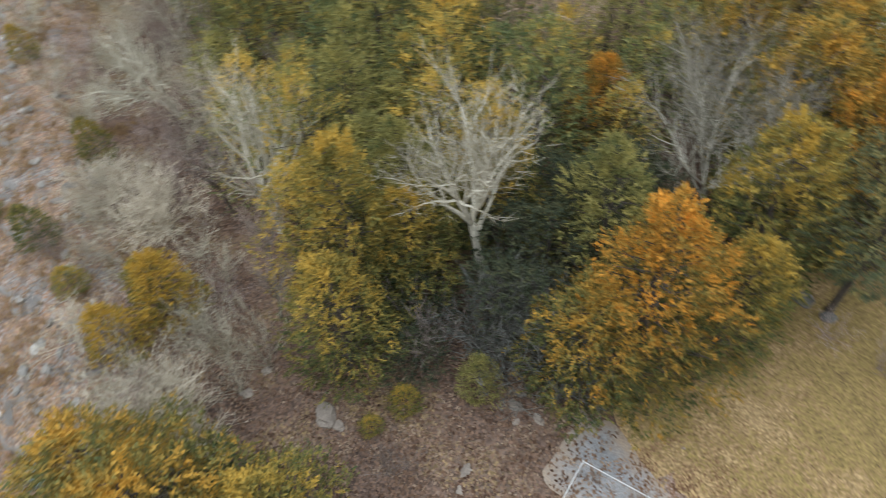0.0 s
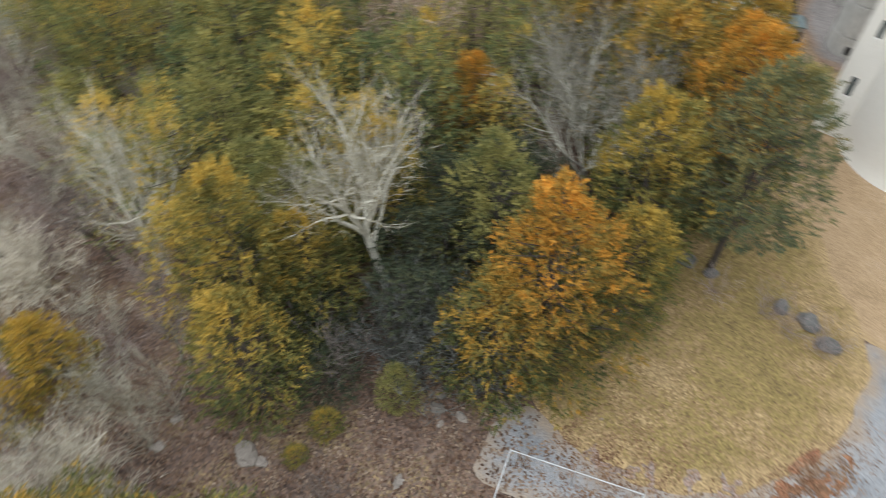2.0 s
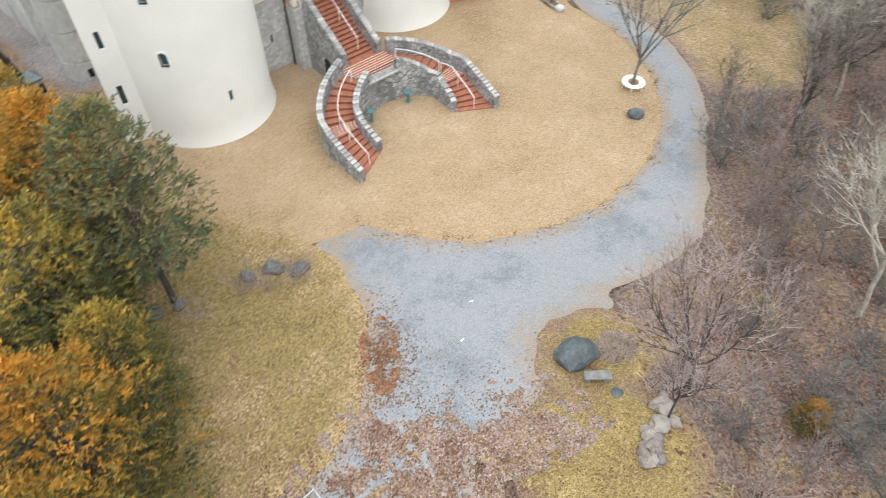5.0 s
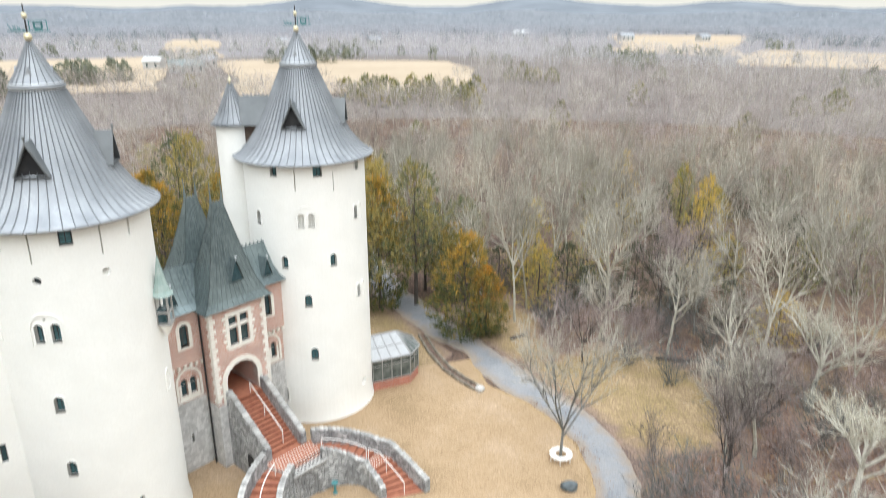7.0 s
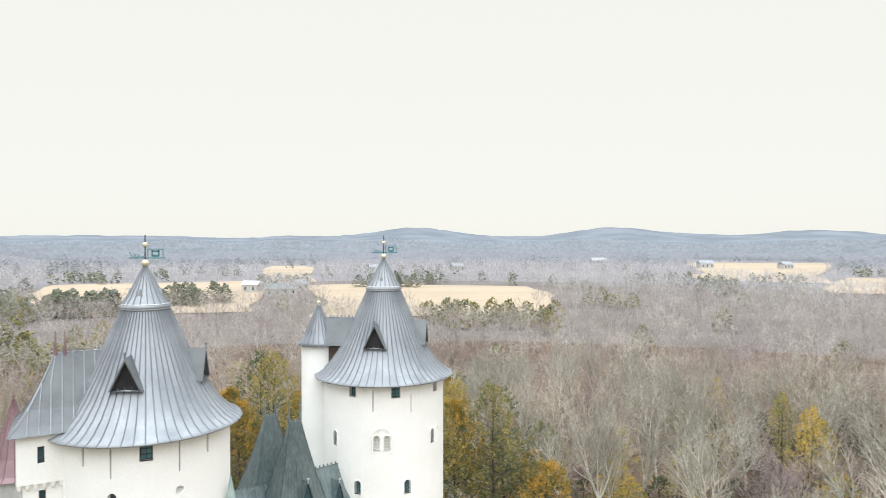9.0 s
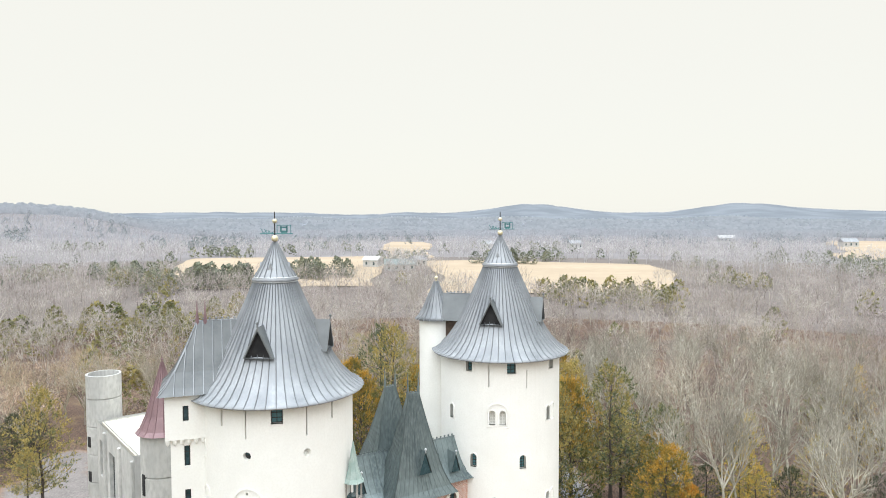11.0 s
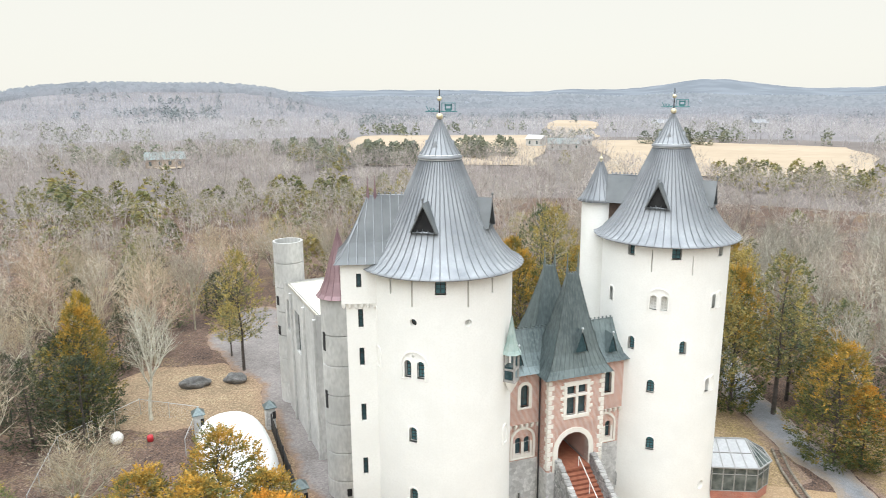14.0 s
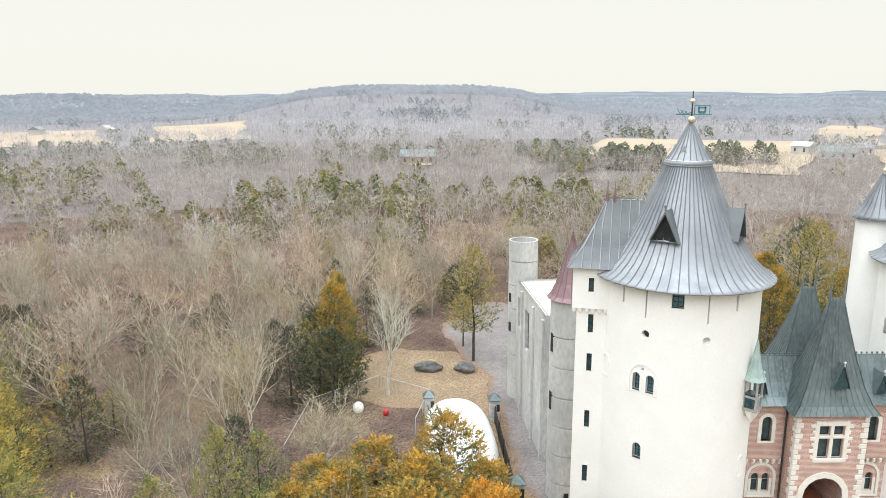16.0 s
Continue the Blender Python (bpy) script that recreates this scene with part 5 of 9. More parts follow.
def wing_roof(x0, x1):
    bm = bmesh.new()
    z0, zr = EAVE + 0.02, 14.35
    prof = [(-1.25, z0), (-0.75, z0 + 0.35), (-0.25, z0 + 1.1), (0.45, zr), (1.15, z0 + 1.1), (1.65, z0 + 0.35), (2.15, z0)]
    ra = [bm.verts.new((x0, y, z)) for y, z in prof]
    rb = [bm.verts.new((x1, y, z)) for y, z in prof]
    for i in range(len(prof) - 1):
        bm.faces.new((ra[i], rb[i], rb[i + 1], ra[i + 1]))
    roof = part("roof", bm, M_COPPER, gate)
    n = int((x1 - x0) / 0.42)
    for j in range(n + 1):
        bm = bmesh.new()
        x = x0 + (x1 - x0) * j / n
        for a, b in zip(prof, prof[1:]):
            tube(bm, (x, *a), (x, *b), 0.03, 0.03, 4, False)
        part("seam", bm, M_COPPER, roof)
    bm = bmesh.new()
    cresting(bm, (x0, 0.45, zr), (x1, 0.45, zr), 0.3, 0.2)
    part("cresting", bm, M_COPPER, roof)


wing_roof(-5.0, GX - 0.8)
wing_roof(GX + 0.8, 5.6)


def gate_dormer(x, y, z, w, h):
    bm = bmesh.new()
    a, b, c = Vector((x - w / 2, y, z)), Vector((x + w / 2, y, z)), Vector((x, y, z + h))
    back = Vector((0, 1.5, 0))
    for p, q in ((a - Vector((0.08, 0, 0.03)), c + Vector((0, 0, 0.1))), (b + Vector((0.08, 0, -0.03)), c + Vector((0, 0, 0.1)))):
        vs = [bm.verts.new(v) for v in (p, q, q + back, p + back)]
        bm.faces.new(vs)
    d = part("dormer", bm, M_COPPER, gate)
    bm = bmesh.new()
    bm.faces.new([bm.verts.new(v + Vector((0, 0.08, 0))) for v in (a, b, c)])
    part("louvre", bm, M_GLASS, d)
    bm = bmesh.new()
    tube(bm, c, c + Vector((0, 0, 0.35)), 0.04, 0.02, 5)
    bmesh.ops.create_icosphere(bm, subdivisions=1, radius=0.09, matrix=Matrix.Translation(c + Vector((0, 0, 0.25))))
    part("finial", bm, M_STEEL, d)


gate_dormer(GX + 0.2, -2.12, 13.2, 0.85, 1.4)
gate_dormer(3.7, -0.95, 12.35, 0.6, 1.2)
gate_dormer(-3.5, -0.95, 12.35, 0.6, 1.2)
bm = bmesh.new()
tube(bm, (GX - 2.22, -0.98, 0.0), (GX - 2.22, -0.98, EAVE), 0.06, 0.06, 8)
part("downpipe", bm, M_IRON, gate, "dark downpipe in the corner")


# ---- copper-roofed oriel on the near tower ----
def oriel():
    e = Vector((-LC[0], -LC[1], 0)).normalized()
    rt = Vector((-e.y, e.x, 0))
    a = radians(63)
    d = e * math.cos(a) + rt * math.sin(a)
    c = d * (TR + 0.32)
    turn = math.degrees(math.atan2(d.y, d.x))
    m = Matrix.Translation(c + Vector((0, 0, 1.885))) @ Matrix.Rotation(radians(turn), 4, "Z") @ Matrix.Diagonal((0.8, 0.8, 0.9, 1))
    bm = bmesh.new()
    for sx in (-1, 1):
        for sy in (-1, 1):
            box(bm, (sx * 0.42, sy * 0.42, 13.4), (0.12, 0.12, 2.0))
    for z in (12.45, 13.25, 14.35):
        for s in (-1, 1):
            box(bm, (s * 0.42, 0, z), (0.1, 0.84, 0.12))
            box(bm, (0, s * 0.42, z), (0.84, 0.1, 0.12))
    box(bm, (0, 0, 12.42), (1.0, 1.0, 0.1))
    o = part("oriel_frame", bm, M_GREYWOOD, tower_l, "weathered grey timber oriel cage")
    o.matrix_basis = m
    bm = bmesh.new()
    box(bm, (-0.1, 0, 13.0), (0.6, 0.8, 0.9))
    o2 = part("oriel_panel", bm, M_GLASS, tower_l)
    o2.matrix_basis = m
    bm = bmesh.new()
    prof = [(0.80, 14.35), (0.60, 14.6), (0.38, 15.2), (0.2, 16.0), (0.02, 16.9)]
    for (r0, z0), (r1, z1) in zip(prof, prof[1:]):
        va = [bm.verts.new((r0 * math.cos(k * math.tau / 8), r0 * math.sin(k * math.tau / 8), z0)) for k in range(8)]
        vb = [bm.verts.new((r1 * math.cos(k * math.tau / 8), r1 * math.sin(k * math.tau / 8), z1)) for k in range(8)]
        for k in range(8):
            bm.faces.new((va[k], va[(k + 1) % 8], vb[(k + 1) % 8], vb[k]))
    o3 = part("oriel_roof", bm, M_VERDIGRIS, tower_l, "pale green verdigris copper spire")
    o3.matrix_basis = m
    for k in range(8):
        bm = bmesh.new()
        c0, s0 = math.cos(k * math.tau / 8), math.sin(k * math.tau / 8)
        for (r0, z0), (r1, z1) in zip(prof, prof[1:]):
            tube(bm, (r0 * c0, r0 * s0, z0), (r1 * c0, r1 * s0, z1), 0.03, 0.025, 4)
        part("rib", bm, M_VERDIGRIS, o3)
    bm = bmesh.new()
    lathe(bm, [(0.05, 11.5), (0.35, 12.0), (0.55, 12.38)], 10)
    o4 = part("oriel_bracket", bm, M_WHITE, tower_l)
    o4.matrix_basis = m


oriel()


# ---- horseshoe stairs ----
stair = thing("horseshoe_staircase", "horseshoe staircase of red brick steps between grey rubble stone parapets", "staircase", (-1.22, 43.9, 0), 30.5)
RISE = 0.18
LANDING = 13 * RISE
N_STRAIGHT, GOING = 15, 0.29
FOOT = N_STRAIGHT * GOING


def hs_outer(t):
    """The outer edge of one arm, t from 0 on the axis to 1 at the foot; (sideways, forward)."""
    if t < 0.75:
        a = t / 0.75 * math.pi / 2
        return 5.9 * math.sin(a), 9.1 - 4.75 * math.cos(a)
    k = (t - 0.75) / 0.25
    return 5.9 - 0.15 * k * k, 9.1 + 3.0 * k


def hs_inner(t):
    if t < 0.75:
        a = t / 0.75 * math.pi / 2
        return 3.05 * math.sin(a), 8.9 - 2.05 * math.cos(a)
    k = (t - 0.75) / 0.25
    return 3.05 - 0.15 * k * k, 8.9 + 1.6 * k


T0 = 0.16
STEP_T = [T0 + (0.56 - T0) * i / 7 for i in range(8)] + [0.72 + 0.28 * i / 6 for i in range(7)]


def step_height(t):
    """The height of the tread at t."""
    if t < T0:
        return LANDING
    k = sum(1 for s in STEP_T if s <= t + 1e-6)
    return LANDING - RISE * min(12, k - (0 if t < 0.72 else 1) if t >= 0.56 else k)


def slope(t):
    """A smooth height for parapets and rails."""
    a, b = max(0.0, t - 0.06), min(1.0, t + 0.06)
    return sum(step_height(a + (b - a) * i / 8) for i in range(9)) / 9


def prism(bm, pts, z0, z1):
    lo = [bm.verts.new((x, -y, z0)) for x, y in pts]
    hi = [bm.verts.new((x, -y, z1)) for x, y in pts]
    n = len(pts)
    bm.faces.new(hi)
    bm.faces.new(lo[::-1])
    for i in range(n):
        bm.faces.new((lo[i], lo[(i + 1) % n], hi[(i + 1) % n], hi[i]))


def build_stairs():
    for i in range(N_STRAIGHT):
        bm = bmesh.new()
        z = FLOOR - RISE * 0.97 * i
        box(bm, (0, -(i + 0.5) * GOING, z / 2 - RISE / 2), (2.3, GOING, z - RISE), 0, 0)
        box(bm, (0, -(i + 0.53) * GOING, z - RISE - 0.02), (2.3, GOING + 0.04, 0.05), 0, 0)
        two_tone(part("step", bm, M_STEP, stair), M_RISER)
    bm = bmesh.new()
    k = 8
    ring = [(hs_outer(-0)[0], 0)]
    out = [hs_outer(T0 * i / k) for i in range(k + 1)]
    inn = [hs_inner(T0 * i / k) for i in range(k + 1)]
    poly = [(-x, y) for x, y in out[::-1]] + out[1:] + inn[::-1] + [(-x, y) for x, y in inn[1:]]
    prism(bm, poly, 0.0, LANDING)
    two_tone(part("landing", bm, M_STEP, stair, "brick landing set with white tiles"), M_STONE)
    for s in (-1, 1):
        for i in range(14):
            if i == 7:
                ta, tb = 0.56, 0.72
            elif i < 7:
                ta, tb = STEP_T[i], STEP_T[i + 1]
            else:
                ta, tb = STEP_T[i], STEP_T[min(14, i + 1)]
            if tb - ta < 1e-4:
                continue
            z = LANDING - RISE * (i + 1 if i < 8 else i)
            z = max(0.06, LANDING - RISE * (i + 1) * 13 / 14.0)
            m = 3
            o = [hs_outer(ta + (tb - ta) * j / m) for j in range(m + 1)]
            q = [hs_inner(ta + (tb - ta) * j / m) for j in range(m + 1)]
            bm = bmesh.new()
            o, q = [Vector(a).lerp(Vector(b), 0.05) for a, b in zip(o, q)], [Vector(b).lerp(Vector(a), 0.06) for a, b in zip(o, q)]
            pts = [(s * x, y) for x, y in o + q[::-1]]
            prism(bm, pts if s > 0 else pts[::-1], 0.0, z)
            two_tone(part("landing" if i == 7 else "step", bm, M_STEP, stair), M_RISER)


build_stairs()


def arm_z(t):
    """The height of the walking line."""
    if t < T0:
        return LANDING
    ks = [s for s in STEP_T if s <= t]
    if t < 0.56:
        f = 7 * (t - T0) / (0.56 - T0)
    elif t < 0.72:
        f = 7.3
    else:
        f = 8 + 6 * (t - 0.72) / 0.28
    return max(0.0, LANDING - RISE * 13 / 14 * f)


def parapet(edge, t0, t1, inward, s, height=0.85, thick=0.40, n=40):
    """A rubble wall along one edge of an arm, with separate coping stones."""
    bm = bmesh.new()
    rows = []
    path = []
    for i in range(n + 1):
        t = t0 + (t1 - t0) * i / n
        x, y = edge(t)
        x2, y2 = edge(min(1.0, t + 0.01)) if t < 0.99 else edge(t)
        xm, ym = edge(max(0.0, t - 0.01))
        d = Vector((x2 - xm, y2 - ym, 0)).normalized()
        nrm = Vector((d.y, -d.x, 0)) * inward
        z = arm_z(t) + height
        p, q = Vector((x, y, 0)), Vector((x, y, 0)) + nrm * thick
        path.append((p.lerp(q, 0.5), d, z))
        rows.append([bm.verts.new((s * a.x, -a.y, h)) for a, h in ((p, -0.1), (p, z), (q, z), (q, -0.1))])
    for a, b in zip(rows, rows[1:]):
        for i in range(3):
            bm.faces.new((a[i], b[i], b[i + 1], a[i + 1]))
    bm.faces.new(rows[0])
    bm.faces.new(rows[-1])
    wall = part("parapet", bm, M_STONE, stair, "grey rubble stone parapet")
    # coping stones
    rnd = random.Random(int(t0 * 100) + 7 * (s > 0) + 3 * (inward > 0))
    length = sum((b[0] - a[0]).length for a, b in zip(path, path[1:]))
    k = int(length / 0.27)
    for i in range(k):
        f = (i + 0.5) / k * n
        a, b = path[int(f)], path[min(n, int(f) + 1)]
        c = a[0].lerp(b[0], f - int(f))
        z = a[2] + (b[2] - a[2]) * (f - int(f))
        bm = bmesh.new()
        box(bm, (0, 0, 0), (0.262 + rnd.uniform(-0.02, 0.02), thick + rnd.uniform(-0.03, 0.03), 0.07 + rnd.uniform(0, 0.07)), 0, 0.03)
        ob = part("coping_stone", bm, M_CAP, wall)
        dd = Vector((s * (b[0].x - a[0].x), -(b[0].y - a[0].y), b[2] - a[2]))
        ob.matrix_basis = Matrix.Translation((s * c.x, -c.y, z + 0.05)) @ dd.to_track_quat("X", "Z").to_matrix().to_4x4() @ pose(0, 0, 0, rnd.uniform(-3, 3), rnd.uniform(-3, 3), rnd.uniform(-6, 6))


for s in (-1, 1):
    parapet(hs_outer, 0.155, 1.0, -1, s, 0.9)
    parapet(hs_inner, 0.17, 1.0, 1, s, 0.8)


def flight_parapet(s):
    bm = bmesh.new()
    x0, x1 = s * 1.15, s * 1.55
    pr = [(-0.02, -0.1), (-0.02, FLOOR + 0.75), (0.25, FLOOR + 0.75), (FOOT + 0.15, LANDING + 0.85), (FOOT + 0.25, LANDING + 0.85), (FOOT + 0.25, -0.1)]
    a = [bm.verts.new((x0, -y, z)) for y, z in pr]
    b = [bm.verts.new((x1, -y, z)) for y, z in pr]
    n = len(pr)
    bm.faces.new(a)
    bm.faces.new(b[::-1])
    for i in range(n):
        bm.faces.new((a[i], a[(i + 1) % n], b[(i + 1) % n], b[i]))
    wall = part("parapet", bm, M_STONE, stair, "grey rubble stone flank wall of the flight")
    rnd = random.Random(5 + s)
    k = 20
    for i in range(k):
        y = 0.3 + (FOOT - 0.1) * (i + 0.5) / k
        f = (i + 0.5) / k
        z = FLOOR + 0.75 + (LANDING + 0.1 - FLOOR) * f
        bm = bmesh.new()
        box(bm, (0, 0, 0), (0.42 + rnd.uniform(-0.04, 0.02), 0.235, 0.09 + rnd.uniform(0, 0.06)), 0, 0.03)
        ob = part("coping_stone", bm, M_CAP, wall)
        ob.matrix_basis = pose(s * 1.35, -y, z + 0.06, math.degrees(math.atan2(FLOOR - LANDING, FOOT)), 0, rnd.uniform(-4, 4))
    if s < 0:
        bm = bmesh.new()
        pane_mesh(bm, lambda x, z, d: Vector((x1 - 0.02, -x, z)), (2.6, 0.0, 0.8, 2.0, True), 0)
        part("doorway", bm, M_DARK, wall, "dark arched doorway under the flight")


flight_parapet(-1)
flight_parapet(1)


def rail(pts, posts):
    bm = bmesh.new()
    for a, b in zip(pts, pts[1:]):
        tube(bm, a, b, 0.035, 0.035, 6)
    r = part("handrail", bm, M_RAIL, stair, "white painted handrail")
    for i in posts:
        bm = bmesh.new()
        p = Vector(pts[i])
        tube(bm, p - Vector((0, 0, 0.9)), p, 0.03, 0.03, 6)
        part("post", bm, M_RAIL, r)


rail([(0.25, -0.2 - i * 0.4, FLOOR + 0.85 - (FLOOR - LANDING) * (0.2 + 0.4 * i) / FOOT) for i in range(10)], (0, 4, 9))
for s in (-1, 1):
    for ta, tb in ((0.2, 0.56), (0.58, 0.98)):
        pts = []
        for i in range(13):
            t = ta + (tb - ta) * i / 12
            o, q = Vector(hs_outer(t)), Vector(hs_inner(t))
            c = o.lerp(q, 0.5)
            pts.append((s * c.x, -c.y, arm_z(t) + 0.85))
        rail(pts, (0, 12) if ta < 0.5 else (0, 6, 12))


def balcony():
    """The grotto wall and balustrade between the arms, under the landing."""
    def put(x, z, d):
        return Vector((x, -(6.92 + 0.10 * x * x) + d, z))
    arch = (0.25, 0.0, 0.75, 1.75, True)
    bm = bmesh.new()
    wall_with_openings(bm, put, -1.3, 1.3, -0.1, LANDING - 0.12, [arch], 0.35, [-1, -0.6, 0.7, 1.0])
    w = part("grotto_wall", bm, M_STONE, stair)
    bm = bmesh.new()
    pane_mesh(bm, put, arch, 0.3)
    part("niche_back", bm, M_PALESTONE, w, "pale niche in the grotto wall")
    bm = bmesh.new()
    box(bm, (0, -6.75, LANDING - 0.05), (2.5, 0.7, 0.14), 0, 0.02)
    part("slab", bm, M_CAP, w)
    bm = bmesh.new()
    for i in range(22):
        x = -1.1 + 2.2 * i / 21
        tube(bm, (x, -6.95, LANDING), (x, -6.95, LANDING + 0.75), 0.012, 0.012, 4)
    tube(bm, (-1.15, -6.95, LANDING + 0.77), (1.15, -6.95, LANDING + 0.77), 0.025, 0.025, 5)
    part("balustrade", bm, M_IRON, w, "thin black iron balustrade")


balcony()
for x in (-1.75, 1.35):
    ped = thing("pedestal_fountain", "small teal-green metal pedestal against the grotto wall", "pedestal")
    ped.matrix_basis = stair.matrix_basis @ pose(x, -7.62 - 0.08 * abs(x), 0)
    bm = bmesh.new()
    lathe(bm, [(0.22, 0), (0.22, 0.12), (0.11, 0.2), (0.10, 0.8), (0.2, 0.92), (0.28, 1.05), (0.0, 1.05)], 14)
    part("column", bm, M_TEAL, ped)
    bm = bmesh.new()
    lathe(bm, [(0.28, 1.05), (0.32, 1.12), (0.24, 1.16), (0.0, 1.1)], 14)
    part("bowl", bm, M_TEAL, ped)
    ped.scale = (0.75, 0.75, 0.75)
# white tile dots on the landings
bm = bmesh.new()
for i in range(-9, 10):
    for j in range(9):
        x, y = i * 0.2 + (0.1 if j % 2 else 0), 4.75 + 0.24 * j
        if abs(x) < hs_outer(T0)[0] - 0.15 - 0.2 * max(0, y - 5.2) and y < 6.7:
            box(bm, (x, -y, LANDING + 0.004), (0.085, 0.085, 0.008), 45)
for s in (-1, 1):
    for i in range(1, 6):
        for j in range(1, 12):
            t = 0.56 + 0.16 * i / 6
            o, q = Vector(hs_outer(t)), Vector(hs_inner(t))
            c = q.lerp(o, j / 12)
            box(bm, (s * c.x, -c.y, LANDING - RISE * 8 * 13 / 14 + 0.004), (0.085, 0.085, 0.008), 45)
tagged(part("tile_inlay", bm, M_TILEW, stair, "small white tiles set in brick"), kind="stuff")


# ---- unfinished concrete wing behind the near tower ----
def concrete_wing():
    t = thing("concrete_building", "unfinished raw concrete block with round corner towers and pale roof", "building", (*MID, 0), 38.22)
    # local x along the towers, y to the back
    put = flat(-13.1, 26.3, 0, -1)
    wins = [(1.5, 8.2, 1.3, 3.0, False), (4.9, 7.2, 1.7, 3.8, False)]
    bm = bmesh.new()
    wall_with_openings(bm, put, 0, 11.6, -0.3, 12.6, wins, 0.4, zs=(4.2, 8.4))
    part("side_wall", bm, M_CONCRETE, t)
    for o in wins:
        add_window(t, put, o, 0, None, 0, 0.32, (0, 1))
    bm = bmesh.new()
    put2 = flat(-13.1, 14.7, 1, 0)
    wall_with_openings(bm, put2, 0, 8.0, -0.3, 12.6, [], 0.4)
    put3 = flat(-5.1, 26.3, -1, 0)
    wall_with_openings(bm, put3, 0, 8.0, -0.3, 12.6, [], 0.4)
    put4 = flat(-5.1, 14.7, 0, 1)
    wall_with_openings(bm, put4, 0, 11.6, -0.3, 12.6, [], 0.4)
    part("rear_wall", bm, M_CONCRETE, t)
    bm = bmesh.new()
    box(bm, (-9.1, 20.5, 12.35), (7.4, 11.0, 0.25))
    part("flat_roof", bm, M_PALECON, t, "pale flat roof")
    for y in (15.0, 18.6, 23.3):
        bm = bmesh.new()
        box(bm, (-13.2, y, 6.1), (0.25, 0.35, 12.4), 0, 0.04)
        part("pier", bm, M_CONCRETE, t)
    return t


concrete_wing()


def drum(name, label, at, r, top, joints, windows, roof=None):
    """A round tower of stacked concrete rings."""
    t = thing(name, label, "tower", (*at, 0))
    prev = -0.3
    for z in joints + [top]:
        bm = bmesh.new()
        last = z == top
        pr = [(r, prev + 0.06), (r, z - 0.06), (r - 0.14, z)] if not (last and not roof) else [(r, prev + 0.06), (r, z), (r - 0.18, z), (r - 0.18, z - 2.5), (0, z - 2.5)]
        lathe(bm, [(r - 0.14, prev)] + pr, 32)
        part("ring", bm, M_CONCRETE, t)
        prev = z
    e = Vector((-at[0], -at[1], 0)).normalized()
    rt = Vector((-e.y, e.x, 0))
    for a, z, w, h in windows:
        d = e * math.cos(radians(a)) + rt * math.sin(radians(a))
        bm = bmesh.new()
        box(bm, d * (r - 0.12) + Vector((0, 0, z)), (0.3, w, h), math.degrees(math.atan2(d.y, d.x)))
        part("opening", bm, M_DARK, t)
    if roof:
        bm = bmesh.new()
        lathe(bm, roof, 16)
        rf = part("roof", bm, M_REDROOF, t, "dull red metal bell-cast cone")
        me = seam_mesh("seam", roof, 0.025, 0.04, M_REDROOF)
        for k in range(16):
            share("seam", me, rf, Matrix.Rotation(k * math.tau / 16, 4, "Z"))
        bm = bmesh.new()
        tube(bm, (0, 0, roof[-1][1] - 0.1), (0, 0, roof[-1][1] + 0.55), 0.05, 0.02, 6)
        bmesh.ops.create_icosphere(bm, subdivisions=1, radius=0.1, matrix=Matrix.Translation((0, 0, roof[-1][1] + 0.2)))
        part("finial", bm, M_REDROOF, rf)
    return t


drum("concrete_tower", "open-topped round raw concrete tower of stacked rings", (-29.4, 59.8), 1.42, 16.2, [2.2, 4.6, 7.0, 9.4, 11.8, 14.2],
     [(10, 1.0, 0.3, 0.45), (-60, 7.5, 0.4, 0.9), (-60, 10.5, 0.4, 0.9)])
drum("concrete_turret", "round raw concrete turret with a dull red metal spire", (-18.35, 45.2), 1.45, 15.8, [1.5, 3.8, 6.1, 8.4, 10.7, 13.0],
     [(40, 12.7, 0.75, 1.4), (40, 9.2, 0.75, 1.4), (40, 5.6, 0.75, 1.4), (40, 2.2, 0.75, 1.4), (-60, 12.5, 0.3, 1.4), (-60, 8.0, 0.3, 1.4), (5, 0.6, 0.35, 0.6)],
     [(1.4, 15.75), (1.72, 15.75), (1.45, 16.0), (1.05, 16.9), (0.65, 18.3), (0.05, 20.3)])


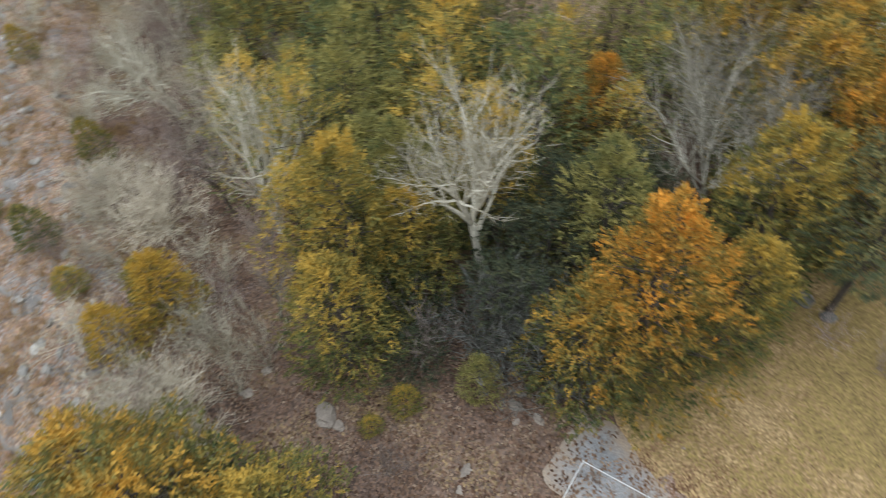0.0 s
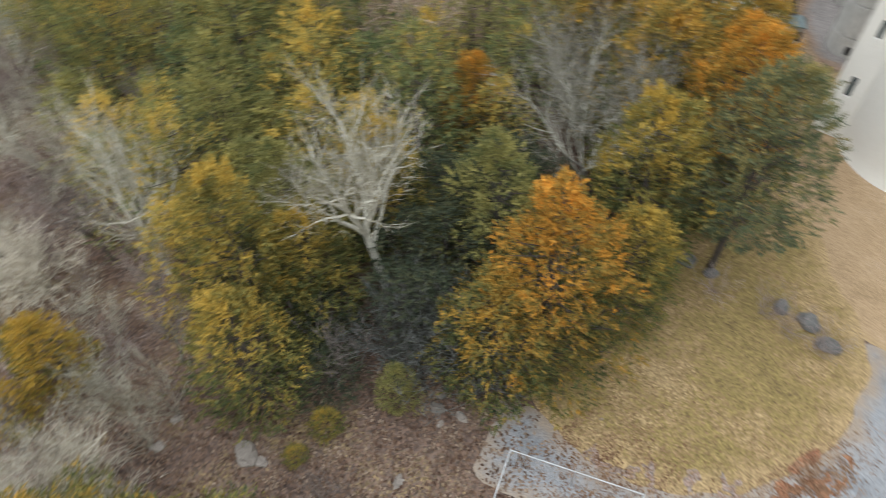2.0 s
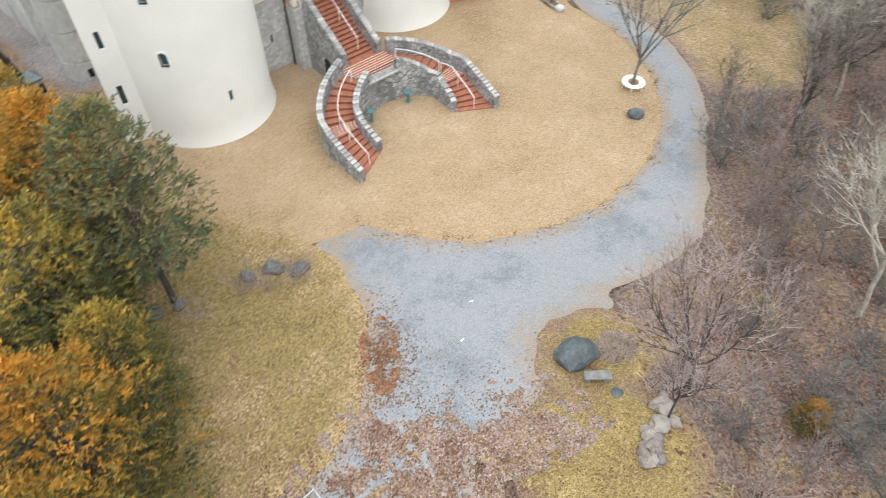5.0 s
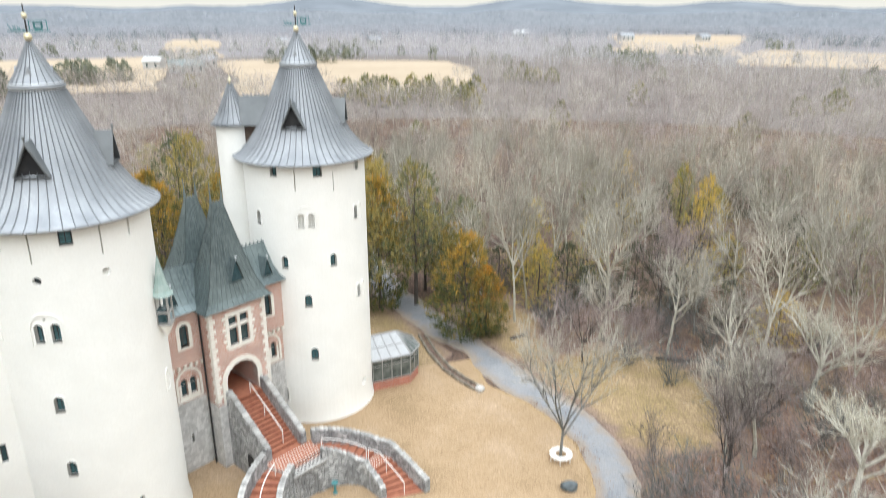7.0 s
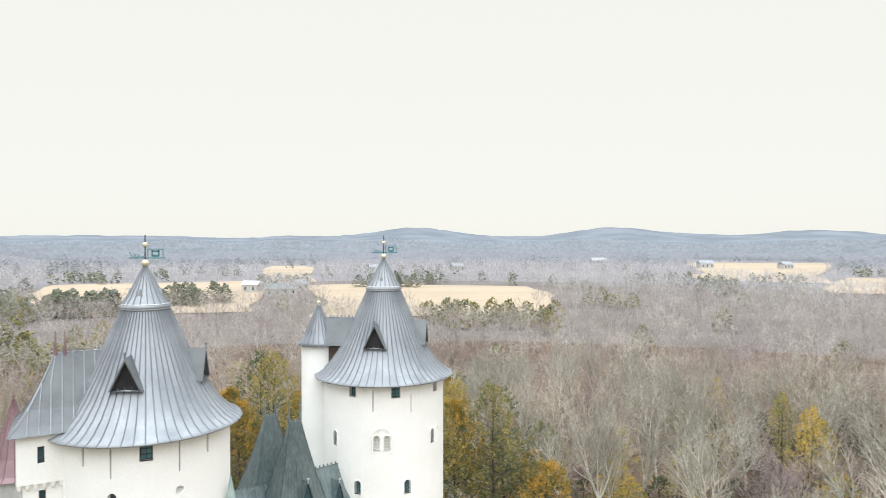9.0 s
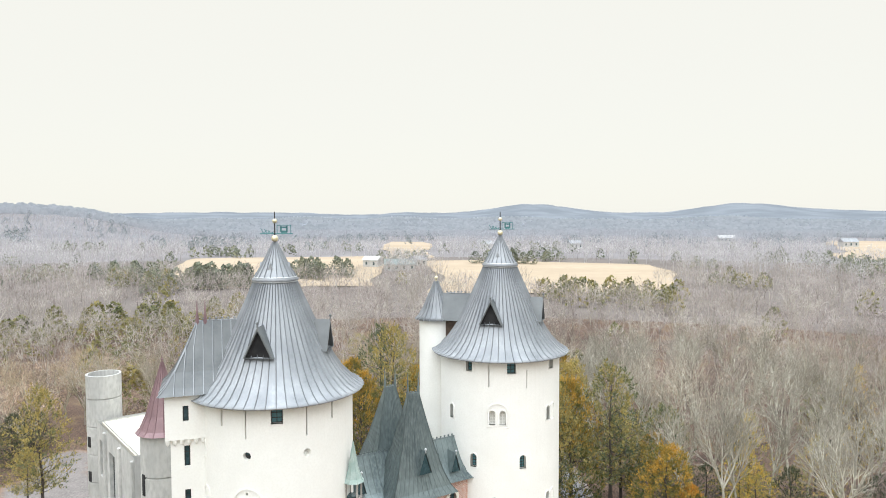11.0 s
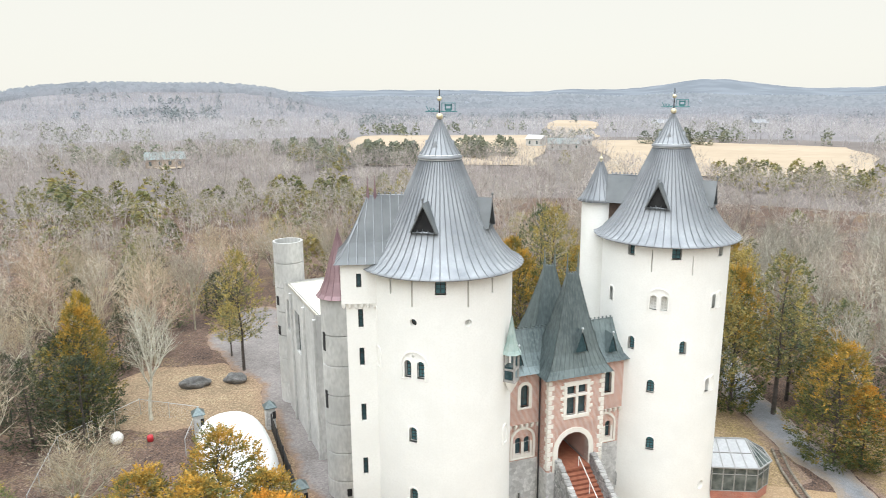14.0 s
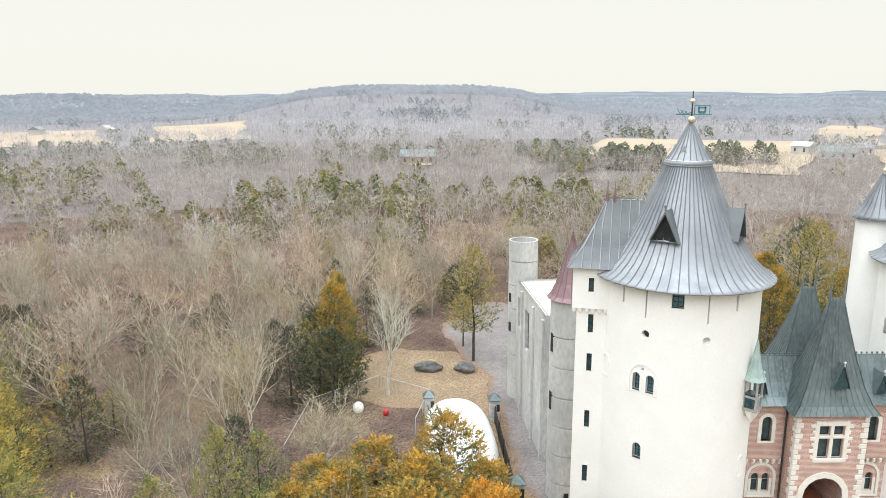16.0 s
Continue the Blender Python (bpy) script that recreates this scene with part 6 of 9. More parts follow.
# ---- conservatory by the far tower ----
def conservatory():
    t = thing("conservatory", "glass conservatory with grey frames on a low red brick base", "conservatory", (10.6, 52.2, 0), 8)
    pts = [(-2.2, -2.1), (1.1, -2.1), (2.3, -0.9), (2.3, 0.9), (1.1, 2.1), (-2.2, 2.1)]
    bm = bmesh.new()
    lo = [bm.verts.new((x, y, -0.2)) for x, y in pts]
    hi = [bm.verts.new((x, y, 0.75)) for x, y in pts]
    for i in range(6):
        bm.faces.new((lo[i], lo[(i + 1) % 6], hi[(i + 1) % 6], hi[i]))
    bm.faces.new(hi)
    part("brick_base", bm, M_REDBASE, t)
    zt = 2.75
    for i in range(6):
        a, b = Vector((*pts[i], 0)), Vector((*pts[(i + 1) % 6], 0))
        k = max(1, round((b - a).length / 0.85))
        for j in range(k):
            p, q = a.lerp(b, j / k), a.lerp(b, (j + 1) / k)
            bm = bmesh.new()
            bm.faces.new([bm.verts.new(v) for v in (p + Vector((0, 0, 0.78)), q + Vector((0, 0, 0.78)), q + Vector((0, 0, zt)), p + Vector((0, 0, zt)))])
            part("pane", bm, M_PANE, t)
            bm = bmesh.new()
            tube(bm, p + Vector((0, 0, 0.75)), p + Vector((0, 0, zt)), 0.05, 0.05, 5)
            for z in (0.8, 2.15, zt):
                tube(bm, p + Vector((0, 0, z)), q + Vector((0, 0, z)), 0.04, 0.04, 5)
            part("frame", bm, M_FRAME, t)
    top = [Vector((-2.2, 0, 4.0)), Vector((0.7, 0, 4.0))]
    roof = [[0, 1, "r1", "r0"], [1, 2, "r1"], [2, 3, "r1"], [3, 4, "r1"], [4, 5, "r0", "r1"], [5, 0, "r0"]]
    for f in roof:
        vs = []
        for k in f:
            if k == "r0":
                vs.append(top[0])
            elif k == "r1":
                vs.append(top[1])
            else:
                vs.append(Vector((pts[k][0] * 1.06, pts[k][1] * 1.06, zt)))
        bm = bmesh.new()
        bm.faces.new([bm.verts.new(v) for v in vs])
        clear = f in (roof[1], roof[2])
        part("roof_panel", bm, M_PANE if clear else M_ROOFGLASS, t, "clear dark roof glazing" if clear else "milky white roof glazing")
        bm = bmesh.new()
        for a, b in zip(vs, vs[1:] + vs[:1]):
            tube(bm, a, b, 0.07, 0.07, 5)
        if len(vs) == 4:
            for j in range(1, 4):
                tube(bm, vs[0].lerp(vs[1], j / 4), vs[3].lerp(vs[2], j / 4), 0.05, 0.05, 4)
            tube(bm, vs[0].lerp(vs[3], 0.5), vs[1].lerp(vs[2], 0.5), 0.05, 0.05, 4)
        elif clear:
            for j in (1, 2):
                tube(bm, vs[0].lerp(vs[1], j / 3), vs[2], 0.04, 0.03, 4)
        part("roof_bar", bm, M_FRAME, t)


M_PANE = material("grey_window_pane", (0.045, 0.06, 0.058), (0.16, 0.18, 0.17), 1.8, 0.06, 0, 5)
M_FRAME = material("grey_metal_frame", (0.25, 0.25, 0.24), (0.32, 0.32, 0.31), 4, 0.5, 0.05, 30)
M_ROOFGLASS = material("milky_roof_glass", (0.34, 0.345, 0.35), (0.42, 0.425, 0.43), 0.8, 0.35, 0, 5)
M_REDBASE = brick_material("bright_red_brick", (0.36, 0.11, 0.07), (0.44, 0.16, 0.10), (0.42, 0.25, 0.2))
conservatory()


M_PALETWIG = material("silvery_bare_twigs", (0.2924, 0.2709, 0.2236), (0.4214, 0.3956, 0.3354), 0.6, 0.95, 0, 6, (0.2236, 0.2021, 0.1677), 0, 0.2)


# ---- trees ----
def blade(bm, p, q, w, rnd):
    """A twig as one thin tapering sliver."""
    d = q - p
    s = d.cross(Vector((rnd.gauss(0, 1), rnd.gauss(0, 1), rnd.gauss(0, 1))))
    if s.length < 1e-6:
        return
    s = s.normalized() * w
    bm.faces.new((bm.verts.new(p - s), bm.verts.new(p + s), bm.verts.new(q)))


def fan(bt, rnd, p, d, length, k, w):
    """A spray of fine twigs from one point."""
    for _ in range(k):
        nd = (d + Vector((rnd.gauss(0, 0.42), rnd.gauss(0, 0.42), rnd.gauss(0.16, 0.3)))).normalized()
        blade(bt, p, p + nd * length * rnd.uniform(0.55, 1.2), w, rnd)


def branch(rnd, bw, bt, p, d, length, r, level, cfg):
    """A crooked limb (1), branch (2) or branchlet (3) with all that grows on it; cfg: spread, rise, twigs at a node, twig width."""
    spread, rise, twigs, tw = cfg
    n = (5, 3, 2)[level - 1]
    k = (0.11, 0.17, 0.2)[level - 1]
    rad = r
    for i in range(n):
        d = (d + Vector((rnd.gauss(0, k), rnd.gauss(0, k), rnd.gauss(rise, 0.07)))).normalized()
        q = p + d * (length / n)
        nr = r * (1 - 0.62 * (i + 1) / n)
        if level < 3:
            tube(bw, p, q, rad, nr, (5, 3)[level - 1], False)
        else:
            blade(bt, p, q + d * 0.1, rad if r < 0.02 else max(1.3 * tw, rad * tw / 0.02), rnd)
        last = i == n - 1
        if level == 3:
            fan(bt, rnd, q, d, length * 0.8, twigs if last else twigs - 1, tw)
        else:
            for _ in range((0 if i == 0 else 3 if last else 2) if level == 1 else 2):
                side = Vector((rnd.gauss(0, 1), rnd.gauss(0, 1), rnd.gauss(0.1, 0.4)))
                side = (side - d * side.dot(d)).normalized()
                nd = (d + side * spread * rnd.uniform(0.6, 1.35)).normalized()
                ln = length * rnd.uniform(0.34, 0.52) * (1.15 - 0.4 * i / n) if level == 1 else length * rnd.uniform(0.42, 0.66)
                branch(rnd, bw, bt, q, nd, ln, max(0.018, min(0.034, r * 0.5), nr * 0.7 + 0.14 * r), level + 1, cfg)
        p, rad = q, nr


def bare_template(seed, height, spread, mat, wood, stems=1, r0=0.17, twigs=2, rise=0.10, trunk=0.36, name="bare_tree", limbs=6, crown=3.6, tw=0.02):
    """A leafless tree: trunk, rising limbs that fork three times, and a haze of fine twigs."""
    rnd = random.Random(seed)
    bw, bt = bmesh.new(), bmesh.new()
    for s in range(stems):
        k = 0.04 if stems == 1 else 0.2
        d = Vector((rnd.gauss(0, k), rnd.gauss(0, k), 1)).normalized()
        p = Vector((rnd.gauss(0, 0.12), rnd.gauss(0, 0.12), -0.1)) if stems > 1 else Vector((0, 0, -0.1))
        r = r0 * (1 if stems == 1 else 0.75)
        n = 4
        a0 = rnd.uniform(0, math.tau)
        todo = limbs if stems == 1 else limbs // 2 + 1
        done = 0
        for i in range(n):
            d = (d + Vector((rnd.gauss(0, 0.06), rnd.gauss(0, 0.06), 0.05))).normalized()
            q = p + d * height * trunk / n
            nr = r * (0.92 if i else 0.8)
            tube(bw, p, q, r, nr, 7, False)
            p, r = q, nr
            for _ in range(0 if i < 2 else 1 if i == 2 else todo - done):
                a = a0 + done * math.tau / todo + rnd.gauss(0, 0.3)
                done += 1
                w = spread * rnd.uniform(0.75, 1.35) * (0.35 if done == todo else 1)
                nd = (d + Vector((math.cos(a), math.sin(a), 0)) * w).normalized()
                branch(rnd, bw, bt, p, nd, height * (1 - trunk) * rnd.uniform(0.62, 0.85), r * rnd.uniform(0.62, 0.85), 1, (spread, rise, twigs, tw))
    top = max(v.co.z for v in bt.verts)
    wide = sorted(math.hypot(v.co.x, v.co.y) for v in bt.verts)
    wide = wide[int(len(wide) * 0.96)]
    for b in (bw, bt):
        bmesh.ops.scale(b, vec=(crown / wide, crown / wide, height / top), verts=b.verts)
    root = new(name)
    part("trunk", bw, wood, root)
    part("crown", bt, mat, root)
    return root


def shrub_template(seed, height, mat, n=13):
    rnd = random.Random(seed)
    bw, bt = bmesh.new(), bmesh.new()
    for _ in range(n):
        d = Vector((rnd.gauss(0, 0.55), rnd.gauss(0, 0.55), 1)).normalized()
        p = Vector((rnd.gauss(0, 0.2), rnd.gauss(0, 0.2), 0))
        for i in range(3):
            d = (d + Vector((rnd.gauss(0, 0.16), rnd.gauss(0, 0.16), 0.05))).normalized()
            q = p + d * height * 0.3
            tube(bw, p, q, 0.02 - 0.005 * i, 0.015 - 0.005 * i, 3, False)
            for _ in range(2):
                nd = (d + Vector((rnd.gauss(0, 0.5), rnd.gauss(0, 0.5), rnd.gauss(0.1, 0.2)))).normalized()
                branch(rnd, bw, bt, q, nd, height * rnd.uniform(0.22, 0.36), 0.014, 3, (0.6, 0.08, 3, 0.014))
            p = q
    root = new("shrub")
    part("stem", bw, mat, root)
    part("crown", bt, mat, root)
    return root


def plume(add, rnd, p, out, size, k=8):
    """A feathery frond: short leaflets on both sides of a rising axis."""
    d = (out + Vector((rnd.gauss(0, 0.4), rnd.gauss(0, 0.4), rnd.gauss(0.2, 0.4)))).normalized()
    u = d.cross(Vector((rnd.gauss(0, 1), rnd.gauss(0, 1), rnd.gauss(0, 1)))).normalized()
    v = d.cross(u)
    l = size * rnd.uniform(0.75, 1.3)
    for i in range(k):
        f = (i + rnd.random()) / k
        w = (u * (1 if i % 2 else -1) + v * rnd.gauss(0, 0.6)).normalized()
        q = p + d * l * f * 0.85
        e = q + (d * rnd.uniform(0.4, 0.9) + w * (1.05 - 0.7 * f)) * l * rnd.uniform(0.22, 0.4)
        t = (e - q).cross(Vector((rnd.gauss(0, 1), rnd.gauss(0, 1), rnd.gauss(0, 1))))
        if t.length > 1e-5:
            t = t.normalized() * l * rnd.uniform(0.06, 0.1)
            add(q - t, q + t, e)


def cedar_template(seed, height, radius, mat, n=1100, base=0.08, shape=0.8, size=0.36, wood=None, name="cedar_tree", gaps=0.6, k=8):
    """An evergreen: trunk, boughs, and a crown of n feathery fronds over a lumpy, broken outline."""
    rnd = random.Random(seed)
    bw, bl = bmesh.new(), bmesh.new()
    q = Vector((0, 0, -0.1))
    for i in range(5):
        nq = Vector((rnd.gauss(0, 0.1) * i * 0.4, rnd.gauss(0, 0.1) * i * 0.4, height * 0.9 * (i + 1) / 5))
        tube(bw, q, nq, 0.16 * height / 9 * (1 - i / 5.5), 0.16 * height / 9 * (1 - (i + 1) / 5.5), 6, False)
        q = nq

    def add(a, b, c):
        bl.faces.new((bl.verts.new(a), bl.verts.new(b), bl.verts.new(c)))

    def reach(f, a):
        g = (f - base) / (1 - base)
        prof = max(0.0, 1 - g ** (1.0 + shape * 2)) ** 0.62 * min(1.0, 0.55 + 2.4 * g) * (1.12 - 0.3 * g)
        return radius * prof * (1 + 0.4 * noise.noise((math.cos(a) * 1.3 + seed, math.sin(a) * 1.3, f * 3.0 + seed)))

    for b in range(n // 30):
        f = base + (1 - base) * (b + 0.5) / (n // 30)
        a = b * 2.399 + rnd.gauss(0, 0.3)
        r = reach(f, a) * 0.85
        z = height * f
        tube(bw, Vector((0, 0, max(0.1, z - 0.4 * r))), Vector((math.cos(a) * r, math.sin(a) * r, z)), 0.035, 0.012, 3, False)
    for b in range(n):
        f = base + (1 - base) * ((b + rnd.random()) / n) ** 1.12
        a = rnd.uniform(0, math.tau)
        r = reach(f, a)
        p = Vector((math.cos(a) * r, math.sin(a) * r, height * f))
        # clumps about 0.9 m across stand out, the hollows between them fall back
        c = 1.15 * noise.noise(p * 0.95 + Vector((seed, 0, 0))) + 0.6 * noise.noise(p * 2.2)
        s = 1 + 0.26 * c - gaps * max(0.0, 0.1 - c) - 0.3 * rnd.random() ** 3
        p = Vector((p.x * s, p.y * s, p.z + 0.55 * c + rnd.gauss(0, 0.08)))
        g = (f - base) / (1 - base)
        out = Vector((math.cos(a), math.sin(a), 0.15 + 1.1 * g * g)).normalized()
        plume(add, rnd, p, out, size * rnd.uniform(0.75, 1.2), k)
    root = new(name)
    part("trunk", bw, wood or M_DBARK, root)
    part("crown", bl, mat, root)
    return root


BARE = [bare_template(11, 12, 0.72, M_TWIG, M_BARK, 1, 0.22, 2, 0.06, 0.4), bare_template(12, 12, 0.76, M_TWIG, M_BARK, 1, 0.23, 2, 0.06, 0.36), bare_template(13, 12, 0.65, M_TWIGRED, M_BARK, 2, 0.21, 2, 0.07, 0.36),
        bare_template(14, 12, 0.62, M_EASTTWIG, M_DBARK, 1, 0.18, 2, 0.1, 0.42), bare_template(15, 12, 0.58, M_TWIGRED, M_GBARK, 1, 0.17, 2, 0.12, 0.4, limbs=5)]
BAREW = [bare_template(61, 12, 0.78, M_YTWIG, M_YBARK, 1, 0.22, 3, 0.07, 0.28, tw=0.017), bare_template(62, 12, 0.8, M_YTWIG, M_YBARK, 2, 0.21, 2, 0.06, 0.26, tw=0.017), bare_template(63, 12, 0.76, M_TWIG, M_YBARK, 1, 0.22, 3, 0.08, 0.28, tw=0.017), bare_template(64, 12, 0.75, M_PINKTWIG, M_YBARK, 1, 0.21, 3, 0.08, 0.26, tw=0.017)]
GREYTREE = bare_template(66, 12, 0.85, M_PALETWIG, M_WHITEBARK, 2, 0.26, 4, 0.05, 0.22, limbs=8, crown=4.2, tw=0.015)
HERO = [bare_template(51, 12, 0.62, M_WHITETWIG, M_WHITEBARK, 1, 0.3, 4, 0.07, 0.42, limbs=7, tw=0.014), bare_template(52, 12, 0.6, M_WHITETWIG, M_WHITEBARK, 2, 0.5, 3, 0.05, 0.3, tw=0.015), bare_template(57, 12, 0.7, M_PALETWIG, M_BARK, 1, 0.19, 3, 0.07, 0.42),
        bare_template(58, 12, 0.66, M_PINKBRUSH, M_DBARK, 1, 0.19, 3, 0.06, 0.28), bare_template(55, 12, 0.6, M_TWIGRED, M_GBARK, 2, 0.16, 3, 0.07, 0.34), bare_template(59, 12, 0.72, M_PALETWIG, M_GBARK, 1, 0.20, 3, 0.05, 0.2, limbs=7, crown=4.4)]
SHRUB = [shrub_template(21, 2.6, M_WHITETWIG, 17), shrub_template(22, 2.4, M_EASTTWIG), shrub_template(23, 2.8, M_PINKBRUSH), shrub_template(24, 2.6, M_DTWIG, 20)]
BIGSHRUB = bare_template(71, 4.4, 0.8, M_CREAMTWIG, M_CREAMTWIG, 5, 0.085, 2, 0.06, 0.12, "shrub", 6, 3.0, 0.012)
CEDAR = [cedar_template(31, 10, 3, M_CEDAR, 850, 0.05, 0.35, 0.6, gaps=0.95, k=6), cedar_template(32, 10, 3, M_CEDAR, 850, 0.06, 0.9, 0.6, gaps=0.95, k=6), cedar_template(33, 10, 3, M_OLIVE, 850, 0.05, 0.3, 0.6, gaps=0.95, k=6), cedar_template(34, 10, 3, M_CEDAR, 850, 0.04, 0.6, 0.6, gaps=0.95, k=6)]
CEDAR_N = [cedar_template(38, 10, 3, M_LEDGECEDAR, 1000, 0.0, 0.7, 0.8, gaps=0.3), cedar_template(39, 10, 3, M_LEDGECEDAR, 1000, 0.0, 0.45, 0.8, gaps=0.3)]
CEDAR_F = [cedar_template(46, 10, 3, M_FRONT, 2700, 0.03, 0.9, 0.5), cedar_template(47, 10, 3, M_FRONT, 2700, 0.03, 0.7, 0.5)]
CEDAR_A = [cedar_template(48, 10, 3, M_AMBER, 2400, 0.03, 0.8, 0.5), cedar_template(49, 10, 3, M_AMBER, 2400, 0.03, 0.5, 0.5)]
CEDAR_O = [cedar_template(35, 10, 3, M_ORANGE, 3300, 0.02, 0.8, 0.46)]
# crown in the green that has shade mixed in
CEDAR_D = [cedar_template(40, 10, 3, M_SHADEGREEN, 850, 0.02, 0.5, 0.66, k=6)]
CEDAR_G = [cedar_template(36, 10, 3, M_OLIVE, 2000, 0.04, 0.5, 0.5)]
SPRUCE = [cedar_template(37, 10, 3, M_SPRUCE, 850, 0.05, 0.0, 0.66, k=6)]
PINE_N = [cedar_template(43, 12, 3, M_PINE, 2400, 0.32, 0.9, 0.5, name="pine_tree", gaps=0.9)]
PINE = [cedar_template(41, 12, 3, M_PINE, 1000, 0.3, 1.2, 0.7, name="pine_tree", gaps=1.3, k=6), cedar_template(42, 12, 3, M_PINE, 1050, 0.34, 1.1, 0.7, name="pine_tree", gaps=1.0, k=6)]
USED = set()
SPOTS = []


def plant(template, x, y, scale=1.0, turn=0.0, label="", category="tree", group="", sz=1.0, lean=(0, 0)):
    """Puts a tree: the first time the template itself, after that a copy."""
    m = pose(x, y, max(0.0, ledge_height(x, y)) if math.hypot(x, y) < 250 else terrain(x, y), lean[0], lean[1], turn)
    if template in USED:
        ob = copy_thing(template, m)
    else:
        USED.add(template)
        ob = template
        ob.matrix_basis = m
    ob.scale = (scale, scale, scale * sz)
    SPOTS.append((x, y))
    return tagged(ob, label, category, group)


def fit(template, x, y, h, r, turn, label, h0=10.0, r0=3.0, lean=(0, 0), group="", category="tree"):
    """Plants a tree of a given height and crown radius."""
    s = r / r0
    return plant(template, x, y, s, turn, label, category, group, h / h0 / s, lean)


# the wood west of the drive
fit(CEDAR_F[0], -11.9, 10.2, 7.2, 2.7, 75, "amber and green cedar beside the bronze cedar")
fit(CEDAR_O[0], -11.7, 12.6, 11.2, 3.4, 20, "bronze-orange winter cedar at the edge of the drive")
fit(CEDAR_G[0], -16.8, 13.6, 9.5, 2.9, 60, "pale olive-green cedar in the wood")
fit(CEDAR_A[1], -20.3, 2.2, 11.2, 2.9, 0, "olive and amber cedar in the wood")
fit(CEDAR_A[0], -17.2, 0.6, 8.0, 2.5, 140, "olive-green cedar at the edge of the wood")
fit(CEDAR_A[1], -19.5, 4.8, 8.5, 2.3, 200, "olive and amber cedar in the wood")
fit(HERO[0], -18.8, 8.2, 14.6, 4.6, 40, "pale-barked bare tree with forked limbs in the wood", 12, 3.6)
fit(HERO[1], -26.8, -0.6, 11.8, 3.8, 0, "pale leaning bare tree at the edge of the wood", 12, 3.6, (0, -8))
fit(GREYTREE, -18.4, 20.9, 11.4, 5.0, 100, "wide bare grey tree in the wood", 12, 4.2)
fit(GREYTREE, -21.2, 23.4, 10.4, 4.8, 220, "wide bare grey tree in the wood", 12, 4.2)
fit(CEDAR_O[0], -24.6, 17.9, 7.2, 1.9, 90, "small bronze cedar in the wood")
fit(SPRUCE[0], -32.6, 3.9, 5.6, 1.6, 0, "small blue-green spruce in the wood")
fit(CEDAR_F[0], -11.0, -8.0, 9.2, 3.6, 30, "broad olive and amber cedar")
fit(CEDAR_F[1], -13.6, -9.6, 8.2, 3.3, 160, "broad olive and amber cedar")
fit(CEDAR_N[0], -14.2, -11.8, 3.6, 1.4, 300, "small dark green cedar")
fit(CEDAR_F[1], -8.6, -6.0, 8.4, 3.1, 80, "broad olive and amber cedar")
fit(CEDAR_F[0], -8.4, -9.6, 8.6, 3.0, 250, "broad olive and amber cedar")
fit(CEDAR_A[0], -9.7, -4.2, 7.4, 2.7, 110, "broad amber cedar at the edge of the clearing")
fit(BIGSHRUB, -17.2, -9.0, 4.6, 3.1, 0, "pale bare many-stemmed shrub", 4.4, 3.0, category="shrub")
fit(BIGSHRUB, -15.6, -7.4, 3.9, 2.4, 130, "pale bare many-stemmed shrub", 4.4, 3.0, category="shrub")
fit(BIGSHRUB, -29.4, -6.8, 4.4, 3.0, 60, "pale bare many-stemmed shrub on the bank", 4.4, 3.0, category="shrub")
fit(BIGSHRUB, -33.0, -9.4, 3.6, 2.6, 200, "pale bare many-stemmed shrub on the bank", 4.4, 3.0, category="shrub")
fit(BIGSHRUB, -12.6, -9.2, 3.4, 1.9, 20, "pale bare shrub before the broad cedars", 4.4, 3.0, category="shrub")
fit(HERO[1], -39.2, -4.6, 9.0, 3.6, 200, "pale leaning bare tree on the rocky bank", 12, 3.6, (-14, 0))
fit(CEDAR_N[1], -22.2, -9.7, 3.8, 1.3, 0, "small amber-green cedar among rocks")
fit(CEDAR_N[0], -23.6, -6.9, 4.8, 1.5, 60, "small amber-green cedar among shrubs")
fit(CEDAR_N[0], -24.6, -7.8, 3.6, 1.1, 200, "small dark green cedar among shrubs")
fit(CEDAR_N[1], -30.5, -13.0, 2.8, 1.0, 0, "little amber cedar on the rock ledge")
fit(CEDAR_N[0], -33.9, -16.2, 2.1, 0.95, 90, "little dark cedar on the rock ledge")
fit(CEDAR_N[0], -36.8, -9.6, 3.4, 1.0, 180, "little amber cedar among pale shrubs")
fit(CEDAR_N[1], -48.5, -13.3, 2.6, 0.9, 10, "little green cedar on the rock ledge")
fit(CEDAR_N[1], -26.6, -11.6, 1.6, 0.8, 10, "little green cedar on the rock ledge")
fit(CEDAR_N[1], -14.0, 2.2, 1.7, 0.7, 10, "young yellow-green cedar in the clearing")
fit(CEDAR_G[0], -13.2, 5.6, 3.4, 1.0, 10, "young olive cedar at the wood's edge")
fit(CEDAR_N[1], -13.6, 0.4, 0.9, 0.5, 10, "young green cedar in the clearing")
fit(SHRUB[3], -13.3, 8.6, 4.6, 2.2, 10, "bare shrub with the shade of the cedars in its dark colour", 2.8, 1.6)
fit(SHRUB[3], -15.2, 6.6, 4.2, 2.0, 100, "bare shrub with the shade of the cedars in its dark colour", 2.8, 1.6)
fit(SHRUB[1], -15.9, 4.4, 3.6, 2.0, 200, "brown bare shrub under the cedars", 2.4, 1.6)
fit(SHRUB[0], -18.6, -3.2, 4.2, 1.3, 30, "pale bare shrub in the clearing", 2.6, 1.6)
fit(SHRUB[0], -20.0, -4.9, 3.8, 1.3, 80, "pale bare shrub in the clearing", 2.6, 1.6)
fit(SHRUB[1], -11.2, 0.6, 1.8, 1.2, 80, "low pinkish bare shrub in the clearing", 2.4, 1.6)
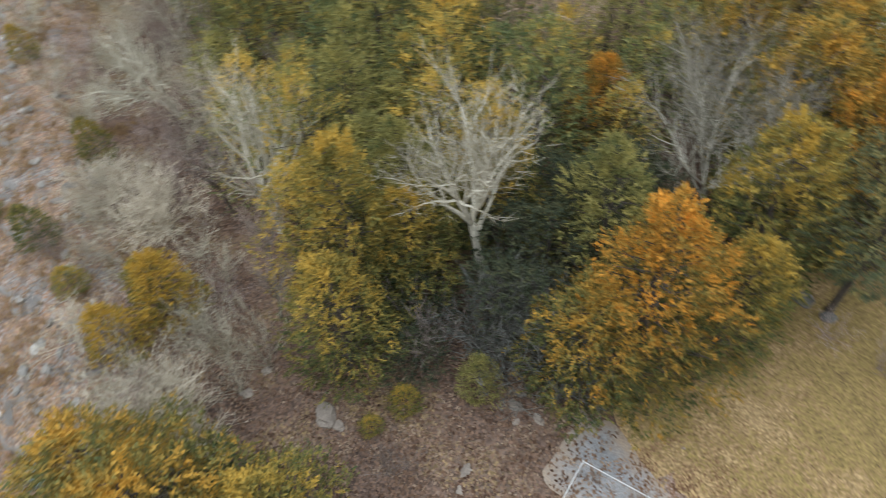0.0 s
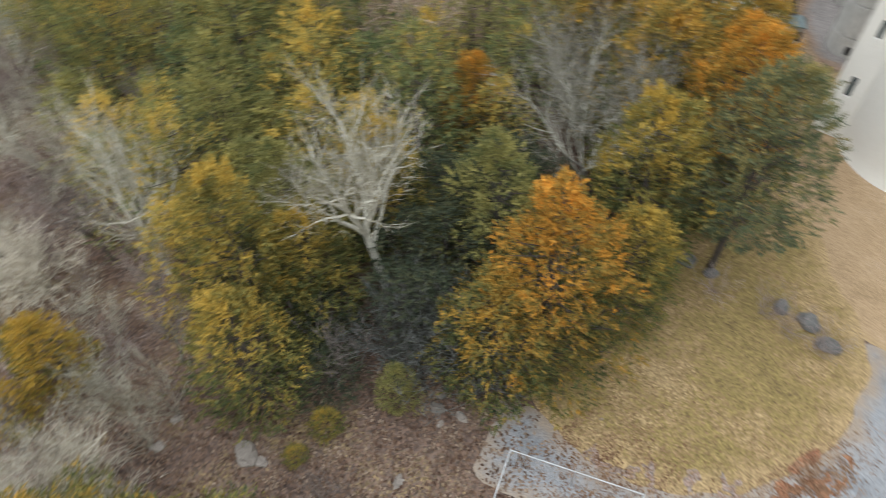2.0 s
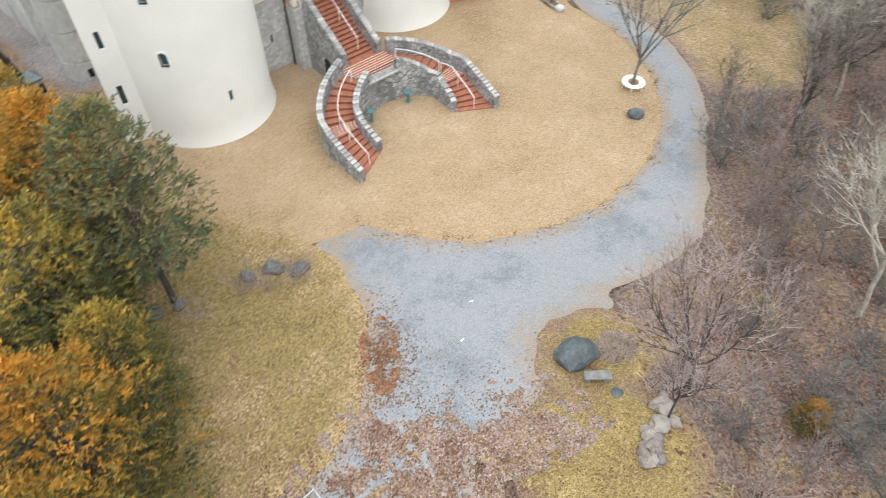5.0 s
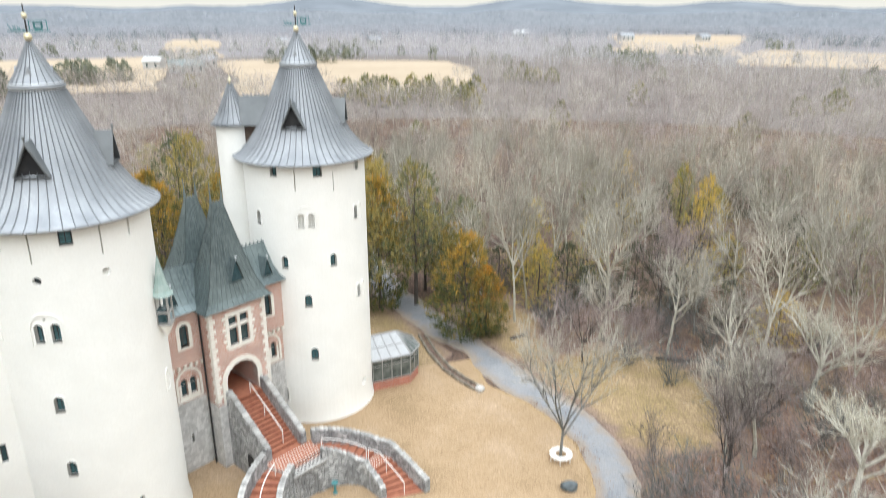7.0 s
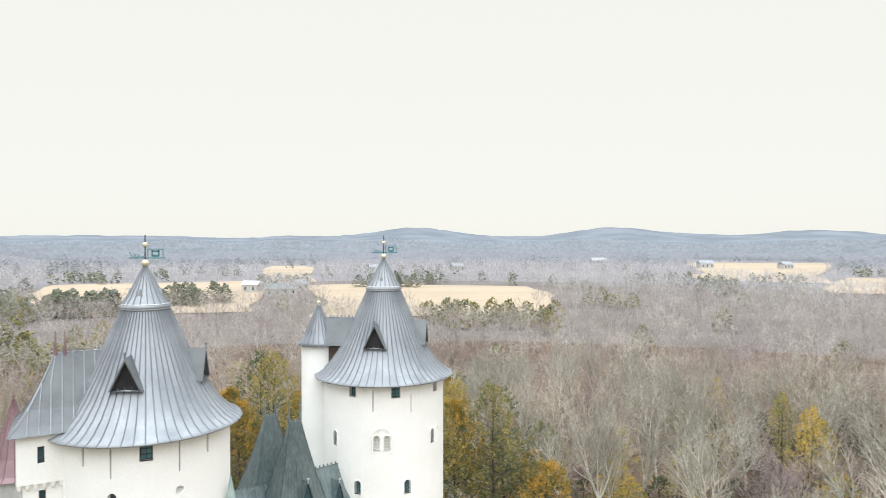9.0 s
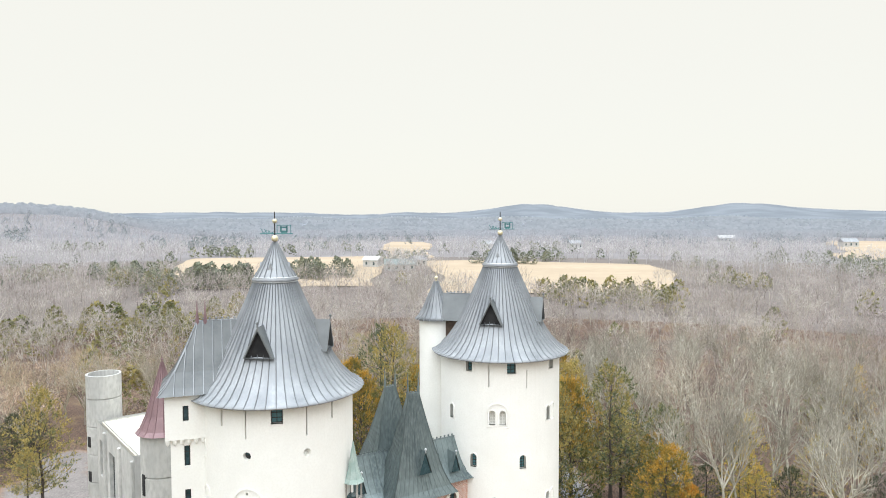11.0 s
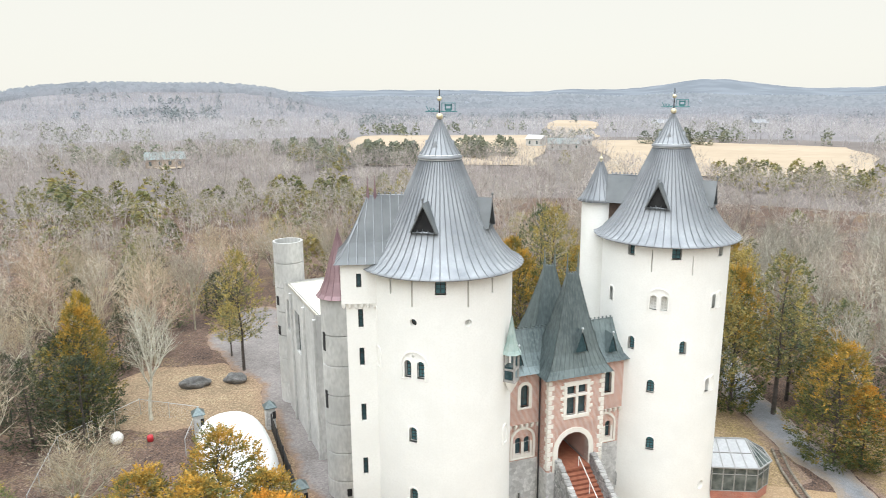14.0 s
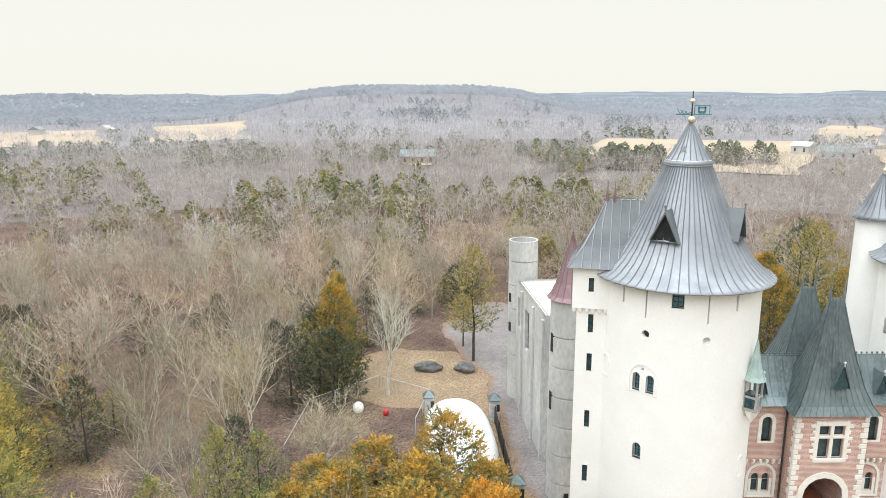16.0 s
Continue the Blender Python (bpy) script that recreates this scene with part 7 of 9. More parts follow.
fit(SHRUB[1], -9.2, -4.4, 2.2, 1.3, 10, "low pale bare shrub in the clearing", 2.4, 1.6)
fit(PINE_N[0], -10.5, 23.3, 12.8, 2.9, 0, "dark-trunked evergreen with a high crown beside the drive", 12, 3)
fit(CEDAR_A[1], -13.6, 20.0, 11.2, 3.2, 120, "tall olive and amber cedar beside the lawn")
fit(CEDAR_A[0], -11.2, 17.2, 8.0, 2.2, 220, "olive cedar beside the lawn")
for i, (x, y, h, r) in enumerate(((-22.4, 34.6, 10.4, 2.6), (-18.4, 33.2, 8.8, 2.4), (-25.6, 31.4, 9.0, 2.6), (-16.6, 29.6, 9.6, 2.6), (-20.4, 29.4, 10.4, 2.9), (-24.4, 26.6, 9.8, 2.7), (-14.2, 26.4, 11.5, 2.7), (-18.4, 25.6, 11.0, 2.9))):
    fit((CEDAR_O[0] if i in (3, 6) else CEDAR_F[i % 2]), x, y, h * 0.95, r * 1.25, 47 * i, "amber and green cedar in the clump beside the near tower", group="cedar clump by the tower")
fit(CEDAR_G[0], -22.0, 5.6, 9.4, 2.8, 90, "pale olive-green cedar in the wood")
fit(CEDAR_A[1], -21.6, 9.9, 9.2, 2.7, 250, "olive and amber cedar in the wood")
# thicket under the cedars, its colour dark in place of shade
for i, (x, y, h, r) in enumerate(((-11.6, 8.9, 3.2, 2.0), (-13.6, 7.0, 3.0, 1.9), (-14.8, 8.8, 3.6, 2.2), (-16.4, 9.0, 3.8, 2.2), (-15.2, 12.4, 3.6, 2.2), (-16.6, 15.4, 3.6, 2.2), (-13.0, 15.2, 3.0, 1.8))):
    fit(SHRUB[3], x, y, h, r, 77 * i, "tangled bare shrub, cedar shade put into its dark grey", 2.6, 1.6, category="shrub")
# low cedars whose dark colour stands for shade among the trees
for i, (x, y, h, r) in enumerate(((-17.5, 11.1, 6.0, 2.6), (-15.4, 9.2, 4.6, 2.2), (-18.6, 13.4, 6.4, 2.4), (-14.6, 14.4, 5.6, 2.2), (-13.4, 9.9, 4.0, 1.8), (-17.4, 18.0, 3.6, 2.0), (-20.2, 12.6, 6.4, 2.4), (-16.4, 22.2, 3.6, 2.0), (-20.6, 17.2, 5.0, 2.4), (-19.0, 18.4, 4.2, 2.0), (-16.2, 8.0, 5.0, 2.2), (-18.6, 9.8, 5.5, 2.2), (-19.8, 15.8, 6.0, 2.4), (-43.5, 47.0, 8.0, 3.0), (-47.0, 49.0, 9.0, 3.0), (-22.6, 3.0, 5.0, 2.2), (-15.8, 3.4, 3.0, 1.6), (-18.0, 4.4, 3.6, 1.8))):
    fit(CEDAR_D[0], x, y, h, r, 53 * i, "cedar undergrowth with the shade of the wood in its dark green", group="dark undergrowth")
for i, (x, y, h, r) in enumerate(((22.4, 28.4, 3.0, 1.7), (23.4, 30.6, 3.2, 1.6), (27.6, 28.6, 3.4, 2.2), (30.5, 25.0, 3.2, 2.2), (34.6, 38.6, 3.6, 2.4), (20.5, 9.6, 2.4, 1.8), (25.5, 12.0, 2.6, 2.0), (33.0, 44.0, 3.2, 2.2), (38.0, 33.0, 3.6, 2.4), (29.6, 57.6, 3.0, 2.2), (34.6, 59.0, 3.2, 2.4), (38.2, 51.0, 3.0, 2.4), (31.4, 48.0, 2.4, 2.0), (27.2, 57.0, 2.6, 1.8), (41.0, 55.4, 3.2, 2.4))):
    fit(SHRUB[3], x, y, h, r, 71 * i, "dark tangled shrub among the bare eastern trees", 2.6, 1.6, category="shrub")
fit(CEDAR_O[0], 19.0, 11.4, 2.0, 0.8, 0, "small amber cedar among bare shrubs")
for i, (x, y, h, r) in enumerate(((28.6, 61.5, 7.0, 2.4), (36.5, 66.0, 8.0, 2.6), (32.0, 70.5, 9.0, 2.6))):
    fit(CEDAR[0], x, y, h, r, 90 * i, "olive cedar behind the tall bare trees")
for i, (x, y, h, r) in enumerate(((-22.4, 18.0, 7.0, 2.4), (-24.6, 20.8, 8.0, 2.6), (-22.6, 26.4, 7.0, 2.2), (-25.8, 27.8, 8.0, 2.6), (-27.2, 23.2, 8.5, 2.6))):
    fit(CEDAR[i % 3], x, y, h, r, 81 * i, "olive and amber cedar behind the wide bare trees")
for i, (x, y, h, r) in enumerate(((15.6, 11.2, 2.2, 1.6), (18.0, 9.2, 2.4, 1.8), (20.2, 12.4, 2.6, 1.9), (17.4, 13.6, 2.0, 1.5), (22.2, 10.8, 2.6, 1.8), (19.6, 15.2, 2.4, 1.7), (20.8, 7.4, 2.2, 1.7), (15.2, 8.4, 2.2, 1.6), (23.6, 14.2, 2.6, 1.8), (21.6, 18.4, 2.4, 1.7), (25.2, 25.4, 2.6, 1.9), (28.4, 22.0, 2.8, 2.0))):
    fit(SHRUB[(3, 1, 3, 2)[i % 4]], x, y, h, r, 59 * i, "tangled bare shrub on the eastern leaf carpet", 2.6, 1.6, category="shrub")
# round the lawn and the drive
fit(HERO[5], 19.6, 37.1, 12.0, 5.4, 40, "bare grey tree with a round white bench at its foot", 12, 4.4)
fit(HERO[2], 24.8, 16.7, 12.4, 4.4, 60, "leaning pale lichen-covered bare tree above the shrubs", 12, 3.6, (-3, 12))
for i, (x, y, h, r) in enumerate(((33.0, 33.6, 10.0, 4.2), (31.3, 18.5, 9.0, 3.4), (34.8, 27.0, 9.5, 4.0), (38.0, 42.5, 9.5, 3.8), (40.6, 51.4, 10.0, 4.0), (42.0, 38.0, 10.0, 4.0))):
    fit(HERO[(2, 5, 0)[i % 3]], x, y, h, r, 110 * i, "pale lichen-covered bare tree on the eastern slope", 12, 4.4 if i % 3 == 1 else 3.6, (0, 4))
for i, (x, y, h) in enumerate(((29.2, 31.9, 8.5), (28.4, 31.0, 7.5), (30.1, 32.6, 8.0), (33.5, 22.8, 7.0))):
    fit(BARE[3], x, y, h, 2.0, 80 * i, "slender dark-stemmed sapling on the eastern slope", 12, 3.6)
fit(HERO[3], 14.4, 14.0, 11.2, 3.4, 200, "bare dark-trunked tree beside the stone row", 12, 3.6, (4, 11))
fit(HERO[3], 12.8, 12.7, 9.0, 2.4, 300, "slender bare tree beside the stone row", 12, 3.6)
fit(HERO[4], 24.8, 20.4, 7.0, 3.2, 150, "low mauve bare tree among shrubs", 12, 3.6)
fit(BARE[0], 31.0, 34.2, 9.0, 3.0, 0, "slender dark bare tree", 12, 3.4)
fit(BARE[3], 33.2, 33.9, 9.5, 3.0, 90, "slender dark bare tree", 12, 3.4)
fit(HERO[2], 35.9, 48.7, 11.0, 4.0, 240, "pale bare tree at the edge of the wood", 12, 3.6)
fit(CEDAR_F[0], 19.2, 57.5, 10.3, 3.2, 0, "olive and amber cedar beside the drive")
fit(CEDAR_O[0], 21.2, 57.2, 6.9, 1.9, 80, "amber cedar beside the drive")
for i, (x, y, h, r) in enumerate(((16.5, 66, 15, 3.2), (12.6, 66, 14, 2.9), (10.5, 63, 14, 2.6), (13.8, 72, 14, 3.0), (9.0, 69, 12.5, 2.8), (23, 70, 10, 2.6), (18.4, 69.4, 9, 2.8), (20.8, 66.4, 8.5, 2.4), (10.4, 72, 10, 2.8))):
    fit((PINE[0], CEDAR_F[0], PINE[1])[i % 3], x, y, h, r, 60 * i, "tall dark evergreen beside the drive", 10 if i % 3 == 1 else 12, 3)
for i, (x, y, h, r) in enumerate(((-8.6, 74.0, 13, 2.8), (-5.4, 77.5, 14, 2.9), (-10.4, 80.0, 13, 3.0), (-2.6, 82.0, 12, 2.8), (-7.4, 86.0, 13, 3.0), (-20.5, 92.0, 11, 3.0), (-24.0, 98.0, 11, 3.0), (11.5, 84.0, 12, 2.8), (16.0, 92.0, 12, 3.0))):
    fit((CEDAR_F[0], PINE[0], CEDAR_F[1])[i % 3], x, y, h, r, 75 * i, "tall green and amber cedar behind the gatehouse", group="cedars behind the castle")
fit(HERO[2], 25.0, 59.1, 16.5, 4.0, 300, "tall pale bare tree beside the drive", 12, 3.6)
fit(HERO[2], 27.5, 62.0, 15.5, 3.8, 30, "tall pale bare tree beside the drive", 12, 3.6)
fit(HERO[2], 33.5, 56, 15, 4.0, 80, "tall pale bare tree at the wood's edge", 12, 3.6)
fit(HERO[2], 41.3, 65.8, 13, 4.6, 180, "tall pale bare tree at the wood's edge", 12, 3.6)
fit(HERO[3], 27.6, 49.5, 8.0, 3.2, 20, "low pale bare tree beside the drive", 12, 3.6)
fit(HERO[2], 31.2, 53.0, 8.4, 3.2, 120, "low pale bare tree beside the drive", 12, 3.6)
for i, (x, y, h, r) in enumerate(((36.4, 60.2, 13, 3.6), (38.8, 55.0, 12, 3.8), (31.6, 65.5, 14, 3.6), (44.0, 59.5, 12, 4.0), (23.4, 65.0, 13, 3.4))):
    fit(HERO[(2, 3)[i % 2]], x, y, h, r, 100 * i + 30, "tall bare tree with pale limbs at the wood's edge", 12, 3.6)
for i, (x, y, h, r) in enumerate(((29.0, 55.0, 3.6, 2.2), (32.5, 49.8, 3.4, 2.2), (26.6, 53.2, 2.8, 1.8), (35.2, 53.0, 3.2, 2.0))):
    fit(SHRUB[2], x, y, h, r, 70 * i, "pinkish-grey tangled bare shrub beside the drive", 2.8, 1.6, category="shrub")
for i, (x, y, h, r) in enumerate(((-29.0, 27.0, 6.6, 2.6), (-27.2, 30.6, 6.0, 2.4), (-30.5, 31.0, 6.0, 2.6))):
    fit(CEDAR_F[i % 2], x, y, h, r, 66 * i, "amber-green cedar among bare trees beyond the dome")
# by the gravel yard
fit(PINE[0], -38.1, 65.0, 13.2, 2.7, 0, "dark-trunked pine beside the gravel yard", 12, 3)
fit(PINE[1], -41.6, 68.5, 6.2, 1.5, 50, "small pine beside the gravel yard", 12, 3)
fit(CEDAR_F[1], -45.4, 49.8, 11.6, 2.9, 0, "tall dark green cedar in the wood")
fit(CEDAR_A[1], -48.6, 54.1, 11.4, 2.0, 70, "tall amber cedar in the wood")
fit(HERO[0], -40.7, 52.2, 12.8, 3.3, 200, "bare tree beside the gravel yard", 12, 3.6)
fit(BAREW[1], -38.4, 39.8, 7.0, 4.6, 30, "low wide pale bare tree", 12, 3.6)
fit(BAREW[0], -35.6, 37.2, 6.6, 4.2, 130, "low wide pale bare tree", 12, 3.6)


def free(x, y, gap):
    return all((x - a) ** 2 + (y - b) ** 2 > gap * gap for a, b in SPOTS)


def woods():
    rnd = random.Random(77)
    count = 0
    for _ in range(40000):
        if count >= 330:
            break
        az, r = rnd.uniform(-76, 56), 24 + 92 * rnd.random() ** 0.62
        x, y = r * math.sin(radians(az)), r * math.cos(radians(az))
        if occupied(x, y) or (x < 0 and y < 30 and az < -62) or not free(x, y, 6.0 if x < 0 else 5.4):
            continue
        if -12 < az < 10 and r < 70 or -43 < az < -18 and 30 < r < 62 or -37 < az < -18 and r < 78 or x > 0 and r < 50 and not free(x, y, 5.4) or 0 < x < 25 and y < 34:
            continue
        count += 1
        ever = fbm(x, y, 38, 5.0) + 0.02 - (0.5 if -14 < az < 12 or az < -38 else 0) - (2 if x > 0 and r < 62 else 0)
        if ever > 0.42 or rnd.random() < 0.05 and ever > -1 and az > -40:
            t = rnd.choice(CEDAR + PINE)
            fit(t, x, y, rnd.uniform(8, 12.5), rnd.uniform(2.0, 3.0), rnd.uniform(0, 360), "olive-green evergreen standing in the winter wood", 10 if t in CEDAR else 12, 3, group="evergreens in the wood")
        else:
            near = x > 0 and r < 62
            t = rnd.choice(BARE[2:]) if near else rnd.choice(BAREW if x < 0 else (BARE[0], BARE[1], BARE[2], HERO[2]))
            h = rnd.uniform(9, 12.5) if near else rnd.uniform(10.5, 14.0) if x < 0 else rnd.uniform(13, 16.5)
            fit(t, x, y, h, rnd.uniform(2.8, 3.8) if near else rnd.uniform(3.8, 5.2) if x < 0 else rnd.uniform(3.6, 4.8), rnd.uniform(0, 360), "bare grey-barked deciduous tree in the winter wood", 12, 3.6, group="bare trees in the wood")
    # the dense cedar wood to the west
    count = 0
    for _ in range(20000):
        if count >= 230:
            break
        az, r = rnd.uniform(-103, -40), 20 + 55 * rnd.random()
        x, y = r * math.sin(radians(az)), r * math.cos(radians(az))
        if y > 36 or y < -5 - 0.03 * abs(x) + 3 or occupied(x, y) or not free(x, y, 2.55):
            continue
        if az > -62 and r < 25 or az > -68 and r > 41 or az > -57 and r < 35:
            continue
        count += 1
        edge = y < -1 or rnd.random() < 0.12
        if edge and rnd.random() < 0.6:
            plant(rnd.choice(BARE + HERO[:1]), x, y, rnd.uniform(0.55, 0.85), rnd.uniform(0, 360), "bare pale-twigged tree in the cedar wood", "tree", "bare trees in the wood")
        else:
            t = rnd.choice(CEDAR)
            fit(t, x, y, rnd.uniform(7, 11), rnd.uniform(2.3, 3.2), rnd.uniform(0, 360), "olive, green and amber cedar in the dense wood", group="cedars in the western wood")
    # young dark evergreens under the bare trees, most with shade put into their green
    n = 0
    for _ in range(6000):
        if n >= 75:
            break
        az, r = rnd.choice((rnd.uniform(-70, -30), rnd.uniform(14, 52))), rnd.uniform(40, 112)
        x, y = r * math.sin(radians(az)), r * math.cos(radians(az))
        if occupied(x, y) or -37 < az < -18 and r < 78 or x > 0 and r < 60 or not free(x, y, 2.2) or fbm(x, y, 22, 3.0) < 0.05:
            continue
        n += 1
        t = rnd.choice((CEDAR_D[0], CEDAR_D[0], CEDAR_D[0], CEDAR[0], CEDAR[3]))
        fit(t, x, y, rnd.uniform(3.5, 8.0), rnd.uniform(1.5, 2.5), rnd.uniform(0, 360), "dark young evergreen under the bare trees", group="young evergreens in the wood")
    # shrubs on the rocky bank and under the eastern trees
    for _ in range(150):
        x = rnd.uniform(-62, -17)
        y = rnd.uniform(-13.0, -3)
        if free(x, y, 1.25) and (y > -10.5 or rnd.random() < 0.3):
            fit(rnd.choice((SHRUB[0], SHRUB[0], SHRUB[2])), x, y, rnd.uniform(1.2, 3.0), rnd.uniform(0.9, 1.9), rnd.uniform(0, 360), "pale bare shrub on the rocky bank", 2.6, 1.6, group="shrubs on the bank", category="shrub")
    n = 0
    for _ in range(3000):
        if n >= 95:
            break
        x, y = rnd.uniform(14, 50), rnd.uniform(6, 56)
        if occupied(x, y) or not free(x, y, 1.5) or y < 12 - 0.2 * x or x < 18.5 and y < 23:
            continue
        n += 1
        fit(rnd.choice((SHRUB[1], SHRUB[2], SHRUB[2], SHRUB[3])), x, y, rnd.uniform(1.2, 3.2), rnd.uniform(1.2, 2.4), rnd.uniform(0, 360), "bare brownish shrub under the eastern trees", 2.6, 1.6, group="shrubs east of the drive", category="shrub")


woods()


def far_bare(seed, limbs, subs, twigs, tw, lf=1.0):
    """A far leafless tree as thin slivers: limbs from one fork, branches and twigs in a rounded dome; height and crown radius 1."""
    rnd = random.Random(seed)
    tris = []
    tall = 2.7

    def sliver(p, q, w):
        out = (p + q) * 0.5 - Vector((0, 0, 0.45 * tall))
        t = (q - p).cross(out.normalized() + Vector((rnd.gauss(0, 0.4), rnd.gauss(0, 0.4), rnd.gauss(0, 0.4)))).normalized() * w
        tris.append((p - t, p + t, q))

    fork = Vector((rnd.gauss(0, 0.05), rnd.gauss(0, 0.05), 0.3 * tall))
    for _ in range(2):
        sliver(Vector((0, 0, 0)), fork + Vector((0, 0, 0.3)), 1.6 * tw + 0.01)
    for i in range(limbs):
        a = i * 2.399 + rnd.gauss(0, 0.25)
        reach = 0.9 * math.sqrt((i + 0.4) / limbs)
        e = Vector((math.cos(a) * reach, math.sin(a) * reach, tall * (0.5 + 0.4 * math.sqrt(max(0.0, 1 - 0.9 * reach * reach)) * rnd.uniform(0.85, 1.1))))
        knee = fork.lerp(e, 0.45) + Vector((math.cos(a), math.sin(a), 0)) * 0.12
        sliver(fork, knee.lerp(e, 0.2), 1.3 * tw * lf)
        sliver(knee, e, 0.95 * tw * lf)
        for j in range(subs):
            f = 0.2 + 0.8 * (j + rnd.random()) / subs
            p = knee.lerp(e, f)
            d = ((e - knee).normalized() * 0.6 + Vector((math.cos(a), math.sin(a), 0)) * 0.4 * reach + Vector((rnd.gauss(0, 0.55), rnd.gauss(0, 0.55), rnd.gauss(0.1, 0.45)))).normalized()
            q = p + d * rnd.uniform(0.28, 0.5)
            sliver(p, q, 0.6 * tw)
            for _ in range(twigs):
                m = p.lerp(q, rnd.uniform(0.3, 0.95))
                nd = (d + Vector((rnd.gauss(0, 0.5), rnd.gauss(0, 0.5), rnd.gauss(0.15, 0.45)))).normalized()
                sliver(m, m + nd * rnd.uniform(0.16, 0.34), 0.5 * tw)
    return np.array([[tuple(v) for v in t] for t in tris]) * np.array((1, 1, 1 / tall))


def far_ever(seed, n, size):
    """A far evergreen: sprays on a lumpy crown; height and crown radius 1."""
    rnd = random.Random(seed)
    tris = []
    for b in range(n):
        f = 0.06 + 0.94 * (b + rnd.random()) / n
        a = rnd.uniform(0, math.tau)
        c = noise.noise((math.cos(a) * 2 + seed, math.sin(a) * 2, f * 5))
        r = (1 - f ** 1.9) ** 0.6 * (1 + 0.45 * c) * (1 - 0.3 * rnd.random() ** 2)
        p, out = Vector((math.cos(a) * r, math.sin(a) * r, 2.6 * f)), Vector((math.cos(a), math.sin(a), 0.3 + f)).normalized()
        for _ in range(2):
            d = (out + Vector((rnd.gauss(0, 0.7), rnd.gauss(0, 0.7), rnd.gauss(0, 0.7)))).normalized()
            w = d.cross(out + Vector((0, 0, 0.7))).normalized() * size * rnd.uniform(0.3, 0.5)
            tris.append((p - w, p + w, p + d * size * rnd.uniform(0.5, 1.0)))
    t = np.array([[tuple(v) for v in q] for q in tris])
    t[:, :, 2] /= t[:, :, 2].max()
    return t


STANDS = [(-52, -31, 122, 215, 0.5), (-66, -55, 140, 340, 0.3), (-31, -19, 108, 190, 0.35), (8, 16, 108, 150, 0.3), (-7, -3, 108, 140, 0.4), (19, 30, 108, 130, 0.15)]


def far_woods():
    """The woods farther off, joined by kind and distance."""
    rnd = random.Random(99)
    bare = [[far_bare(300 + i, 10, 6, 6, 0.0115) for i in range(5)], [far_bare(320 + i, 8, 4, 4, 0.017, 0.6) for i in range(4)], [far_bare(340 + i, 6, 3, 2, 0.03, 0.5) for i in range(4)]]
    ever = [[far_ever(360 + i, 150, 0.32) for i in range(3)], [far_ever(370 + i, 70, 0.45) for i in range(3)], [far_ever(380 + i, 24, 0.7) for i in range(3)]]
    sets, taken = {}, {}
    for _ in range(70000):
        az = rnd.uniform(-104, 58)
        r = 108 + 890 * rnd.random() ** 0.85
        x, y = r * math.sin(radians(az)), r * math.cos(radians(az))
        if az < -76 and (r > 260 or y < -8):
            continue
        hedge = any(f(x, y) > -3 for f in FIELDS)
        if hedge and fbm(x, y, 45, 11.0) < 0.95 or occupied(x, y):
            continue
        gap = 6.2 if r < 320 else 7.2 if r < 620 else 8.4
        cell = (int(x // gap), int(y // gap))
        if any((x - a) ** 2 + (y - b) ** 2 < gap * gap for i in (-1, 0, 1) for j in (-1, 0, 1) for a, b in taken.get((gap, cell[0] + i, cell[1] + j), ())):
            continue
        taken.setdefault((gap, *cell), []).append((x, y))
        ev = fbm(x, y, 55, 5.0) + (0.24 if az < -12 and 110 < r < 420 else 0.06) - (0.4 if -14 < az < 12 and r < 220 else 0)
        if any(a0 < az < a1 and r0 < r < r1 and rnd.random() < p for a0, a1, r0, r1, p in STANDS):
            ev = 1
        # the zone picks how much haze is mixed into the tree colour
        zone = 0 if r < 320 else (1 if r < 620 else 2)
        lod = 0 if r < 210 else (1 if r < 460 else 2)
        kind = "c" if ev > 0.5 or hedge and rnd.random() < 0.6 or rnd.random() < 0.02 else ("a" if rnd.random() + 0.5 * fbm(x, y, 120, 9.0) > 0.45 else "b")
        h = rnd.uniform(9.0, 13.0) * (0.66 if kind == "c" else 1)
        w = rnd.uniform(2.4, 3.6) if kind == "c" else rnd.uniform(3.4, 5.0) * (1.0 if r < 320 else 1.15 if r < 620 else 1.35)
        t = rnd.choice((ever if kind == "c" else bare)[lod])
        a = rnd.uniform(0, math.tau)
        ca, sa = w * math.cos(a), w * math.sin(a)
        m = np.array(((ca, -sa, 0), (sa, ca, 0), (0, 0, h)))
        sets.setdefault((kind, zone), []).append(t.reshape(-1, 3) @ m.T + np.array((x, y, terrain(x, y))))
    # two stands of dark cedars in the nearest hay field
    for az, r, n in ((-20.0, 292, 10), (-17.6, 300, 12), (-16.2, 296, 7), (-11.0, 330, 8), (-9.4, 336, 6), (6.6, 412, 5), (3.0, 418, 3)):
        for _ in range(n):
            x, y = polar(az, r)
            x, y = x + rnd.gauss(0, 5.5), y + rnd.gauss(0, 4)
            h, w = rnd.uniform(7.5, 11), rnd.uniform(3.2, 4.6)
            sets.setdefault(("c", 1), []).append(rnd.choice(ever[0]).reshape(-1, 3) * np.array((w, w, h)) + np.array((x, y, terrain(x, y))))
    for (k, zone), parts in sorted(sets.items()):
        vs = np.concatenate(parts)
        me = bpy.data.meshes.new("distant_woods")
        me.from_pydata(vs.tolist(), [], np.arange(len(vs)).reshape(-1, 3).tolist())
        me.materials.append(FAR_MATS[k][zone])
        lab = {"a": "grey-brown bare woods", "b": "reddish-brown bare woods", "c": "dark evergreens scattered through bare woods"}[k]
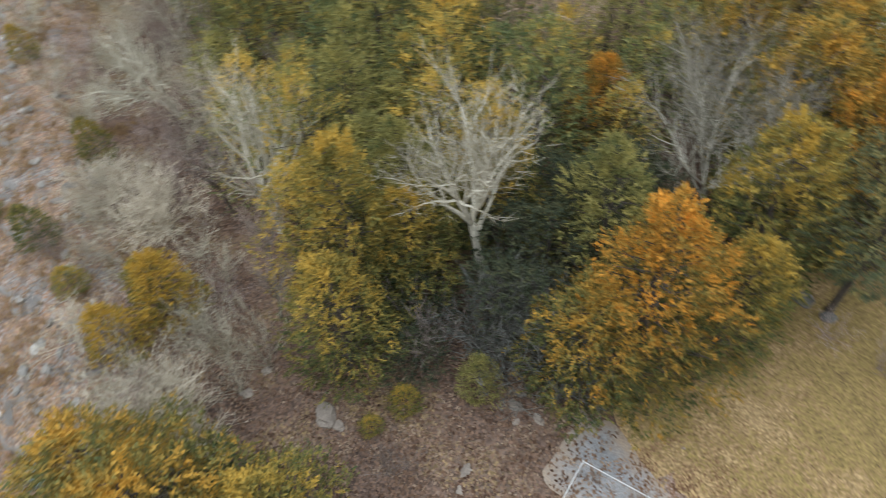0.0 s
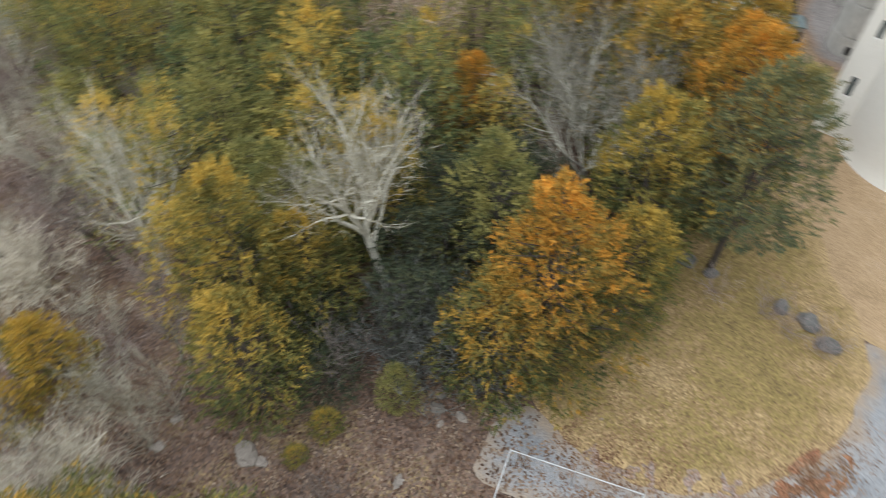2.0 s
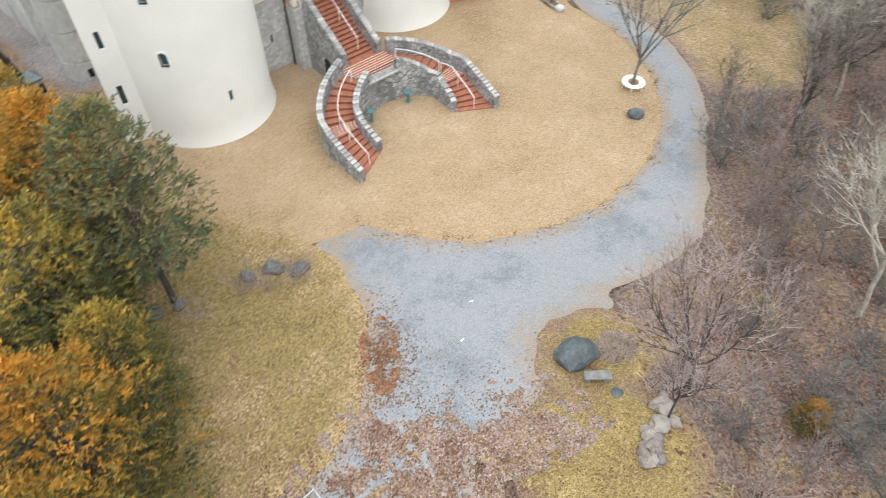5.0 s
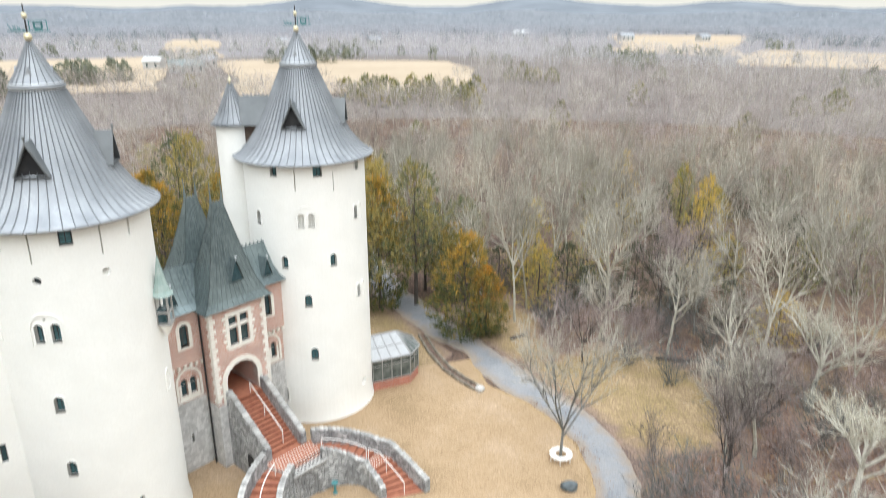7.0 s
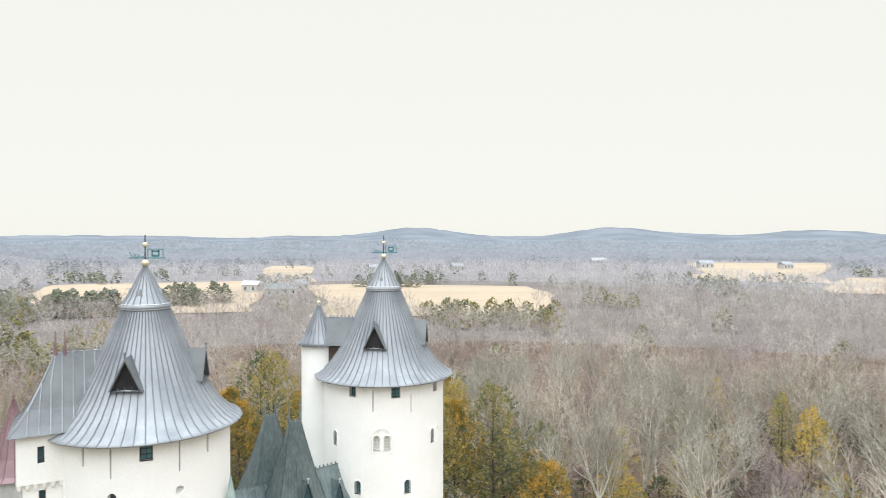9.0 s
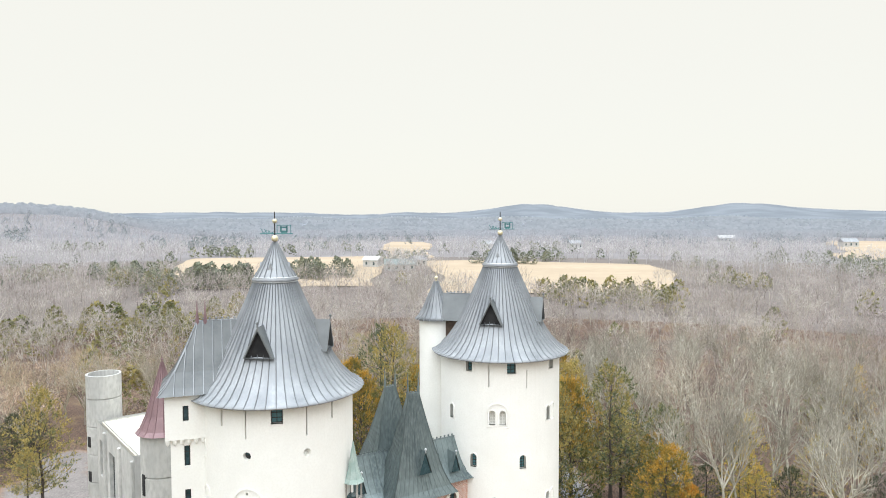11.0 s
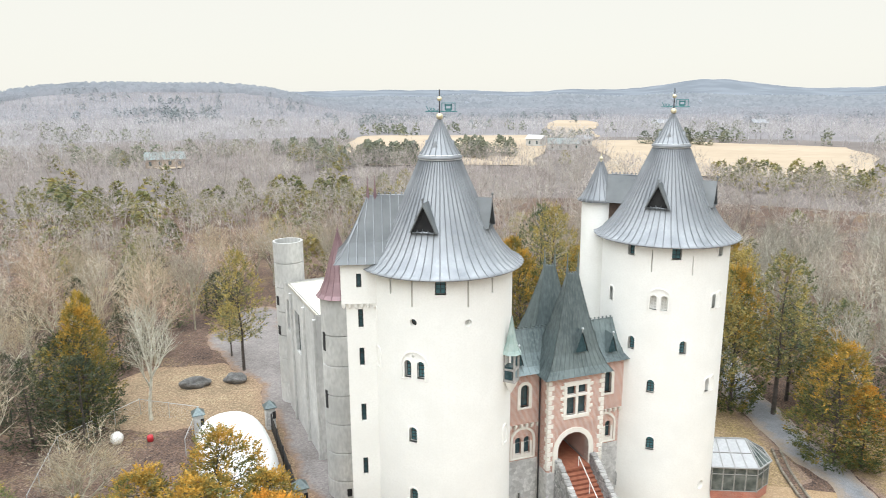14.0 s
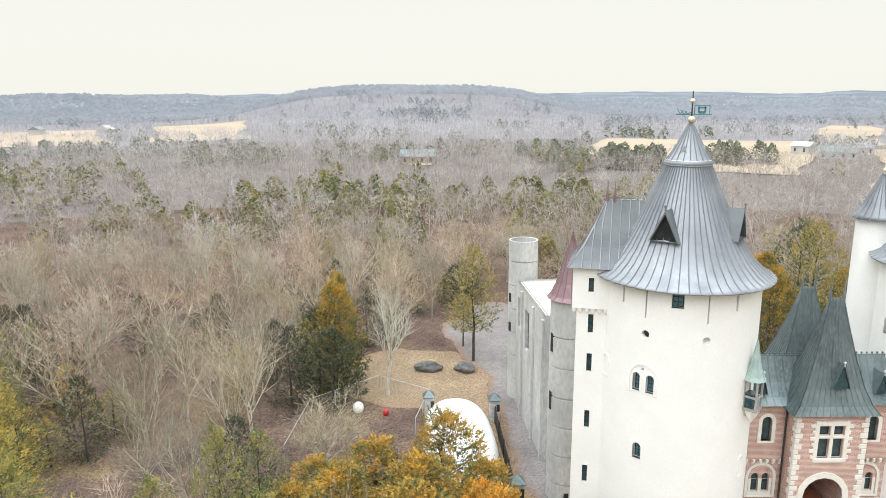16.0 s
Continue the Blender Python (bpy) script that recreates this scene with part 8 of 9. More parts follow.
        tagged(new("distant_woods", me), lab + (" behind the castle", " in the middle distance, light haze in the colour", " in the far distance, strong haze in the colour")[zone], "woods", kind="stuff")


# aerial haze put into the base colours: paler and bluer with each zone
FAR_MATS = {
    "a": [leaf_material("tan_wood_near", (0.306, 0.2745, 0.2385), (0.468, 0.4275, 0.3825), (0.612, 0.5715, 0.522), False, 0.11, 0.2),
          leaf_material("hazed_grey_wood_middle", (0.405, 0.3933, 0.3933), (0.54, 0.522, 0.522), (0.657, 0.639, 0.639), False, 0.08, 0.2),
          leaf_material("hazed_grey_wood_far", (0.38, 0.39, 0.425), (0.43, 0.44, 0.475), (0.48, 0.49, 0.525), False, 0.08, 0.3)],
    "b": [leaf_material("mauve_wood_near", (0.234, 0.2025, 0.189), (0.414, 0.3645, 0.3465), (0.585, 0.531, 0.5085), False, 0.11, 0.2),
          leaf_material("hazed_mauve_wood_middle", (0.369, 0.3492, 0.3564), (0.495, 0.468, 0.477), (0.6075, 0.576, 0.585), False, 0.08, 0.2),
          leaf_material("hazed_mauve_wood_far", (0.35, 0.355, 0.39), (0.40, 0.405, 0.44), (0.45, 0.455, 0.49), False, 0.08, 0.3)],
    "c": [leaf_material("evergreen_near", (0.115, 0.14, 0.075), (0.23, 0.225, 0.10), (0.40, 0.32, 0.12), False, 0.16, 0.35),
          leaf_material("hazed_evergreen_middle", (0.157, 0.185, 0.146), (0.235, 0.252, 0.185), (0.336, 0.325, 0.213), False, 0.12, 0.35),
          leaf_material("hazed_evergreen_far", (0.203, 0.243, 0.254), (0.26, 0.294, 0.299), (0.316, 0.339, 0.333), False, 0.1, 0.35)]}
far_woods()


def hill_woods():
    """Tree crowns on the hills at the edge of sight, part of the backdrop; mist is in their colour."""
    rnd = random.Random(5)
    vs, fs = [], []
    for _ in range(22000):
        az = rnd.uniform(-74, 58)
        r = 985 + 1150 * rnd.random() ** 1.3
        x, y = r * math.sin(radians(az)), r * math.cos(radians(az))
        w = rnd.uniform(2.2, 4.2) * (1 + r / 3200)
        h = rnd.uniform(5, 8.5)
        t = Vector((y, -x, 0)).normalized()
        p = Vector((x, y, terrain(x, y) - 1.5))
        o = len(vs)
        for k in range(7):
            a = math.pi * k / 6
            vs.append(p - t * w * math.cos(a) * rnd.uniform(0.8, 1.1) + Vector((0, 0, h * (0.25 + 0.75 * math.sin(a)) * rnd.uniform(0.85, 1.1) if 0 < k < 6 else 0)))
        fs.append(tuple(range(o, o + 7)))
    me = bpy.data.meshes.new("hill_woods")
    me.from_pydata([tuple(v) for v in vs], [], fs)
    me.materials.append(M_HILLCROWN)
    tagged(new("hill_woods", me), "tree crowns on the nearer hills, lavender haze in their colour", "woods", kind="stuff")


# lavender tint of the crowns is haze held in the colour
M_HILLCROWN = leaf_material("hazed_hill_crowns", (0.345, 0.37, 0.405), (0.41, 0.435, 0.47), (0.47, 0.49, 0.525), False, 0.01)
hill_woods()


# ---- things round the drive ----
def tree_bench():
    t = thing("tree_bench", "round white slatted bench round the foot of a bare tree", "bench", (19.6, 37.1, 0))
    n = 12
    for k in range(n):
        a0, a1 = k * math.tau / n + 0.02, (k + 1) * math.tau / n - 0.02
        bm = bmesh.new()
        for r0, r1 in ((0.40, 0.60), (0.63, 0.82)):
            vs = []
            for z in (0.42, 0.46):
                vs.append([bm.verts.new((r * math.cos(a), r * math.sin(a), z)) for r, a in ((r0, a0), (r1, a0), (r1, a1), (r0, a1))])
            bm.faces.new(vs[1])
            bm.faces.new(vs[0][::-1])
            for i in range(4):
                bm.faces.new((vs[0][i], vs[0][(i + 1) % 4], vs[1][(i + 1) % 4], vs[1][i]))
        part("seat", bm, M_RAIL, t)
        if k % 2 == 0:
            bm = bmesh.new()
            for r in (0.48, 0.76):
                tube(bm, (r * math.cos(a0), r * math.sin(a0), 0), (r * math.cos(a0), r * math.sin(a0), 0.42), 0.035, 0.03, 6)
            part("leg", bm, M_RAIL, t)


tree_bench()


def rock(name, label, at, s, seed, mat=None, category="rock", group="", turn=0.0, rough=0.3, base=0.0):
    bm = bmesh.new()
    blob(bm, (0, 0, s[2] * 0.45), s, seed, 3 if max(s) > 0.9 else 2, rough)
    ob = part(name, bm, mat or M_ROCK)
    ob.matrix_basis = pose(*at, base, 0, 0, turn)
    return tagged(ob, label, category, group)


rock("boulder", "large blue-grey boulder on the mossy island", (9.5, 16.6), (1.08, 0.82, 0.75), 3, M_DROCK, "boulder", "", 10, 0.22)
bench = thing("stone_bench", "low grey stone slab bench before the boulder", "bench", (10.15, 15.25, 0), -8)
bm = bmesh.new()
box(bm, (0, 0, 0.42), (1.35, 0.5, 0.13), 0, 0.03)
part("seat", bm, M_ROCK, bench)
for s in (-1, 1):
    bm = bmesh.new()
    box(bm, (s * 0.45, 0, 0.18), (0.28, 0.38, 0.36), 0, 0.03)
    part("support", bm, M_ROCK, bench)
rock("flat_stone", "flat grey stone in the grass", (10.9, 14.4), (0.34, 0.3, 0.06), 5, M_DROCK, "stone")
rock("stone", "blue-grey boulder beside the drive", (18.75, 34.0), (0.55, 0.45, 0.42), 8, M_DROCK, "stone")
rnd = random.Random(3)
for i in range(15):
    f = i / 14
    rock("row_stone", "grey and buff stone in the rough stone row", (11.1 + 1.9 * f + rnd.gauss(0, 0.25), 10.6 + 3.0 * f + rnd.gauss(0, 0.2)),
         (rnd.uniform(0.28, 0.55), rnd.uniform(0.25, 0.45), rnd.uniform(0.2, 0.38)), 20 + i, M_BUFF, "stone", "row of stones", rnd.uniform(0, 180), 0.4)
for i, (x, y, r) in enumerate(((-11.6, 22.6, 0.8), (-12.9, 22.2, 0.65), (-10.2, 23.0, 0.55), (-6.7, 24.3, 0.62), (-5.3, 24.7, 0.82), (-3.9, 24.4, 0.78))):
    rock("garden_rock", "grey limestone rock at the edge of the grass", (x, y), (r * 0.8, r * 0.62, r * 0.36), 60 + i, M_SLAB, "rock", "rocks along the grass", 40 * i)
for i, (x, y) in enumerate(((-9.2, 22.3), (-5.6, 23.5), (-4.2, 23.8), (-7.0, 23.2))):
    fit(SHRUB[2], x, y, 1.5, 1.0, 50 * i, "low bare shrub beside the garden rocks", 2.8, 1.6, category="shrub")
for i, (x, y, s) in enumerate(((-15.0, -1.4, 0.7), (-14.3, -1.0, 0.35), (-17.6, -4.6, 0.35), (-18.4, -3.4, 0.3), (-10.1, 3.6, 0.32), (-9.4, 3.0, 0.22), (-11.0, 7.6, 0.3), (-12.0, 6.9, 0.35), (-12.4, 7.4, 0.22), (-11.3, 6.6, 0.2))):
    rock("pale_rock", "pale grey rock lying in the leaf litter", (x, y), (s, s * 0.7, s * 0.26), 80 + i, M_BUFF, "rock", "rocks in the clearing", 33 * i, 0.6)


# low border beside the drive, with a pale stone at its end
def border():
    t = thing("garden_border", "low stone-edged planting strip beside the conservatory", "border")
    pts = [Vector((15.2, 58.6, 0)), Vector((15.2, 55, 0)), Vector((15.6, 51.6, 0)), Vector((16.3, 49.4, 0)), Vector((17.1, 47.7, 0))]
    for off in (-0.3, 0.35):
        for a, b in zip(pts, pts[1:]):
            d = (b - a).normalized()
            s = Vector((d.y, -d.x, 0)) * off
            k = max(2, int((b - a).length / 0.55))
            for i in range(k):
                c = a.lerp(b, (i + 0.5) / k) + s
                bm = bmesh.new()
                box(bm, (0, 0, 0.12), ((b - a).length / k * 0.94, 0.2, 0.28), 0, 0.04)
                ob = part("edging_stone", bm, M_EDGE, t)
                ob.matrix_basis = pose(c.x, c.y, 0, 0, 0, math.degrees(math.atan2(d.y, d.x)))
    bm = bmesh.new()
    for a, b in zip(pts, pts[1:]):
        d = (b - a).normalized()
        s = Vector((d.y, -d.x, 0))
        bm.faces.new([bm.verts.new(v) for v in (a - s * 0.3 + Vector((0, 0, 0.12)), a + s * 0.35 + Vector((0, 0, 0.12)), b + s * 0.35 + Vector((0, 0, 0.12)), b - s * 0.3 + Vector((0, 0, 0.12)))])
    part("soil", bm, M_GROUND, t)


M_EDGE = material("mossy_edging_stone", (0.16, 0.14, 0.11), (0.26, 0.23, 0.18), 4, 0.95, 0.5, 20, None, 0, 0.3)
border()
rock("end_stone", "pale rounded stone at the end of the border", (17.2, 47.4), (0.42, 0.36, 0.34), 44, M_CAP, "stone")
# fallen logs and stones at the wood's edge
for i, (x, y, a, l) in enumerate(((33.5, 50.8, 20, 2.6), (35.6, 47.2, -30, 3.2), (31.8, 53.5, 70, 2.2), (24.0, 55.5, 10, 1.8))):
    bm = bmesh.new()
    tube(bm, (-l / 2, 0, 0.16), (l / 2, 0.1, 0.2), 0.17, 0.12, 8)
    ob = part("fallen_log", bm, M_DBARK)
    ob.matrix_basis = pose(x, y, 0, 0, 0, a)
    tagged(ob, "fallen dark log at the edge of the wood", "log", "fallen logs")


# ---- dog run ----
def wire_fence(name, label, corners, h, mesh_step=0.16, closed=False, mat=None):
    t = thing(name, label, "fence")
    pts = [Vector((*c, 0)) for c in corners]
    if closed:
        pts.append(pts[0])
    for a, b in zip(pts, pts[1:]):
        k = max(1, round((b - a).length / 2.8))
        for i in range(k + (1 if b == pts[-1] and not closed else 0)):
            p = a.lerp(b, i / k)
            bm = bmesh.new()
            tube(bm, p, p + Vector((0, 0, h)), 0.035, 0.035, 7)
            bmesh.ops.create_icosphere(bm, subdivisions=1, radius=0.05, matrix=Matrix.Translation(p + Vector((0, 0, h))))
            part("post", bm, M_STEEL, t)
        bm = bmesh.new()
        tube(bm, a + Vector((0, 0, h - 0.03)), b + Vector((0, 0, h - 0.03)), 0.028, 0.028, 6)
        part("top_rail", bm, M_STEEL, t)
        bm = bmesh.new()
        d = (b - a).normalized()
        n = int((b - a).length / mesh_step)
        z = Vector((0, 0, 1))
        for i in range(-int(h / mesh_step), n + 1):
            for up in (1, -1):
                s0, s1 = i * mesh_step, i * mesh_step + h
                lo, hi = max(0.0, s0), min((b - a).length, s1)
                if hi <= lo:
                    continue
                z0, z1 = (lo - s0, hi - s0) if up > 0 else (h - (lo - s0), h - (hi - s0))
                p, q = a + d * lo + z * z0, a + d * hi + z * z1
                w = Vector((0, 0, 0.004))
                bm.faces.new([bm.verts.new(v) for v in (p - w, q - w, q + w, p + w)])
        tagged(part("wire_mesh", bm, M_STEEL, t, "galvanised chain-link mesh"), kind="stuff")
    return t


wire_fence("chain_link_pen", "galvanised chain-link dog run on the old drive", [(-8.0, 8.0), (-3.5, 11.3), (0.0, 6.4), (-4.6, 3.1)], 1.8, 0.14, True)
dog = thing("dog_igloo", "white plastic igloo dog house inside the pen", "kennel", (-5.4, 7.4, 0), 40)
bm = bmesh.new()
lathe(bm, [(0.62, 0.0), (0.64, 0.12), (0.60, 0.4), (0.45, 0.68), (0.22, 0.82), (0.10, 0.85), (0.10, 0.78), (0, 0.78)], 20)
smooth(part("dome", bm, M_PLASTIC, dog))
bm = bmesh.new()
wall_with_openings(bm, flat(-0.36, -0.86, 1, 0), 0.0, 0.72, 0, 0.62, [(0.36, 0.03, 0.46, 0.5, True)], 0.4)
part("entrance", bm, M_PLASTIC, dog)


# ---- yard behind the near tower ----
def white_dome():
    t = thing("white_inflatable_shelter", "long smooth white inflated shelter beside the yard fence", "shelter", (-28.4, 46.2, 0), 128.2)
    bm = bmesh.new()
    n, m = 28, 12
    lx, ly, h = 6.8, 3.1, 3.3
    rows = []
    for j in range(m + 1):
        f = j / m
        a = f * math.pi / 2
        cr, cz = math.cos(a) ** 0.6, math.sin(a) ** 0.8
        row = []
        for k in range(n):
            b = k * math.tau / n
            cx = math.copysign(abs(math.cos(b)) ** 0.75, math.cos(b))
            sy = math.copysign(abs(math.sin(b)) ** 0.85, math.sin(b))
            row.append(bm.verts.new((lx * cx * cr, ly * sy * cr, h * cz)))
        rows.append(row)
    for p, q in zip(rows, rows[1:]):
        for k in range(n):
            bm.faces.new((p[k], p[(k + 1) % n], q[(k + 1) % n], q[k]))
    bmesh.ops.remove_doubles(bm, verts=bm.verts, dist=0.002)
    smooth(part("skin", bm, M_PLASTIC, t))
    bm = bmesh.new()
    lathe(bm, [(1.0, 0.0), (1.01, 0.12)], 40)
    bmesh.ops.scale(bm, vec=(lx + 0.1, ly + 0.1, 1), verts=bm.verts)
    part("base_band", bm, M_CONCRETE, t)


white_dome()


def gate_post(x, y, turn):
    t = thing("gate_post", "square stone gate post with a green metal pyramid cap", "gate post", (x, y, 0), turn, "gate posts of the yard fence")
    bm = bmesh.new()
    box(bm, (0, 0, 1.05), (0.85, 0.85, 2.1), 0, 0.04)
    part("shaft", bm, M_PALESTONE, t)
    bm = bmesh.new()
    lathe(bm, [(0.80, 2.1), (0.80, 2.18), (0.0, 2.75)], 4)
    bmesh.ops.rotate(bm, verts=bm.verts, cent=(0, 0, 0), matrix=Matrix.Rotation(radians(45), 3, "Z"))
    part("cap", bm, M_COPPER, t)
    bm = bmesh.new()
    box(bm, (0.30, -0.42, 1.4), (0.3, 0.08, 0.7))
    part("niche", bm, M_DARK, t)


gate_post(-28.9, 53.2, 38)
gate_post(-20.6, 41.6, 38)
gate_post(-34.5, 50.5, 38)


def iron_fence(a, b, h=1.7):
    t = thing("iron_fence", "black iron railing between the gate posts", "fence")
    a, b = Vector((*a, 0)), Vector((*b, 0))
    k = int((b - a).length / 0.14)
    bm = bmesh.new()
    for z in (0.2, h - 0.15):
        tube(bm, a + Vector((0, 0, z)), b + Vector((0, 0, z)), 0.03, 0.03, 4)
    part("rail", bm, M_IRON, t)
    bm = bmesh.new()
    for i in range(k):
        p = a.lerp(b, i / k)
        tube(bm, p, p + Vector((0, 0, h)), 0.016, 0.01, 4, False)
    tagged(part("baluster", bm, M_IRON, t), kind="stuff")
    for i in range(5):
        p = a.lerp(b, i / 4)
        bm = bmesh.new()
        box(bm, p + Vector((0, 0, h / 2 + 0.05)), (0.1, 0.1, h + 0.1), 0)
        part("post", bm, M_IRON, t)
    bm = bmesh.new()
    d = (b - a).normalized()
    box(bm, a.lerp(b, 0.5) + Vector((0, 0, h * 0.48)), ((b - a).length * 0.98, 0.02, h * 0.8), math.degrees(math.atan2(d.y, d.x)))
    part("screen", bm, M_IRON, t, "black mesh screen on the railing")


iron_fence((-28.4, 52.5), (-21.1, 42.2))
rock("flat_boulder", "dark flat boulder on the grass by the yard", (-40.9, 59.9), (1.5, 0.8, 0.75), 71, M_SLAB, "boulder", "", 30, 0.25)
rock("flat_boulder", "pale grey boulder under the pine by the yard", (-37.4, 62.0), (1.2, 0.9, 0.7), 72, M_SLAB, "boulder", "", 10, 0.25)
rock("pale_rock", "pale rock against the concrete tower", (-32.6, 64.0), (0.5, 0.5, 0.4), 73, M_CAP, "rock")
wire_fence("chain_link_pen", "thin wire pen among bare trees", [(-33.6, 47.0), (-36.0, 52.8), (-42.4, 53.0), (-44.5, 45.0), (-40.0, 37.0)], 1.6, 0.3)
bm = bmesh.new()
bmesh.ops.create_uvsphere(bm, u_segments=16, v_segments=10, radius=0.55)
for v in bm.verts:
    v.co.z = v.co.z * 1.1 + 0.5
ob = smooth(part("white_tank", bm, M_PLASTIC))
ob.location = (-40.8, 47.6, 0)
tagged(ob, "round white plastic tank inside the wire pen", "tank")
bm = bmesh.new()
lathe(bm, [(0.0, 0.0), (0.26, 0.02), (0.28, 0.3), (0.24, 0.55), (0.0, 0.56)], 14)
ob = smooth(part("red_bucket", bm, material("red_plastic", (0.45, 0.02, 0.03), (0.55, 0.04, 0.05), 4, 0.45, 0)))
ob.location = (-38.2, 48.6, 0)
tagged(ob, "small red plastic bucket inside the wire pen", "bucket")


# ---- highway, verge and rock cut to the west ----
def quad_sheet(name, x0, x1, y0, y1, z, mat, label, category, nx=60, rough=0.0):
    bm = bmesh.new()
    ny = 6
    vs = [[bm.verts.new((x0 + (x1 - x0) * i / nx, y0 + (y1 - y0) * j / ny + (rough * noise.noise((i * 0.37, j, 2.0)) if j in (0, ny) else 0), z + rough * 0.08 * abs(noise.noise((i * 0.6, j * 1.1, 5.0))))) for j in range(ny + 1)] for i in range(nx + 1)]
    for i in range(nx):
        for j in range(ny):
            bm.faces.new((vs[i][j], vs[i + 1][j], vs[i + 1][j + 1], vs[i][j + 1]))
    return tagged(part(name, bm, mat), label, category, kind="structure")


quad_sheet("road", -240, 60, -36, -24.2, 0.03, M_HIGHWAY, "pale grey highway asphalt with worn paint", "road")
quad_sheet("verge", -240, 20, -24.4, -17.0, 0.02, M_VERGE, "russet mown grass verge beside the highway", "verge", 160, 0.5)
quad_sheet("shoulder", -240, 40, -25.0, -23.6, 0.04, M_DRIVE, "gravel shoulder of the highway", "shoulder")
for i in range(24):
    bm = bmesh.new()
    box(bm, (0, 0, 0), (3.0, 0.12, 0.006))
    ob = part("lane_line", bm, M_RAIL)
    ob.location = (-200 + 9 * i, -28.4, 0.04)
    tagged(ob, "white painted lane line", "lane line", "lane lines", "structure")
bm = bmesh.new()
box(bm, (0, 0, 0), (280, 0.12, 0.006))
ob = part("edge_line", bm, M_RAIL)
ob.location = (-100, -25.3, 0.046)
tagged(ob, "white painted edge line of the highway", "road line", kind="structure")
sign = thing("road_marker", "small white board on a thin post beside the highway", "road sign", (-40.6, -23.7, 0), 15)
bm = bmesh.new()
box(bm, (0, 0, 0.75), (1.0, 0.04, 0.6), 0, 0.01)
part("board", bm, M_RAIL, sign)
bm = bmesh.new()
tube(bm, (0, 0.04, 0), (0, 0.04, 1.1), 0.03, 0.03, 6)
part("post", bm, M_STEEL, sign)
def ledge():
    bm = bmesh.new()
    step = 0.2
    nx, ny = int(51 / step), int(9.4 / step)
    vs = [[bm.verts.new((-64 + i * step, -18.2 + j * step, ledge_height(-64 + i * step, -18.2 + j * step))) for j in range(ny + 1)] for i in range(nx + 1)]
    for i in range(nx):
        for j in range(ny):
            c = (vs[i][j], vs[i + 1][j], vs[i + 1][j + 1], vs[i][j + 1])
            if max(v.co.z for v in c) > -0.1:
                bm.faces.new(c)
    bmesh.ops.delete(bm, geom=[v for v in bm.verts if not v.link_faces], context="VERTS")
    tagged(part("rock_ledge", bm, ledge_material()), "broken grey limestone ledge with dry grass and soil on its shelves", "rock ledge", kind="structure")


def ledge_material():
    """Bare grey stone on the steep faces, scree and dry grass on the flats."""
    m = litter_material("limestone_ledge", [(0.16, 0.155, 0.15), (0.255, 0.24, 0.23), (0.195, 0.15, 0.125), (0.235, 0.135, 0.085), (0.20, 0.165, 0.145), (0.30, 0.195, 0.11), (0.23, 0.20, 0.18)], 0.42, 9.0, 0.45)
    n, l = m.node_tree.nodes, m.node_tree.links
    bs = n["Principled BSDF"]
    flat = bs.inputs["Base Color"].links[0].from_socket
    ge = n.new("ShaderNodeNewGeometry")
    sp = n.new("ShaderNodeSeparateXYZ")
    l.new(ge.outputs["True Normal"], sp.inputs[0])
    mr = n.new("ShaderNodeMapRange")
    mr.inputs["From Min"].default_value, mr.inputs["From Max"].default_value = 0.55, 0.8
    l.new(sp.outputs["Z"], mr.inputs[0])
    mx = n.new("ShaderNodeMix")
    mx.data_type = "RGBA"
    mx.inputs["A"].default_value = (0.27, 0.265, 0.26, 1)
    l.new(mr.outputs[0], mx.inputs["Factor"])
    l.new(flat, mx.inputs["B"])
    l.new(mx.outputs["Result"], bs.inputs["Base Color"])
    return m


ledge()


def f_band(x, y):
    """A drift of red leaves and dead bracken where the verge meets the ledge."""
    return min(y + 17.55 + 1.0 * noise.noise((x / 1.7, y / 1.2, 3.0)) + 0.9 * noise.noise((x / 0.4, y / 0.4, 8.0)), -16.5 - y)


M_BRACKEN = litter_material("dead_red_bracken", [(0.10, 0.05, 0.04), (0.17, 0.08, 0.055), (0.14, 0.085, 0.065), (0.20, 0.115, 0.075)], 0.8, 14, 0.45)
tagged(patch("leaf_drift", f_band, -70, -14, -19.4, -16.5, 0.15, M_BRACKEN, 0.085), "russet leaf drift along the foot of the rock ledge", "leaf litter", kind="structure")
M_POOL = material("still_teal_water", (0.035, 0.075, 0.078), (0.055, 0.105, 0.105), 1.0, 0.12, 0.05, 6)
tagged(patch("puddle", lambda x, y: circ(x, y, -17.4, -13.7, 1.1, 0.62) + wob(x, y, 0.2, 0.7), -19.4, -15.4, -15.2, -12.2, 0.12, M_POOL, max(ledge_height(-17.4 + 0.2 * i, -13.7 + 0.15 * j) for i in range(-3, 4) for j in range(-3, 4)) - 0.03), "small teal rain pool in a hollow of the rock ledge", "puddle", kind="structure")
rnd = random.Random(8)
for i in range(80):
    x, y = rnd.uniform(-60, -15), rnd.uniform(-16.8, -11.5)
    s = rnd.uniform(0.1, 0.36)
    rock("ledge_rock", "grey broken limestone lying on the roadside rock ledge", (x, y), (s, s * rnd.uniform(0.5, 0.8), s * rnd.uniform(0.25, 0.4)), 200 + i, M_CAP if i % 7 == 0 else M_ROCK, "rock", "ledge rocks", rnd.uniform(-25, 25), 0.6, max(0.0, ledge_height(x, y)))


def tuft_spot(r):
    x, y = r.uniform(-62, -16), r.uniform(-16.5, -7)
    return (x, y, max(0.0, ledge_height(x, y))) if noise.noise((x / 1.3, y / 1.3, 1.0)) > r.uniform(-0.3, 0.5) else None


